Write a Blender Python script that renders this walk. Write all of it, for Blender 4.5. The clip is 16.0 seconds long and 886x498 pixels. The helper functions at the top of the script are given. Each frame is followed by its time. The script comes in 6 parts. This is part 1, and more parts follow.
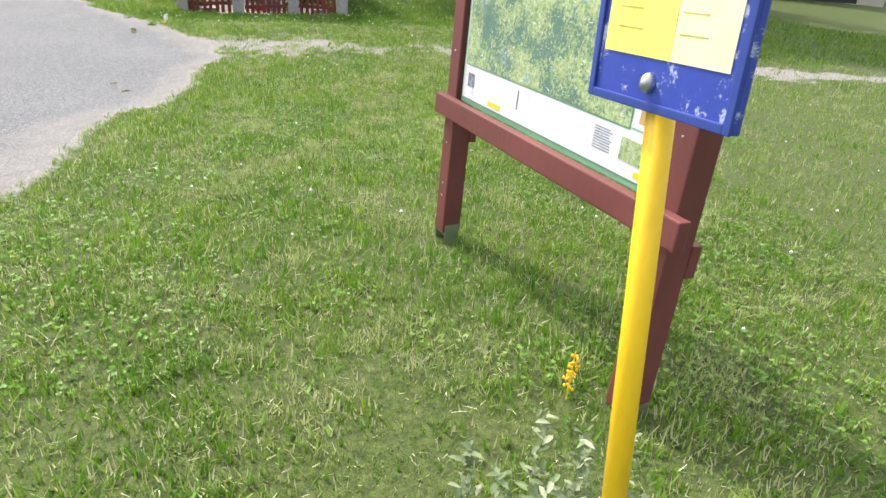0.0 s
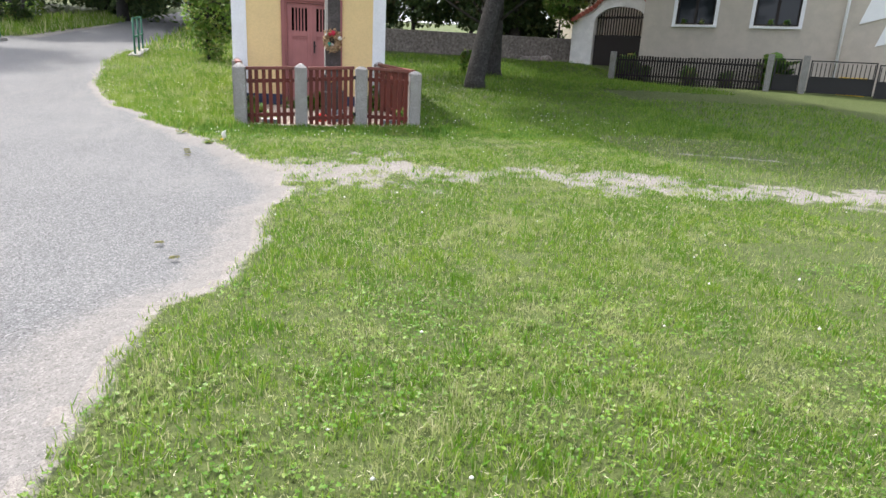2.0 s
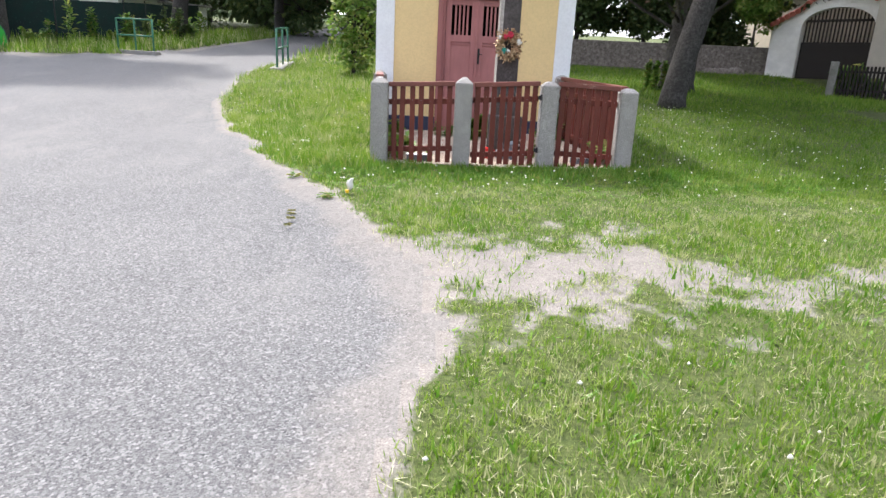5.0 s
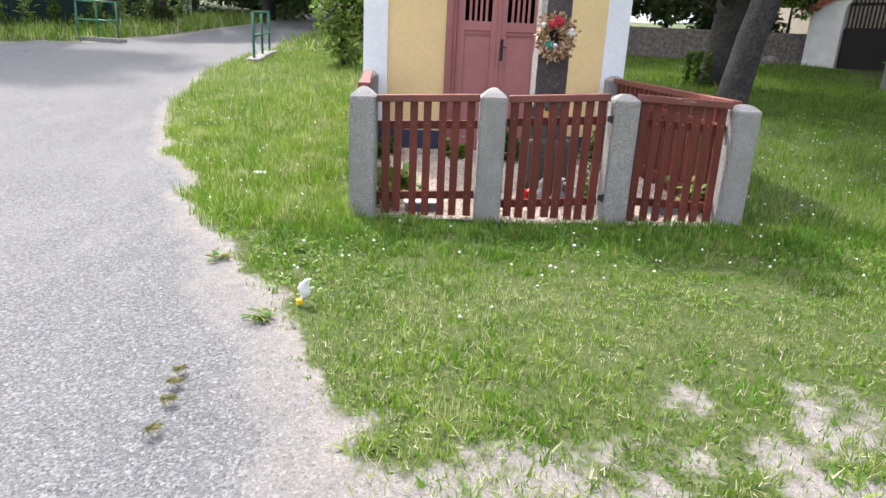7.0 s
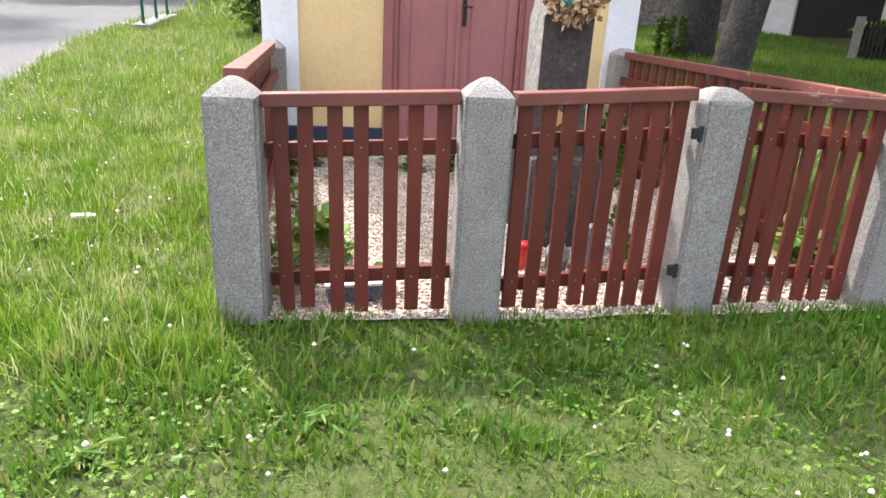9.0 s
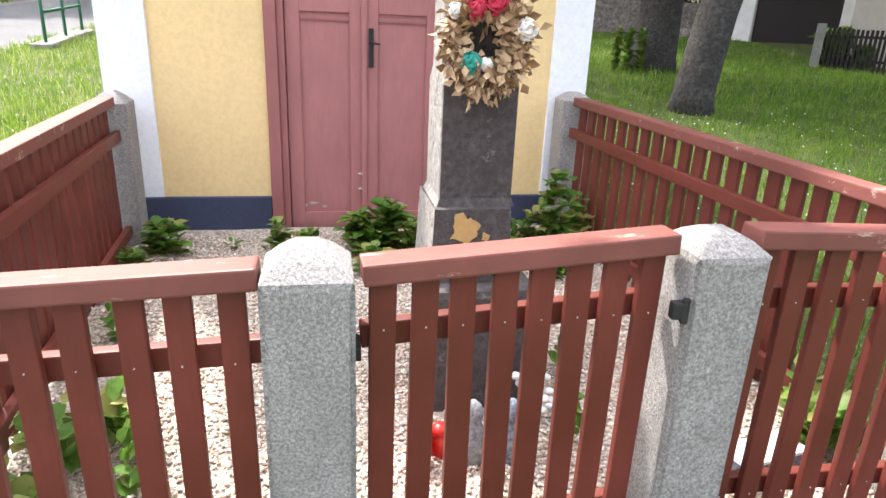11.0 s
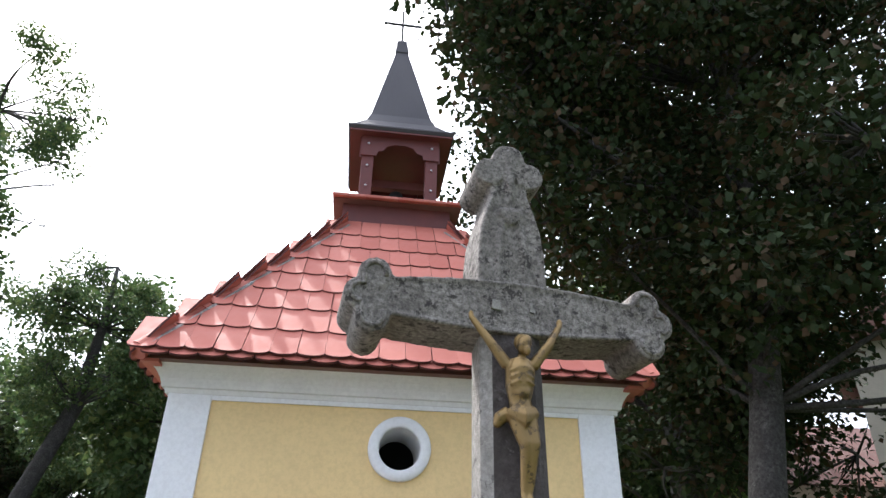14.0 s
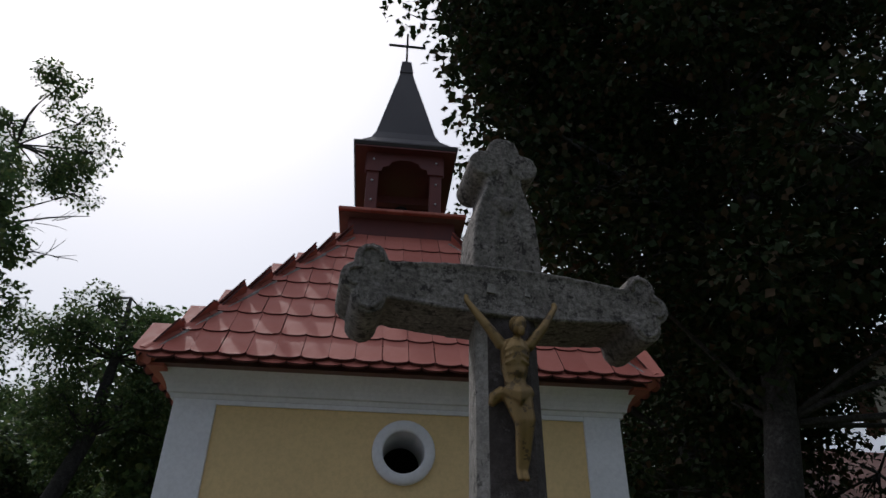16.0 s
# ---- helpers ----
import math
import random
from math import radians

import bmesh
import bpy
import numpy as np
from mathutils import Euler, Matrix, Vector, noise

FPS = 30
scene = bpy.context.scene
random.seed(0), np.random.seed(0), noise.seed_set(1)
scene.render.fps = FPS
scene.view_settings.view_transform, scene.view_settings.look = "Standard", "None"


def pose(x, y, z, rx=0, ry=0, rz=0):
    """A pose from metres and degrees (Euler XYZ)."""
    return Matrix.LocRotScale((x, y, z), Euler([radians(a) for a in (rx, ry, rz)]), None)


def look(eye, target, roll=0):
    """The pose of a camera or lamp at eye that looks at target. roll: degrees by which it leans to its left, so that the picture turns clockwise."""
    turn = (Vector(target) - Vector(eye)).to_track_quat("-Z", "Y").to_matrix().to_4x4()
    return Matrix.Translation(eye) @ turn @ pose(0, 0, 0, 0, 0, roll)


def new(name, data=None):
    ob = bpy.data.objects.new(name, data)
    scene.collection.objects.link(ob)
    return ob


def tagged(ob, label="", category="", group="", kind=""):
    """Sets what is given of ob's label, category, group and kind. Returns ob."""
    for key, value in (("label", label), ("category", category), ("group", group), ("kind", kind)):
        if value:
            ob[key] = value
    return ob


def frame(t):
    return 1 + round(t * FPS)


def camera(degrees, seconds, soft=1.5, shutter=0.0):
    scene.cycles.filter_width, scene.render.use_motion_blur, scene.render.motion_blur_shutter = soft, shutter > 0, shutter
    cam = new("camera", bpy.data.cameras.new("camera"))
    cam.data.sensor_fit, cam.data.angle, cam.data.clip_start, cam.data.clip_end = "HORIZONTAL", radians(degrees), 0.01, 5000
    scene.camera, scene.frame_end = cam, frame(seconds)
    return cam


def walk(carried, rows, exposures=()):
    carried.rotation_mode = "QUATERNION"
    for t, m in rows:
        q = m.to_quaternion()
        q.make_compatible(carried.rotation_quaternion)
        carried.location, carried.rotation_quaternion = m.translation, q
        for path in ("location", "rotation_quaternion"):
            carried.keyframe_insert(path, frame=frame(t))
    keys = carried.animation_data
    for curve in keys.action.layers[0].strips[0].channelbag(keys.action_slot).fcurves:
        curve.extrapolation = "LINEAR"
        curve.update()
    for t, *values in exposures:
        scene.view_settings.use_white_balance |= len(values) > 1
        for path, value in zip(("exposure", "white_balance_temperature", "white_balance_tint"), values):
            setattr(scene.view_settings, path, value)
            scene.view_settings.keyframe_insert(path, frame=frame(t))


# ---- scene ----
cam = camera(69.8, 16.0)
PATH = [
    (0, (1.195, 1.849, 1.256), (1.748, 3.595, 0.453), 3.4),
    (0.5, (1.12, 2.354, 1.273), (1.633, 4.098, 0.439), 3.5),
    (1, (1.044, 2.832, 1.373), (1.527, 4.59, 0.55), 3.2),
    (1.3, (0.965, 3.118, 1.442), (1.452, 4.904, 0.686), 3.8),
    (1.5, (0.947, 3.27, 1.431), (1.423, 5.079, 0.723), 3.0),
    (2, (0.88, 3.831, 1.455), (1.35, 5.691, 0.888), 3.0),
    (2.5, (0.772, 4.416, 1.434), (1.163, 6.313, 0.936), 2.9),
    (3, (0.777, 4.966, 1.474), (1.015, 6.898, 1.016), 2.9),
    (3.5, (0.761, 5.504, 1.46), (0.9, 7.456, 1.045), 2.8),
    (4, (0.737, 6.044, 1.426), (0.815, 7.996, 0.995), 2.8),
    (4.2, (0.752, 6.284, 1.389), (0.824, 8.228, 0.923), 2.8),
    (6.3, (0.653, 8.909, 1.515), (0.694, 10.823, 0.936), 2.7),
    (6.5, (0.635, 9.199, 1.538), (0.681, 11.112, 0.955), 2.8),
    (7, (0.645, 9.816, 1.532), (0.706, 11.726, 0.941), 2.8),
    (7.5, (0.574, 10.419, 1.532), (0.671, 12.326, 0.937), 2.9),
    (8, (0.523, 10.913, 1.518), (0.677, 12.816, 0.921), 3.1),
    (8.2, (0.533, 11.133, 1.493), (0.705, 13.03, 0.883), 3.1),
    (10.3, (1.059, 13.113, 1.532), (1.405, 14.943, 0.805), 2.8),
    (10.4, (1.092, 13.145, 1.549), (1.423, 14.977, 0.819), 2.4),
    (10.5, (1.085, 13.18, 1.579), (1.44, 15.008, 0.85), 3.0),
    (11, (1.148, 13.212, 1.733), (1.504, 15.065, 1.071), 2.4),
    (11.5, (1.153, 13.208, 1.831), (1.516, 15.146, 1.499), 1.9),
    (11.7, (1.133, 13.184, 1.871), (1.494, 15.143, 1.695), 1.9),
    (12, (1.119, 13.178, 1.933), (1.466, 15.147, 1.976), 1.7),
    (12.5, (1.115, 13.19, 2.012), (1.43, 15.137, 2.344), 1.3),
    (13, (1.117, 13.149, 2.082), (1.398, 15.049, 2.641), 1.2),
    (13.5, (1.107, 13.09, 2.129), (1.358, 14.923, 2.889), 1.1),
    (14, (1.098, 13.068, 2.164), (1.32, 14.816, 3.11), 1.1),
    (14.5, (1.091, 13.057, 2.161), (1.293, 14.742, 3.22), 1.0),
    (15, (1.1, 13.052, 2.133), (1.285, 14.704, 3.246), 0.9),
    (15.5, (1.126, 13.062, 2.077), (1.303, 14.708, 3.198), 0.8),
    (16, (1.172, 13.108, 1.99), (1.351, 14.815, 3.017), 0.9),
]
EXPO = [(0.0, 0.3, 6400, 10), (0.5, 0.08, 6400, 10), (1.0, 0.02, 6400, 10), (1.5, 0.08, 6400, 11), (2.0, 0.36, 6350, 11), (3.5, 0.42, 6300, 13), (7.0, 0.52, 6300, 13), (8.2, 0.52, 6350, 13), (10.3, 1.15, 6500, 13), (11.0, 1.12, 6450, 13), (11.7, 0.92, 6300, 13), (12.5, 0.75, 6000, 12), (13.0, 0.45, 6000, 12), (13.5, 0.52, 6000, 12), (14.0, 0.36, 6050, 12), (14.5, -0.72, 6050, 12), (15.0, -1.85, 6050, 12), (15.5, -2.1, 6000, 12), (16.0, -1.85, 6000, 12)]
walk(cam, [(t, look(eye, target, roll)) for t, eye, target, roll in PATH], EXPO)

# ---- daylight: hazy bright sky, sun high behind the chapel and to its left ----
SUN_AZ, SUN_EL = radians(-30), radians(54)
world = bpy.data.worlds.new("world")
scene.world = world
world.use_nodes = True
wn, wl = world.node_tree.nodes, world.node_tree.links
sky = wn.new("ShaderNodeTexSky")
sky.sky_type, sky.sun_disc = "NISHITA", False
sky.sun_elevation, sky.sun_rotation = SUN_EL, SUN_AZ
sky.air_density, sky.dust_density, sky.ozone_density = 1.4, 8.0, 2.0
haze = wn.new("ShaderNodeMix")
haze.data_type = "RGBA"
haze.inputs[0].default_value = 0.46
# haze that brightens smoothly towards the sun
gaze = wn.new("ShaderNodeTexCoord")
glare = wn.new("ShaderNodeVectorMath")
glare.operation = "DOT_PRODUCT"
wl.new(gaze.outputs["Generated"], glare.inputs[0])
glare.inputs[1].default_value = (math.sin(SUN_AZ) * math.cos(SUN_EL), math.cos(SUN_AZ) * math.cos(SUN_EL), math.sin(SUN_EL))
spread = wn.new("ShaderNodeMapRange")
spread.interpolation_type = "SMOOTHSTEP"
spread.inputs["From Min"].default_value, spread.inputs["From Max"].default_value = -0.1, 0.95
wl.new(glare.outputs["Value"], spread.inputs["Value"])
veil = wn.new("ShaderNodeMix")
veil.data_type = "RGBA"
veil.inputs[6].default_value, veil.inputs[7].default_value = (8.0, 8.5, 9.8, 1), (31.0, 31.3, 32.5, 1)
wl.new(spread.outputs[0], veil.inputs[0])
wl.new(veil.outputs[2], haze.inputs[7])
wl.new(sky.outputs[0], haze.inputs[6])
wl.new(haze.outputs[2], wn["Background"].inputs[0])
wn["Background"].inputs[1].default_value = 0.15
sun = new("sun", bpy.data.lights.new("sun", "SUN"))
sun.data.energy, sun.data.angle, sun.data.color = 5.0, radians(1.5), (1.0, 0.95, 0.86)
way = Vector((math.sin(SUN_AZ) * math.cos(SUN_EL), math.cos(SUN_AZ) * math.cos(SUN_EL), math.sin(SUN_EL)))
sun.matrix_world = look(way * 60, (0, 0, 0))


# ---- materials ----
class Mat:
    """A node material under construction."""

    def __init__(self, name):
        self.m = bpy.data.materials.new(name)
        self.m.use_nodes = True
        self.n, self.l = self.m.node_tree.nodes, self.m.node_tree.links
        self.b = self.n["Principled BSDF"]
        self.c = self.n.new("ShaderNodeTexCoord").outputs["Object"]

    def noise(self, scale, detail=4.0, rough=0.6, stretch=None):
        v = self.c
        if stretch:
            mp = self.n.new("ShaderNodeMapping")
            mp.inputs["Scale"].default_value = stretch
            self.l.new(v, mp.inputs["Vector"])
            v = mp.outputs[0]
        t = self.n.new("ShaderNodeTexNoise")
        t.inputs["Scale"].default_value, t.inputs["Detail"].default_value, t.inputs["Roughness"].default_value = scale, detail, rough
        self.l.new(v, t.inputs["Vector"])
        return t.outputs["Fac"]

    def cells(self, scale, out="Color"):
        t = self.n.new("ShaderNodeTexVoronoi")
        t.inputs["Scale"].default_value = scale
        self.l.new(self.c, t.inputs["Vector"])
        return t.outputs[out]

    def attr(self, name):
        t = self.n.new("ShaderNodeAttribute")
        t.attribute_name = name
        return t.outputs["Fac"]

    def ramp(self, fac, lo, hi, a=0.0, b=1.0):
        t = self.n.new("ShaderNodeMapRange")
        t.interpolation_type = "SMOOTHSTEP"
        for k, v in zip(("From Min", "From Max", "To Min", "To Max"), (lo, hi, a, b)):
            t.inputs[k].default_value = v
        self.l.new(fac, t.inputs["Value"])
        return t.outputs[0]

    def mix(self, fac, a, b, mode="MIX"):
        t = self.n.new("ShaderNodeMix")
        t.data_type, t.blend_type = "RGBA", mode
        for sock, v in ((t.inputs[0], fac), (t.inputs[6], a), (t.inputs[7], b)):
            if isinstance(v, (int, float)):
                sock.default_value = v
            elif isinstance(v, tuple):
                sock.default_value = (*v, 1)
            else:
                self.l.new(v, sock)
        return t.outputs[2]

    def math(self, op, a, b=0.0):
        t = self.n.new("ShaderNodeMath")
        t.operation = op
        for sock, v in ((t.inputs[0], a), (t.inputs[1], b)):
            if isinstance(v, (int, float)):
                sock.default_value = v
            else:
                self.l.new(v, sock)
        return t.outputs[0]

    def rand(self):
        return self.n.new("ShaderNodeObjectInfo").outputs["Random"]

    def island(self):
        return self.n.new("ShaderNodeNewGeometry").outputs["Random Per Island"]

    def done(self, color, rough=0.8, bump=None, strength=0.3, dist=0.01, metal=0.0, spec=0.4, sub=None):
        for key, v in (("Base Color", color), ("Roughness", rough)):
            if isinstance(v, (int, float)):
                self.b.inputs[key].default_value = v
            elif isinstance(v, tuple):
                self.b.inputs[key].default_value = (*v, 1)
            else:
                self.l.new(v, self.b.inputs[key])
        self.b.inputs["Metallic"].default_value, self.b.inputs["Specular IOR Level"].default_value = metal, spec
        if bump is not None:
            t = self.n.new("ShaderNodeBump")
            t.inputs["Strength"].default_value, t.inputs["Distance"].default_value = strength, dist
            self.l.new(bump, t.inputs["Height"])
            self.l.new(t.outputs[0], self.b.inputs["Normal"])
        return self.m


def painted(name, base, chip, chips=0.68, rough=0.55, grain=(1, 1, 1), dirt=0.25, bumpy=0.25):
    """Weathered paint or stain over wood, plaster or metal."""
    k = Mat(name)
    big, fine = k.noise(2.3, 5), k.noise(38, 5, 0.7, grain)
    c = k.mix(k.ramp(big, 0.3, 0.75, 0.0, 1.0), tuple(v * (1 - dirt) for v in base), tuple(min(1, v * (1 + dirt * 0.5)) for v in base))
    c = k.mix(k.ramp(fine, 0.35, 0.7, 0.0, 0.35), c, tuple(v * 0.7 for v in base))
    c = k.mix(k.ramp(k.noise(17, 6, 0.75, grain), chips, chips + 0.06, 0.0, 0.8), c, chip)
    return k.done(c, k.ramp(big, 0.2, 0.8, rough - 0.1, rough + 0.15), fine, bumpy, 0.004)


def leafy(name, a, b, dry, rough=0.5, trans=0.25, shade=1.0):
    k = Mat(name)
    r = k.island()
    c = k.mix(r, a, b)
    c = k.mix(k.ramp(k.noise(0.55, 4), 0.45, 0.68, 0.0, shade * 0.55), c, b)
    c = k.mix(k.ramp(k.noise(1.3, 4, stretch=(1.3, 0.8, 1)), 0.47, 0.6, 0.0, shade * 0.75), c, k.mix(r, a, tuple(0.75 * u + 0.25 * v for u, v in zip(a, b))))
    c = k.mix(k.ramp(k.noise(2.1, 5, 0.7), 0.5, 0.63, 0.0, shade * 0.75), c, k.mix(r, tuple(0.55 * u + 0.45 * v for u, v in zip(b, dry)), dry))
    c = k.mix(k.ramp(k.noise(13, 3, 0.7), 0.46, 0.62, 0.0, shade * 0.55), c, tuple(0.62 * v for v in a))
    c = k.mix(k.ramp(k.math("FRACT", k.math("MULTIPLY", r, 7.31)), 0.83, 0.87, 0.0, 0.85), c, dry)
    m = k.done(c, rough, None, spec=0.35)
    tr = k.n.new("ShaderNodeBsdfTranslucent")
    ms = k.n.new("ShaderNodeMixShader")
    ms.inputs[0].default_value = trans
    k.l.new(c, tr.inputs[0])
    k.l.new(k.b.outputs[0], ms.inputs[1])
    k.l.new(tr.outputs[0], ms.inputs[2])
    k.l.new(ms.outputs[0], k.n["Material Output"].inputs[0])
    return m


def ground_material(kind):
    k = Mat(kind)
    fine, mid, big = k.noise(90, 5, 0.7), k.noise(9, 5, 0.65), k.noise(0.6, 4)
    peb = k.cells(100)
    soil = k.mix(k.ramp(k.noise(30, 5, 0.75), 0.25, 0.75), (0.020, 0.034, 0.006), k.mix(mid, (0.06, 0.10, 0.018), (0.13, 0.145, 0.05)))
    soil = k.mix(k.ramp(fine, 0.5, 0.7, 0.0, 0.5), soil, (0.18, 0.19, 0.08))
    dirt = k.mix(k.ramp(mid, 0.3, 0.7), (0.15, 0.138, 0.130), (0.235, 0.218, 0.206))
    dirt = k.mix(0.35, dirt, k.mix(k.ramp(k.noise(160, 3), 0.35, 0.65), (0.09, 0.08, 0.07), (0.40, 0.37, 0.345)))
    tar = k.mix(k.ramp(big, 0.35, 0.7), (0.085, 0.088, 0.096), (0.135, 0.136, 0.141))
    grit = k.mix(k.ramp(k.noise(130, 3, 0.6), 0.3, 0.7), (0.035, 0.036, 0.04), (0.22, 0.22, 0.222))
    tar = k.mix(0.6, tar, grit)
    chip = k.n.new("ShaderNodeSeparateColor")
    k.l.new(peb, chip.inputs[0])
    tar = k.mix(k.ramp(chip.outputs[0], 0.0, 1.0, 0.0, 0.6), tar, k.mix(chip.outputs[1], (0.03, 0.03, 0.034), (0.36, 0.36, 0.362)))
    dirt = k.mix(k.ramp(chip.outputs[0], 0.4, 1.0, 0.0, 0.5), dirt, k.mix(chip.outputs[1], (0.08, 0.07, 0.06), (0.35, 0.325, 0.30)))
    tar = k.mix(k.ramp(k.noise(230, 2), 0.62, 0.7, 0.0, 0.7), tar, (0.06, 0.06, 0.062))
    edge = k.attr("bare")
    if kind == "asphalt":
        tar = k.mix(k.ramp(k.noise(0.9, 5, 0.7, (1.6, 0.5, 1)), 0.50, 0.70, 0.0, 0.22), tar, (0.24, 0.235, 0.225))
        # edge runs from 1 at the frayed border to 0 on the carriageway
        c = k.mix(k.ramp(k.math("ADD", edge, k.math("MULTIPLY", k.math("SUBTRACT", mid, 0.5), 0.5)), 0.35, 0.85, 0.0, 0.6), tar, dirt)
    else:
        c = k.mix(k.ramp(k.math("ADD", edge, k.math("MULTIPLY", k.math("SUBTRACT", mid, 0.5), 0.9)), 0.35, 0.65), soil, dirt)
    h = k.math("ADD", k.math("MULTIPLY", fine, 0.6), k.noise(190, 2))
    return k.done(c, 0.9, h, 0.7, 0.012, spec=0.25)


def stone(name, a, b, lichen, scale=60.0, pits=0.5, rough=0.9, grain=0.45, thr=0.62):
    k = Mat(name)
    fine, mid = k.noise(scale, 5, 0.75), k.noise(6, 5, 0.65)
    c = k.mix(k.ramp(mid, 0.3, 0.7), a, b)
    c = k.mix(k.ramp(fine, 0.3, 0.72), tuple(v * grain for v in a), c)
    c = k.mix(k.ramp(k.noise(scale * 0.35, 4, 0.8), thr, thr + 0.07, 0.0, pits), c, lichen)
    return k.done(c, rough, k.math("ADD", fine, k.noise(scale * 2.5, 2)), 0.8, 0.006, spec=0.2)


M_ground, M_dirt, M_road = ground_material("grass_soil"), ground_material("trodden_dirt"), ground_material("asphalt")
M_grass = leafy("grass", (0.085, 0.21, 0.008), (0.26, 0.37, 0.045), (0.50, 0.48, 0.28), 0.5, 0.44)
M_straw = leafy("dry_clippings", (0.36, 0.35, 0.21), (0.52, 0.50, 0.34), (0.62, 0.60, 0.45), 0.7, 0.2, 0.4)
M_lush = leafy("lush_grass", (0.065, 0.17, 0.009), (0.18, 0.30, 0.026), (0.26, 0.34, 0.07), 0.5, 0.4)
M_clover = leafy("clover_leaf", (0.075, 0.20, 0.012), (0.17, 0.32, 0.035), (0.26, 0.33, 0.08), 0.5, 0.35)
M_tuft = leafy("dry_tuft", (0.15, 0.17, 0.05), (0.27, 0.25, 0.10), (0.36, 0.31, 0.17), 0.6, 0.3)
M_weed = leafy("weed_leaf", (0.075, 0.18, 0.022), (0.16, 0.30, 0.05), (0.30, 0.28, 0.09), 0.5, 0.35)
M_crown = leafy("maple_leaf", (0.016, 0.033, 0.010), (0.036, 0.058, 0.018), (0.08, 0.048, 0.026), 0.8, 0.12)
M_far = leafy("far_leaf", (0.050, 0.095, 0.033), (0.11, 0.17, 0.06), (0.15, 0.18, 0.06), 0.6, 0.4)
M_light = leafy("light_leaf", (0.10, 0.20, 0.03), (0.20, 0.33, 0.06), (0.28, 0.30, 0.08), 0.55, 0.4)
M_grey_leaf = leafy("grey_weed_leaf", (0.14, 0.19, 0.09), (0.25, 0.31, 0.16), (0.42, 0.45, 0.30), 0.7, 0.3)
M_bark = stone("bark", (0.060, 0.056, 0.053), (0.112, 0.105, 0.10), (0.18, 0.185, 0.165), 22, 0.4, 0.9, 0.5)
M_twig = stone("twig_bark", (0.05, 0.042, 0.035), (0.09, 0.075, 0.06), (0.12, 0.11, 0.09), 40, 0.2)
M_granite = stone("granite", (0.43, 0.405, 0.385), (0.57, 0.545, 0.52), (0.76, 0.74, 0.72), 140, 0.5, 0.9, 0.4)
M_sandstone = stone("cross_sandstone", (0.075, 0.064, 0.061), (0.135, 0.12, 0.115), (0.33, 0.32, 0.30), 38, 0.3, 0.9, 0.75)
# paler stone: lichen and weathering, with the sunlit side's brightness in the colour
M_pale_stone = stone("pale_weathered_sunlit_stone", (0.30, 0.285, 0.26), (0.42, 0.40, 0.37), (0.075, 0.07, 0.066), 36, 0.8, 0.9, 0.65, 0.57)
M_lichen = stone("lichened_sandstone", (0.225, 0.205, 0.185), (0.38, 0.355, 0.325), (0.045, 0.04, 0.038), 50, 0.9, 0.9, 0.4, 0.545)
M_ochre = painted("old_ochre_paint", (0.46, 0.29, 0.115), (0.20, 0.15, 0.10), 0.6, 0.85, (1, 1, 1), 0.3, 0.3)
M_concrete = stone("concrete", (0.33, 0.32, 0.30), (0.45, 0.44, 0.42), (0.25, 0.25, 0.2), 50, 0.4)
M_wallstone = stone("rubble_plaster", (0.22, 0.19, 0.17), (0.36, 0.32, 0.29), (0.46, 0.43, 0.40), 9, 0.6)
M_red_wood = painted("red_stained_wood", (0.15, 0.031, 0.021), (0.30, 0.17, 0.12), 0.70, 0.5, (1, 1, 0.16), 0.3)
M_red_cap = painted("faded_red_rail", (0.20, 0.066, 0.052), (0.46, 0.34, 0.28), 0.6, 0.55, (0.25, 1, 1), 0.3)
M_brown_red = painted("board_red_wood", (0.15, 0.042, 0.038), (0.45, 0.30, 0.24), 0.74, 0.5, (1, 1, 0.2), 0.25)
M_dark_wood = painted("black_brown_fence_wood", (0.022, 0.017, 0.016), (0.07, 0.06, 0.05), 0.68, 0.7, (1, 1, 0.15), 0.3)
M_door = painted("dusty_red_door_paint", (0.40, 0.165, 0.155), (0.55, 0.46, 0.42), 0.735, 0.45, (1, 1, 0.15), 0.12, 0.12)
M_pale_paint = painted("bare_grey_wood", (0.46, 0.40, 0.37), (0.30, 0.2, 0.18), 0.6, 0.8, (1, 1, 0.2), 0.2)
M_door_frame = painted("door_frame_paint", (0.34, 0.13, 0.12), (0.55, 0.46, 0.42), 0.74, 0.45, (1, 1, 0.2), 0.15, 0.12)
M_yellow = painted("yellow_plaster", (0.80, 0.60, 0.30), (0.68, 0.51, 0.27), 0.75, 0.85, (1, 1, 1), 0.05, 0.12)
M_white = painted("white_plaster", (0.82, 0.83, 0.85), (0.55, 0.55, 0.53), 0.78, 0.85, (1, 1, 1), 0.05, 0.2)
M_cornice = painted("white_cornice_plaster", (0.76, 0.76, 0.75), (0.48, 0.47, 0.43), 0.70, 0.85, (1, 1, 1), 0.1, 0.2)
M_blue = painted("dark_blue_plinth", (0.045, 0.055, 0.10), (0.13, 0.14, 0.18), 0.74, 0.8, (1, 1, 1), 0.25, 0.8)
M_house = painted("grey_beige_render", (0.50, 0.45, 0.385), (0.30, 0.27, 0.24), 0.7, 0.9, (1, 1, 1), 0.1, 0.4)
M_house_white = painted("old_white_render", (0.82, 0.81, 0.79), (0.45, 0.43, 0.40), 0.66, 0.9, (1, 1, 1), 0.15, 0.4)
M_green = painted("green_rail_paint", (0.025, 0.15, 0.09), (0.15, 0.14, 0.1), 0.72, 0.4)
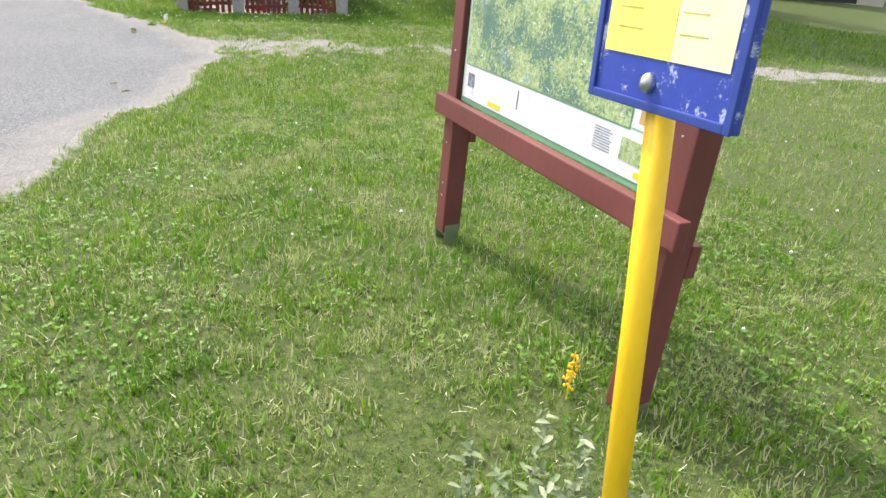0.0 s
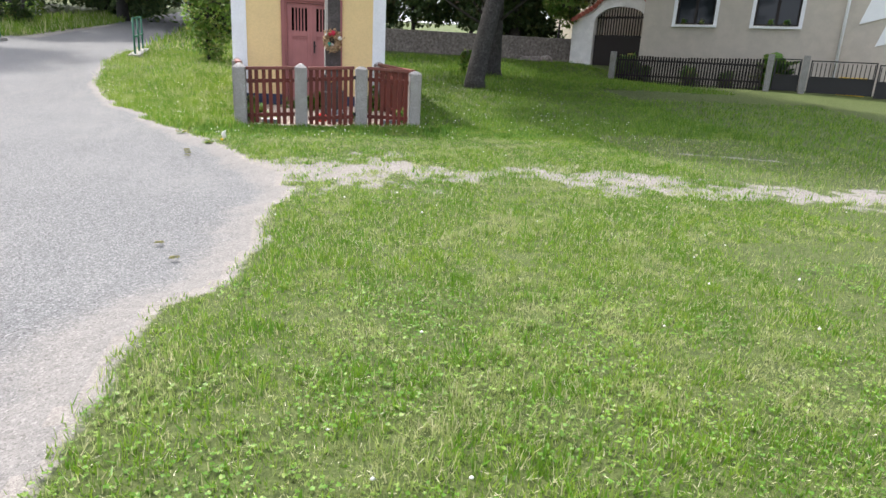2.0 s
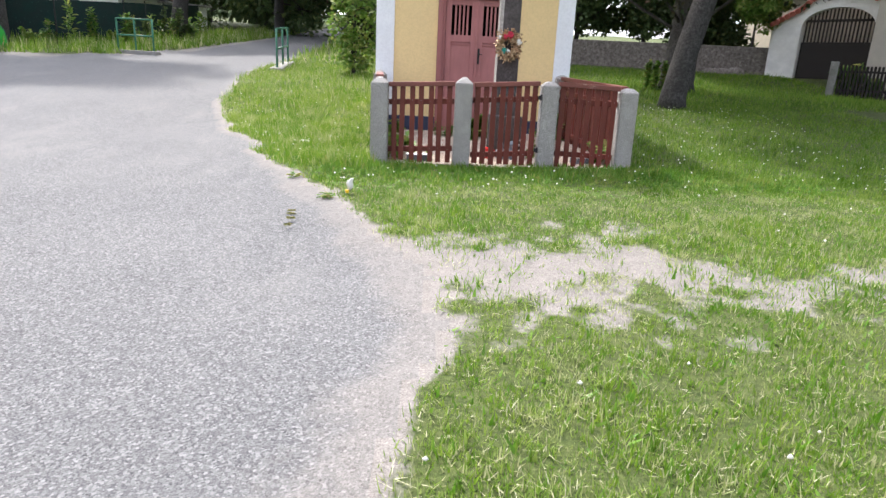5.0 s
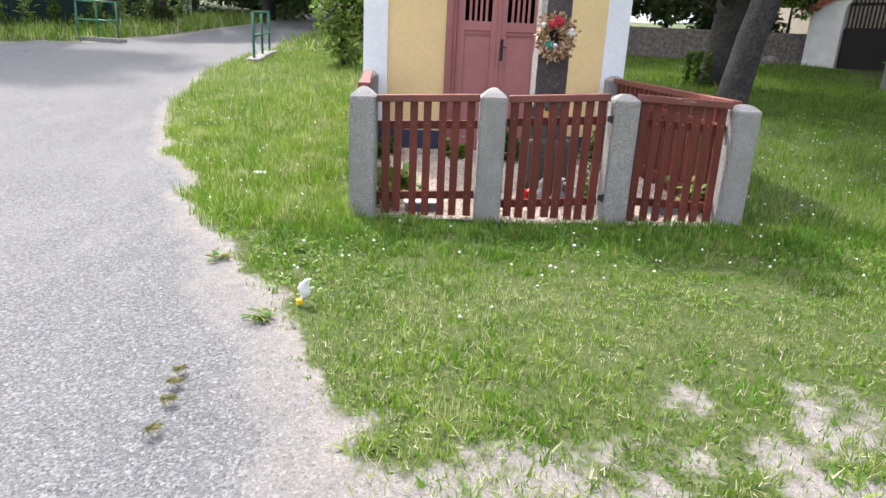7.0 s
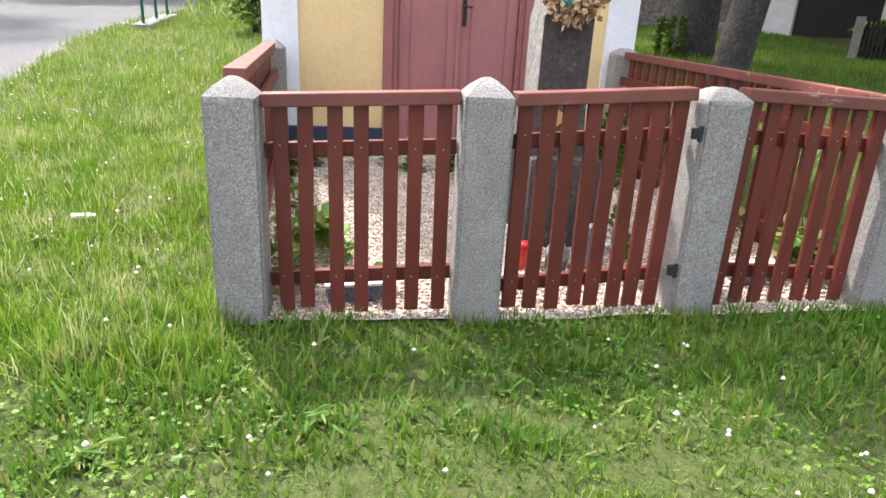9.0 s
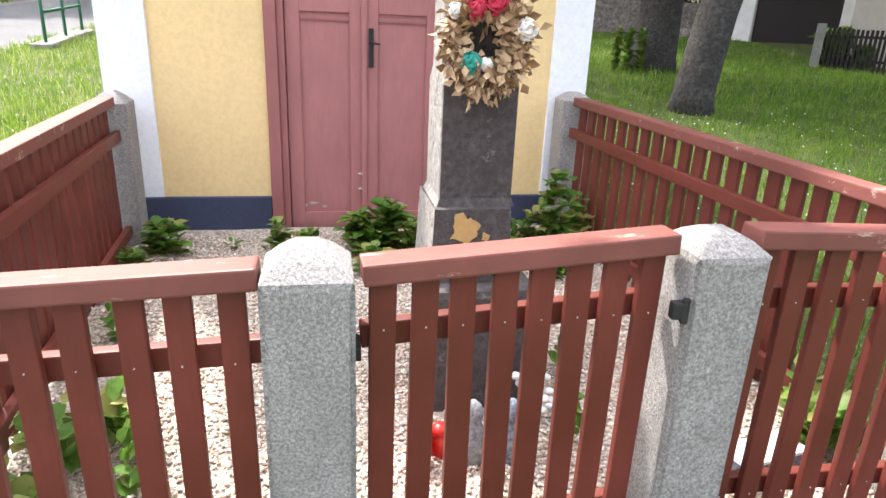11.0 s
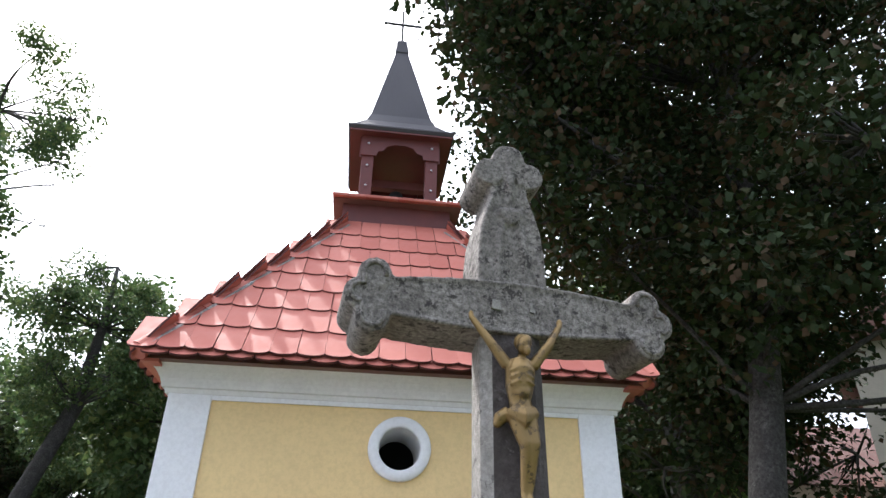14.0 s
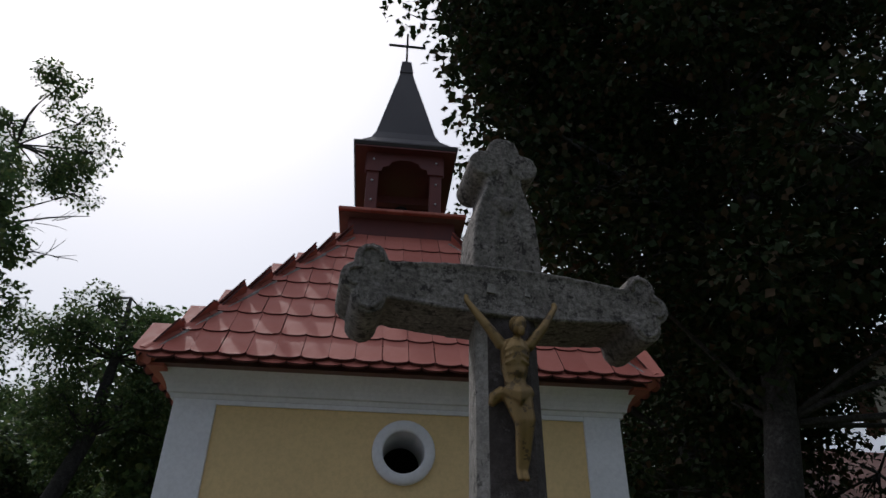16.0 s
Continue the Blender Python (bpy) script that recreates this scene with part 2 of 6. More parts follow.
M_tent = painted("green_tent_cloth", (0.03, 0.42, 0.05), (0.06, 0.5, 0.08), 0.7, 0.6, (1, 1, 1), 0.1, 0.1)
M_net = painted("green_shade_net", (0.007, 0.030, 0.026), (0.03, 0.09, 0.07), 0.6, 0.8, (1, 1, 1), 0.35)
M_pole = painted("yellow_pole_paint", (0.82, 0.52, 0.015), (0.86, 0.66, 0.18), 0.72, 0.4, (1, 1, 0.3), 0.12, 0.08)
M_sign_blue = painted("worn_blue_sign", (0.035, 0.065, 0.36), (0.48, 0.52, 0.66), 0.53, 0.35, (0.35, 1, 1), 0.3, 0.15)
M_sign_edge = painted("sign_edge_blue", (0.03, 0.06, 0.28), (0.4, 0.45, 0.6), 0.7, 0.4)
M_paper = painted("yellow_timetable_paper", (0.86, 0.80, 0.16), (0.86, 0.84, 0.5), 0.62, 0.35, (1, 1, 1), 0.05, 0.02)
M_paper_pale = painted("pale_timetable_paper", (0.85, 0.84, 0.45), (0.9, 0.88, 0.6), 0.62, 0.35, (1, 1, 1), 0.05, 0.02)
M_metal = Mat("zinc").done((0.55, 0.56, 0.57), 0.35, metal=1.0)
M_iron = painted("black_iron", (0.022, 0.021, 0.022), (0.10, 0.06, 0.04), 0.72, 0.55)
M_copper = painted("dark_sheet_metal", (0.060, 0.056, 0.066), (0.10, 0.09, 0.1), 0.7, 0.6, (1, 1, 0.3), 0.2, 0.05)
# near-black colour that stands in for the shade inside the chapel
M_room_shade = Mat("room_shade_black").done((0.01, 0.01, 0.011), 0.95)
M_gold = painted("old_gold_paint", (0.27, 0.18, 0.07), (0.07, 0.05, 0.03), 0.54, 0.42, (1, 1, 1), 0.35, 0.2)
M_gold.node_tree.nodes["Principled BSDF"].inputs["Metallic"].default_value = 0.55
M_mortar = stone("mortar", (0.40, 0.38, 0.36), (0.55, 0.53, 0.5), (0.3, 0.29, 0.28), 50, 0.4)
M_mapwhite = painted("map_white_margin", (0.64, 0.64, 0.65), (0.7, 0.7, 0.72), 0.7, 0.3, (1, 1, 1), 0.04, 0.02)
M_mapgreen = painted("map_green_frame", (0.20, 0.40, 0.24), (0.35, 0.5, 0.4), 0.7, 0.4, (1, 1, 1), 0.15, 0.03)
M_ink = Mat("print_ink").done((0.16, 0.16, 0.18), 0.6)
M_glass = Mat("window_glass").done((0.02, 0.025, 0.03), 0.06, spec=0.6)
M_curtain = painted("curtain", (0.55, 0.55, 0.56), (0.4, 0.4, 0.42), 0.7, 0.9)
M_red_glass = painted("red_candle_plastic", (0.55, 0.02, 0.015), (0.7, 0.1, 0.06), 0.7, 0.25, (1, 1, 1), 0.1, 0.02)
M_faint_ink = Mat("faint_print_ink").done((0.50, 0.45, 0.14), 0.6)
M_grey_stone = stone("figurine_stone", (0.30, 0.31, 0.33), (0.42, 0.43, 0.45), (0.5, 0.5, 0.5), 60, 0.3)
M_blue_grey = stone("blue_grey_glaze", (0.20, 0.24, 0.30), (0.32, 0.36, 0.42), (0.5, 0.52, 0.55), 60, 0.3)
M_red_petal = painted("red_cloth_petal", (0.55, 0.035, 0.07), (0.75, 0.25, 0.28), 0.62, 0.8)
M_white_petal = painted("white_cloth_petal", (0.80, 0.78, 0.74), (0.6, 0.56, 0.5), 0.66, 0.8)
M_teal_petal = painted("teal_cloth_petal", (0.03, 0.33, 0.26), (0.2, 0.5, 0.42), 0.66, 0.8)


def dry_leaf_material():
    k = Mat("dry_wreath_leaf")
    r = k.island()
    c = k.mix(r, (0.24, 0.13, 0.06), (0.62, 0.45, 0.27))
    return k.done(c, 0.75, k.noise(60), 0.3, 0.004)


M_dry = dry_leaf_material()


def tile_material():
    k = Mat("red_clay_tile")
    r = k.rand()
    c = k.mix(r, (0.40, 0.115, 0.085), (0.49, 0.165, 0.125))
    c = k.mix(k.ramp(k.noise(5, 5), 0.4, 0.75, 0.0, 0.45), c, (0.38, 0.12, 0.09))
    c = k.mix(k.ramp(k.noise(46, 5, 0.8), 0.66, 0.74, 0.0, 0.5), c, (0.20, 0.10, 0.08))
    return k.done(c, k.ramp(k.noise(11), 0.3, 0.7, 0.58, 0.74), k.noise(120), 0.2, 0.003, spec=0.35)


M_tile = tile_material()
# dark red for tile edges: the gap shadow between rows, put into colour
M_tile_gap_shadow = painted("gap_shadow_tile_edge", (0.10, 0.03, 0.026), (0.2, 0.08, 0.06), 0.7, 0.8)


def old_tile_material():
    k = Mat("old_roof_tile")
    c = k.mix(k.island(), (0.13, 0.065, 0.055), (0.21, 0.115, 0.095))
    c = k.mix(k.ramp(k.noise(2.2, 5), 0.45, 0.7, 0.0, 0.6), c, (0.20, 0.15, 0.13))
    return k.done(c, 0.8, k.noise(40), 0.3, 0.01)


M_old_tile = old_tile_material()


def gravel_material():
    k = Mat("pale_gravel")
    c = k.mix(k.island(), (0.40, 0.31, 0.24), (0.80, 0.73, 0.65))
    c = k.mix(k.ramp(k.math("FRACT", k.math("MULTIPLY", k.island(), 9.7)), 0.8, 0.85, 0.0, 0.7), c, (0.36, 0.2, 0.14))
    return k.done(c, 0.85, k.noise(90), 0.3, 0.004)


M_gravel = gravel_material()


def gravel_bed_material():
    k = Mat("gravel_bed")
    c = k.mix(k.ramp(k.noise(60, 4), 0.3, 0.7), (0.30, 0.22, 0.16), (0.74, 0.67, 0.58))
    return k.done(c, 0.9, k.cells(70, "Distance"), 0.9, 0.02)


M_gravel_bed = gravel_bed_material()


def map_material():
    """Aerial hiking map: fields, woods, roads and water in soft blotches."""
    k = Mat("map_print")
    c = k.mix(k.ramp(k.noise(40, 5, 0.8), 0.36, 0.62), (0.17, 0.27, 0.10), (0.44, 0.51, 0.29))
    c = k.mix(k.ramp(k.noise(55, 4, 0.7, (1, 1, 0.4)), 0.5, 0.6, 0.0, 0.7), c, (0.34, 0.38, 0.17))
    woods = k.math("ADD", k.noise(5, 4, 0.6), k.math("MULTIPLY", k.math("SUBTRACT", k.noise(75, 4, 0.8), 0.5), 0.7))
    c = k.mix(k.ramp(woods, 0.48, 0.58, 0.0, 0.9), c, (0.075, 0.15, 0.13))
    c = k.mix(k.ramp(k.noise(90, 3, 0.7), 0.56, 0.66, 0.0, 0.75), c, (0.09, 0.17, 0.09))
    lakes = k.math("ADD", k.noise(7.5, 3, 0.5, (1.3, 1.3, 0.7)), k.math("MULTIPLY", k.math("SUBTRACT", k.noise(60, 3, 0.8), 0.5), 0.25))
    c = k.mix(k.ramp(lakes, 0.63, 0.68, 0.0, 0.8), c, (0.13, 0.23, 0.47))
    c = k.mix(k.ramp(k.noise(85, 3, 0.6, (0.5, 0.5, 1.6)), 0.63, 0.7, 0.0, 0.9), c, (0.62, 0.64, 0.58))
    return k.done(c, 0.25, spec=0.5)


M_map = map_material()


# ---- building helpers: everything is laid out in world coordinates ----
def mesh(name, bm, material, smooth=False):
    me = bpy.data.meshes.new(name)
    bm.normal_update()
    bm.to_mesh(me)
    bm.free()
    me.materials.append(material)
    if smooth:
        me.shade_smooth()
    return me


def thing(name, label, category, at, group="", kind=""):
    ob = new(name)
    ob.empty_display_size = 0.1
    ob.location = at
    return tagged(ob, label, category, group, kind)


def adopt(ob, parent):
    ob.parent = parent
    if parent.type == "EMPTY":
        ob.matrix_parent_inverse = Matrix.Translation(-parent.location)
    return ob


def part(name, bm, material, parent, label="", smooth=False):
    return tagged(adopt(new(name, mesh(name, bm, material, smooth)), parent), label)


def single(name, bm, material, label, category, group="", kind="", smooth=False):
    return tagged(new(name, mesh(name, bm, material, smooth)), label, category, group, kind)


def B():
    return bmesh.new()


def box(x0, x1, y0, y1, z0, z1, bevel=0.0, bm=None, m=None):
    b = B()
    vs = [b.verts.new((x, y, z)) for z in (z0, z1) for x, y in ((x0, y0), (x1, y0), (x1, y1), (x0, y1))]
    for f in ((3, 2, 1, 0), (4, 5, 6, 7), (0, 1, 5, 4), (1, 2, 6, 5), (2, 3, 7, 6), (3, 0, 4, 7)):
        b.faces.new([vs[i] for i in f])
    if bevel:
        bmesh.ops.bevel(b, geom=b.edges[:], offset=bevel, segments=2, affect="EDGES", profile=0.6)
    if m:
        b.transform(m)
    return join(bm, b)


def join(bm, b):
    """Adds b to bm and returns bm."""
    if bm is None:
        return b
    me = bpy.data.meshes.new("t")
    b.to_mesh(me)
    b.free()
    bm.from_mesh(me)
    bpy.data.meshes.remove(me)
    return bm


def beam(p, q, w, h, bevel=0.004, bm=None, up=(0, 0, 1)):
    """A squared timber from p to q, w across and h tall."""
    p, q = Vector(p), Vector(q)
    d = (q - p).normalized()
    side = d.cross(Vector(up))
    side = side.normalized() if side.length > 1e-4 else Vector((1, 0, 0))
    top = side.cross(d)
    m = Matrix((side, d, top)).transposed().to_4x4()
    m.translation = p
    return box(-w / 2, w / 2, 0, (q - p).length, -h / 2, h / 2, bevel, bm, m)


def tube(points, radii, seg=8, bm=None, cap=True):
    """A round limb through points with a radius at each."""
    b = B()
    rings, ref = [], Vector((0.31, 0.92, 0.21))
    pts = [Vector(p) for p in points]
    for i, p in enumerate(pts):
        d = (pts[min(i + 1, len(pts) - 1)] - pts[max(i - 1, 0)]).normalized()
        a = d.cross(ref if abs(d.dot(ref)) < 0.95 else Vector((1, 0, 0))).normalized()
        c = d.cross(a)
        rings.append([b.verts.new(p + radii[i] * (a * math.cos(2 * math.pi * j / seg) + c * math.sin(2 * math.pi * j / seg))) for j in range(seg)])
    for r0, r1 in zip(rings, rings[1:]):
        for j in range(seg):
            b.faces.new((r0[j], r0[(j + 1) % seg], r1[(j + 1) % seg], r1[j]))
    if cap:
        b.faces.new(rings[0][::-1])
        b.faces.new(rings[-1])
    bmesh.ops.recalc_face_normals(b, faces=b.faces[:])
    return join(bm, b)


def lathe(profile, at, seg=16, bm=None):
    """Turned body: (radius, height) pairs about a vertical axis."""
    return tube([(at[0], at[1], at[2] + h) for r, h in profile], [max(r, 0.0005) for r, h in profile], seg, bm)


def prism(outline, y0, y1, bevel=0.0, bm=None):
    """An outline in x and z, carried from y0 back to y1."""
    b = B()
    f = b.faces.new([b.verts.new((x, y0, z)) for x, z in outline])
    r = bmesh.ops.extrude_face_region(b, geom=[f])
    for v in r["geom"]:
        if isinstance(v, bmesh.types.BMVert):
            v.co.y = y1
    bmesh.ops.recalc_face_normals(b, faces=b.faces[:])
    if bevel:
        es = [e for e in b.edges if len(e.link_faces) == 2 and e.calc_face_angle(0) > 1.0]
        bmesh.ops.bevel(b, geom=es, offset=bevel, segments=2, affect="EDGES")
    return join(bm, b)


def ball(at, r, bm=None, u=12, v=8, m=None):
    b = B()
    bmesh.ops.create_uvsphere(b, u_segments=u, v_segments=v, radius=1)
    b.transform((m or Matrix()) @ Matrix.Diagonal((*((r,) * 3 if isinstance(r, (int, float)) else r), 1)))
    b.transform(Matrix.Translation(at))
    return join(bm, b)


def blades_mesh(name, verts, per, faces_one, material):
    """Many small alike islands: verts is (n, per, 3)."""
    n = len(verts)
    me = bpy.data.meshes.new(name)
    v = np.asarray(verts, np.float32).reshape(-1, 3)
    loops = np.concatenate([np.asarray(f) for f in faces_one])
    sizes = [len(f) for f in faces_one]
    idx = (np.arange(n)[:, None] * per + loops[None, :]).ravel()
    me.vertices.add(len(v))
    me.vertices.foreach_set("co", v.ravel())
    me.loops.add(len(idx))
    me.loops.foreach_set("vertex_index", idx.astype(np.int32))
    total = np.tile(sizes, n)
    me.polygons.add(len(total))
    me.polygons.foreach_set("loop_start", np.concatenate([[0], np.cumsum(total)[:-1]]).astype(np.int32))
    me.polygons.foreach_set("loop_total", total.astype(np.int32))
    me.update(calc_edges=True)
    me.materials.append(material)
    return me
RNG = np.random.default_rng(7)

# ---- ground: one sheet that climbs away from the road junction ----
GY = [-60, 0, 5, 8, 10, 13, 14.5, 17.3, 21, 28.7, 35, 60, 100, 200, 700]
GZ = [-0.3, 0, 0.06, 0.11, 0.20, 0.30, 0.335, 0.415, 0.82, 1.25, 1.75, 3.5, 6.8, 11, 16]


def wobble(x, y, size, seed):
    """Smooth value noise, -1 to 1."""
    r = np.random.default_rng(seed).uniform(-1, 1, (64, 64))
    u, v = np.asarray(x) / size + 1000, np.asarray(y) / size + 1000
    i, j = np.floor(u).astype(int), np.floor(v).astype(int)
    a, b = u - i, v - j
    a, b = a * a * (3 - 2 * a), b * b * (3 - 2 * b)
    return ((r[i % 64, j % 64] * (1 - a) + r[(i + 1) % 64, j % 64] * a) * (1 - b)
            + (r[i % 64, (j + 1) % 64] * (1 - a) + r[(i + 1) % 64, (j + 1) % 64] * a) * b)


def height(x, y):
    y = np.asarray(y, float)
    z = sum(np.interp(y + d, GY, GZ) for d in (-1.2, -0.6, 0, 0.6, 1.2)) / 5
    z = z - 0.24 * np.exp(-((np.asarray(x) - 15.5) / 4.5) ** 2 - ((y - 28.0) / 3.2) ** 2)
    near = np.clip(1 - (np.abs(y - 8) - 14) / 8, 0, 1)
    return z + 0.012 * wobble(x, y, 0.9, 3) * near + 0.02 * wobble(x, y, 3.1, 4) * near


def gz(x, y):
    return float(height(np.array([x]), np.array([y]))[0])


ROAD = [(-4.9, 110), (-6.0, 58), (-4.7, 42), (-4.35, 31), (-4.4, 27), (-3.85, 22.8), (-3.0, 18.6), (-2.2, 16.6), (-1.6, 15.6), (-1.15, 14.5), (-0.6, 13.45), (-0.2, 12.85),
        (0.1, 12.5), (0.35, 11.7), (0.75, 11.1), (0.9, 10.2), (0.62, 9.5), (0.6, 8.6), (0.54, 8.1), (0.5, 7.7), (0.2, 7.35), (0.0, 6.8), (-0.05, 6.2), (-0.15, 5.7),
        (-0.5, 4.6), (-1.2, 2.0), (-3, -6), (-60, -20), (-60, 18), (-12.6, 28), (-9.8, 29.8), (-8.7, 34.5), (-8.8, 45), (-9.4, 64), (-9.6, 110)]


def road_distance(x, y):
    """Metres from the road's border, above 0 off the road."""
    p = np.stack([x, y], -1)
    best = np.full(x.shape, 1e9)
    inside = np.zeros(x.shape, bool)
    for (x0, y0), (x1, y1) in zip(ROAD, ROAD[1:] + ROAD[:1]):
        d, a = np.array([x1 - x0, y1 - y0]), np.array([x0, y0])
        t = np.clip(((p - a) @ d) / (d @ d), 0, 1)
        best = np.minimum(best, np.hypot(*(p - a - t[..., None] * d).transpose(2, 0, 1) if p.ndim == 3 else (p - a - t[..., None] * d).T))
        if y0 != y1:
            cut = ((y0 > y) != (y1 > y)) & (x < (x1 - x0) * (y - y0) / (y1 - y0) + x0)
            inside ^= cut
    return np.where(inside, -best, best) + 0.10 * wobble(x, y, 0.45, 11) + 0.05 * wobble(x, y, 0.17, 12)


def trodden(x, y):
    """How bare the cart track across the lawn is, 0 to 1."""
    mid = np.interp(x, [0, 1, 3, 5, 7.5, 12], [11.0, 10.85, 10.85, 10.55, 9.6, 8.4])
    half = np.interp(x, [0, 1, 3, 5, 8, 12], [0.95, 0.95, 0.9, 0.8, 0.7, 0.5])
    a = np.clip(1.25 - np.abs(y - mid) / half, 0, 1) * np.interp(x, [-0.5, 0.2, 3.4, 6, 10], [0, 1, 0.98, 0.85, 0.6])
    a = a * 0.8 + (0.4 * wobble(x, y, 0.7, 21) + 0.4 * wobble(x, y, 0.16, 22) - 0.02) * np.clip(a * 3, 0, 1)
    b = np.clip(1 - np.abs(y - np.interp(x, [4.6, 8.5], [13.1, 11.9])) / 0.2, 0, 1) * ((x > 4.6) & (x < 8.2)) * (0.45 + 0.7 * wobble(x, y, 0.3, 23))
    c = np.clip(0.95 - np.hypot((x - 1.8) / 1.9, (y - 11.95) / 0.75), 0, 1) * (0.38 + 0.6 * wobble(x, y, 0.28, 24) + 0.3 * wobble(x, y, 0.1, 25))
    return np.clip(np.maximum(np.maximum(a, b * 0.9), c), 0, 1) * (x > -0.4) * (x < 11)


def lattice(lo, hi, fine_lo, fine_hi, step, grow=1.28):
    out = list(np.arange(fine_lo, fine_hi + step / 2, step))
    for sign, end in ((-1, lo), (1, hi)):
        s, v = step, out[0] if sign < 0 else out[-1]
        extra = []
        while sign * (end - v) > 0:
            s *= grow
            v += sign * s
            extra.append(v)
        out = extra[::-1] + out if sign < 0 else out + extra
    return np.array(out)


def build_ground():
    xs, ys = lattice(-500, 500, -5, 9, 0.07), lattice(-150, 650, 1.0, 20, 0.07)
    X, Y = np.meshgrid(xs, ys)
    road, dirt = road_distance(X, Y), trodden(X, Y)
    Z = height(X, Y) - 0.03 * np.clip(-road * 4, 0, 1) * (Y < 40) - 0.02 * dirt
    bare = np.maximum(np.clip(0.95 - road / 0.22, 0, 1), dirt)
    edge = np.maximum(np.clip(1 + road / np.interp(Y, [4, 7, 9, 12, 15], [0.9, 0.9, 0.6, 0.55, 0.18]), 0, 1), 0)
    cr = (road[:-1, :-1] + road[1:, 1:]) / 2
    cd = (dirt[:-1, :-1] + dirt[1:, 1:]) / 2
    w = len(xs)
    I, J = np.meshgrid(np.arange(len(ys) - 1), np.arange(w - 1), indexing="ij")
    quad = np.stack([I * w + J, I * w + J + 1, (I + 1) * w + J + 1, (I + 1) * w + J], -1)
    for name, sel, mat, label, cat, val in (
            ("ground", (cr > 0) & (cd < 0.5), M_ground, "mown green lawn ground with worn bare patches", "lawn", bare),
            ("road", cr <= 0, M_road, "pale grey worn asphalt road with frayed gravel edge", "road", edge),
            ("dirt_track", (cr > 0) & (cd >= 0.5), M_dirt, "bare pale dirt track trodden across the lawn", "track", bare)):
        q = quad[sel]
        used, inv = np.unique(q, return_inverse=True)
        me = bpy.data.meshes.new(name)
        co = np.stack([X.ravel()[used], Y.ravel()[used], Z.ravel()[used]], -1)
        me.from_pydata(co.tolist(), [], inv.reshape(-1, 4).tolist())
        at = me.attributes.new("bare", "FLOAT", "POINT")
        at.data.foreach_set("value", val.ravel()[used].astype(np.float32))
        me.materials.append(mat)
        me.shade_smooth()
        tagged(new(name, me), label, cat, kind="structure")


build_ground()


def leaf_field(x, y, z, length, width, lean, spread=1.0):
    """Tapering blades: four corners each, leaning to a random side."""
    n = len(x)
    th, ln = RNG.uniform(0, 2 * np.pi, n), np.abs(RNG.normal(0, lean, n))
    ph = RNG.uniform(0, 2 * np.pi, n)
    base = np.stack([x, y, z], -1)
    side = np.stack([np.cos(th), np.sin(th), np.zeros(n)], -1) * (width / 2)[:, None]
    tip = np.stack([np.cos(ph) * np.sin(ln), np.sin(ph) * np.sin(ln), np.cos(ln)], -1) * length[:, None]
    return np.stack([base - side, base + side, base + side * 0.25 + tip, base - side * 0.25 + tip], 1)


def grass_patch(x0, x1, y0, y1, density, length, width, lean=0.6, tall=None):
    n = int((x1 - x0) * (y1 - y0) * density)
    x, y = RNG.uniform(x0, x1, n), RNG.uniform(y0, y1, n)
    road, dirt = road_distance(x, y), trodden(x, y)
    thin = 0.92 + 0.3 * wobble(x, y, 0.5, 31) + 0.2 * wobble(x, y, 1.7, 32)
    keep = (road > 0.02) & (RNG.uniform(0, 1, n) < np.clip(road / 0.2, 0.12, 1) * np.maximum(0.07, (1 - dirt) ** 1.1) * thin)
    keep &= RNG.uniform(0, 1, n) < 0.72 + 0.55 * wobble(x, y, 0.085, 36)
    keep &= ~((x > 0.05 - (y - 14.4) * 0.065) & (x < 3.08 - (y - 14.4) * 0.075) & (y > 14.46) & (y < 21))
    keep &= ~((x > -0.2) & (x < 2.95) & (y > 17.2) & (y < 20.9))
    x, y = x[keep], y[keep]
    k = RNG.uniform(0.5, 1.25, len(x)) * (1 + 0.3 * wobble(x, y, 0.8, 33) + 0.5 * wobble(x, y, 0.12, 34))
    if tall is not None:
        k = k * tall(x, y)
    return leaf_field(x, y, height(x, y) - 0.006, length * k, width * RNG.uniform(0.7, 1.3, len(x)), lean)


def verge(x, y):
    """Taller unmown grass along the fence and beside the chapel."""
    d = np.abs(y - 14.2) + 3 * np.clip(-x - 0.3, 0, 9) + 3 * np.clip(x - 3.4, 0, 9)
    t = 1 + 0.75 * np.clip(1.25 - d / 0.6 + 0.3 * wobble(x, y, 0.3, 35), 0, 1)
    return t + 0.5 * ((x < 0.2) & (y > 13.9))


QUAD = [(0, 1, 2, 3)]
near_lawn = np.concatenate([
    grass_patch(0.2, 3.4, 1.7, 2.6, 9000, 0.039, 0.0066, 0.95),
    grass_patch(-0.6, 4.2, 2.6, 8.2, 11500, 0.039, 0.0066, 0.95),
    grass_patch(-0.8, 6.0, 8.2, 13.4, 9000, 0.039, 0.0066, 0.85)])
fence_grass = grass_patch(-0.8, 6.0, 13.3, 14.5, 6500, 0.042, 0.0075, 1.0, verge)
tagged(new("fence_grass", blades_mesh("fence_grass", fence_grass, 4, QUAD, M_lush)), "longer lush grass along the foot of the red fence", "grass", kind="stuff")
foot_weeds = np.concatenate([
    grass_patch(-0.4, 5.0, 13.55, 14.42, 1800, 0.05, 0.018, 1.15, verge), grass_patch(-1.6, 0.1, 13.2, 17.0, 420, 0.06, 0.018, 1.0), grass_patch(-0.6, 0.6, 12.7, 13.9, 700, 0.05, 0.014, 1.1)])
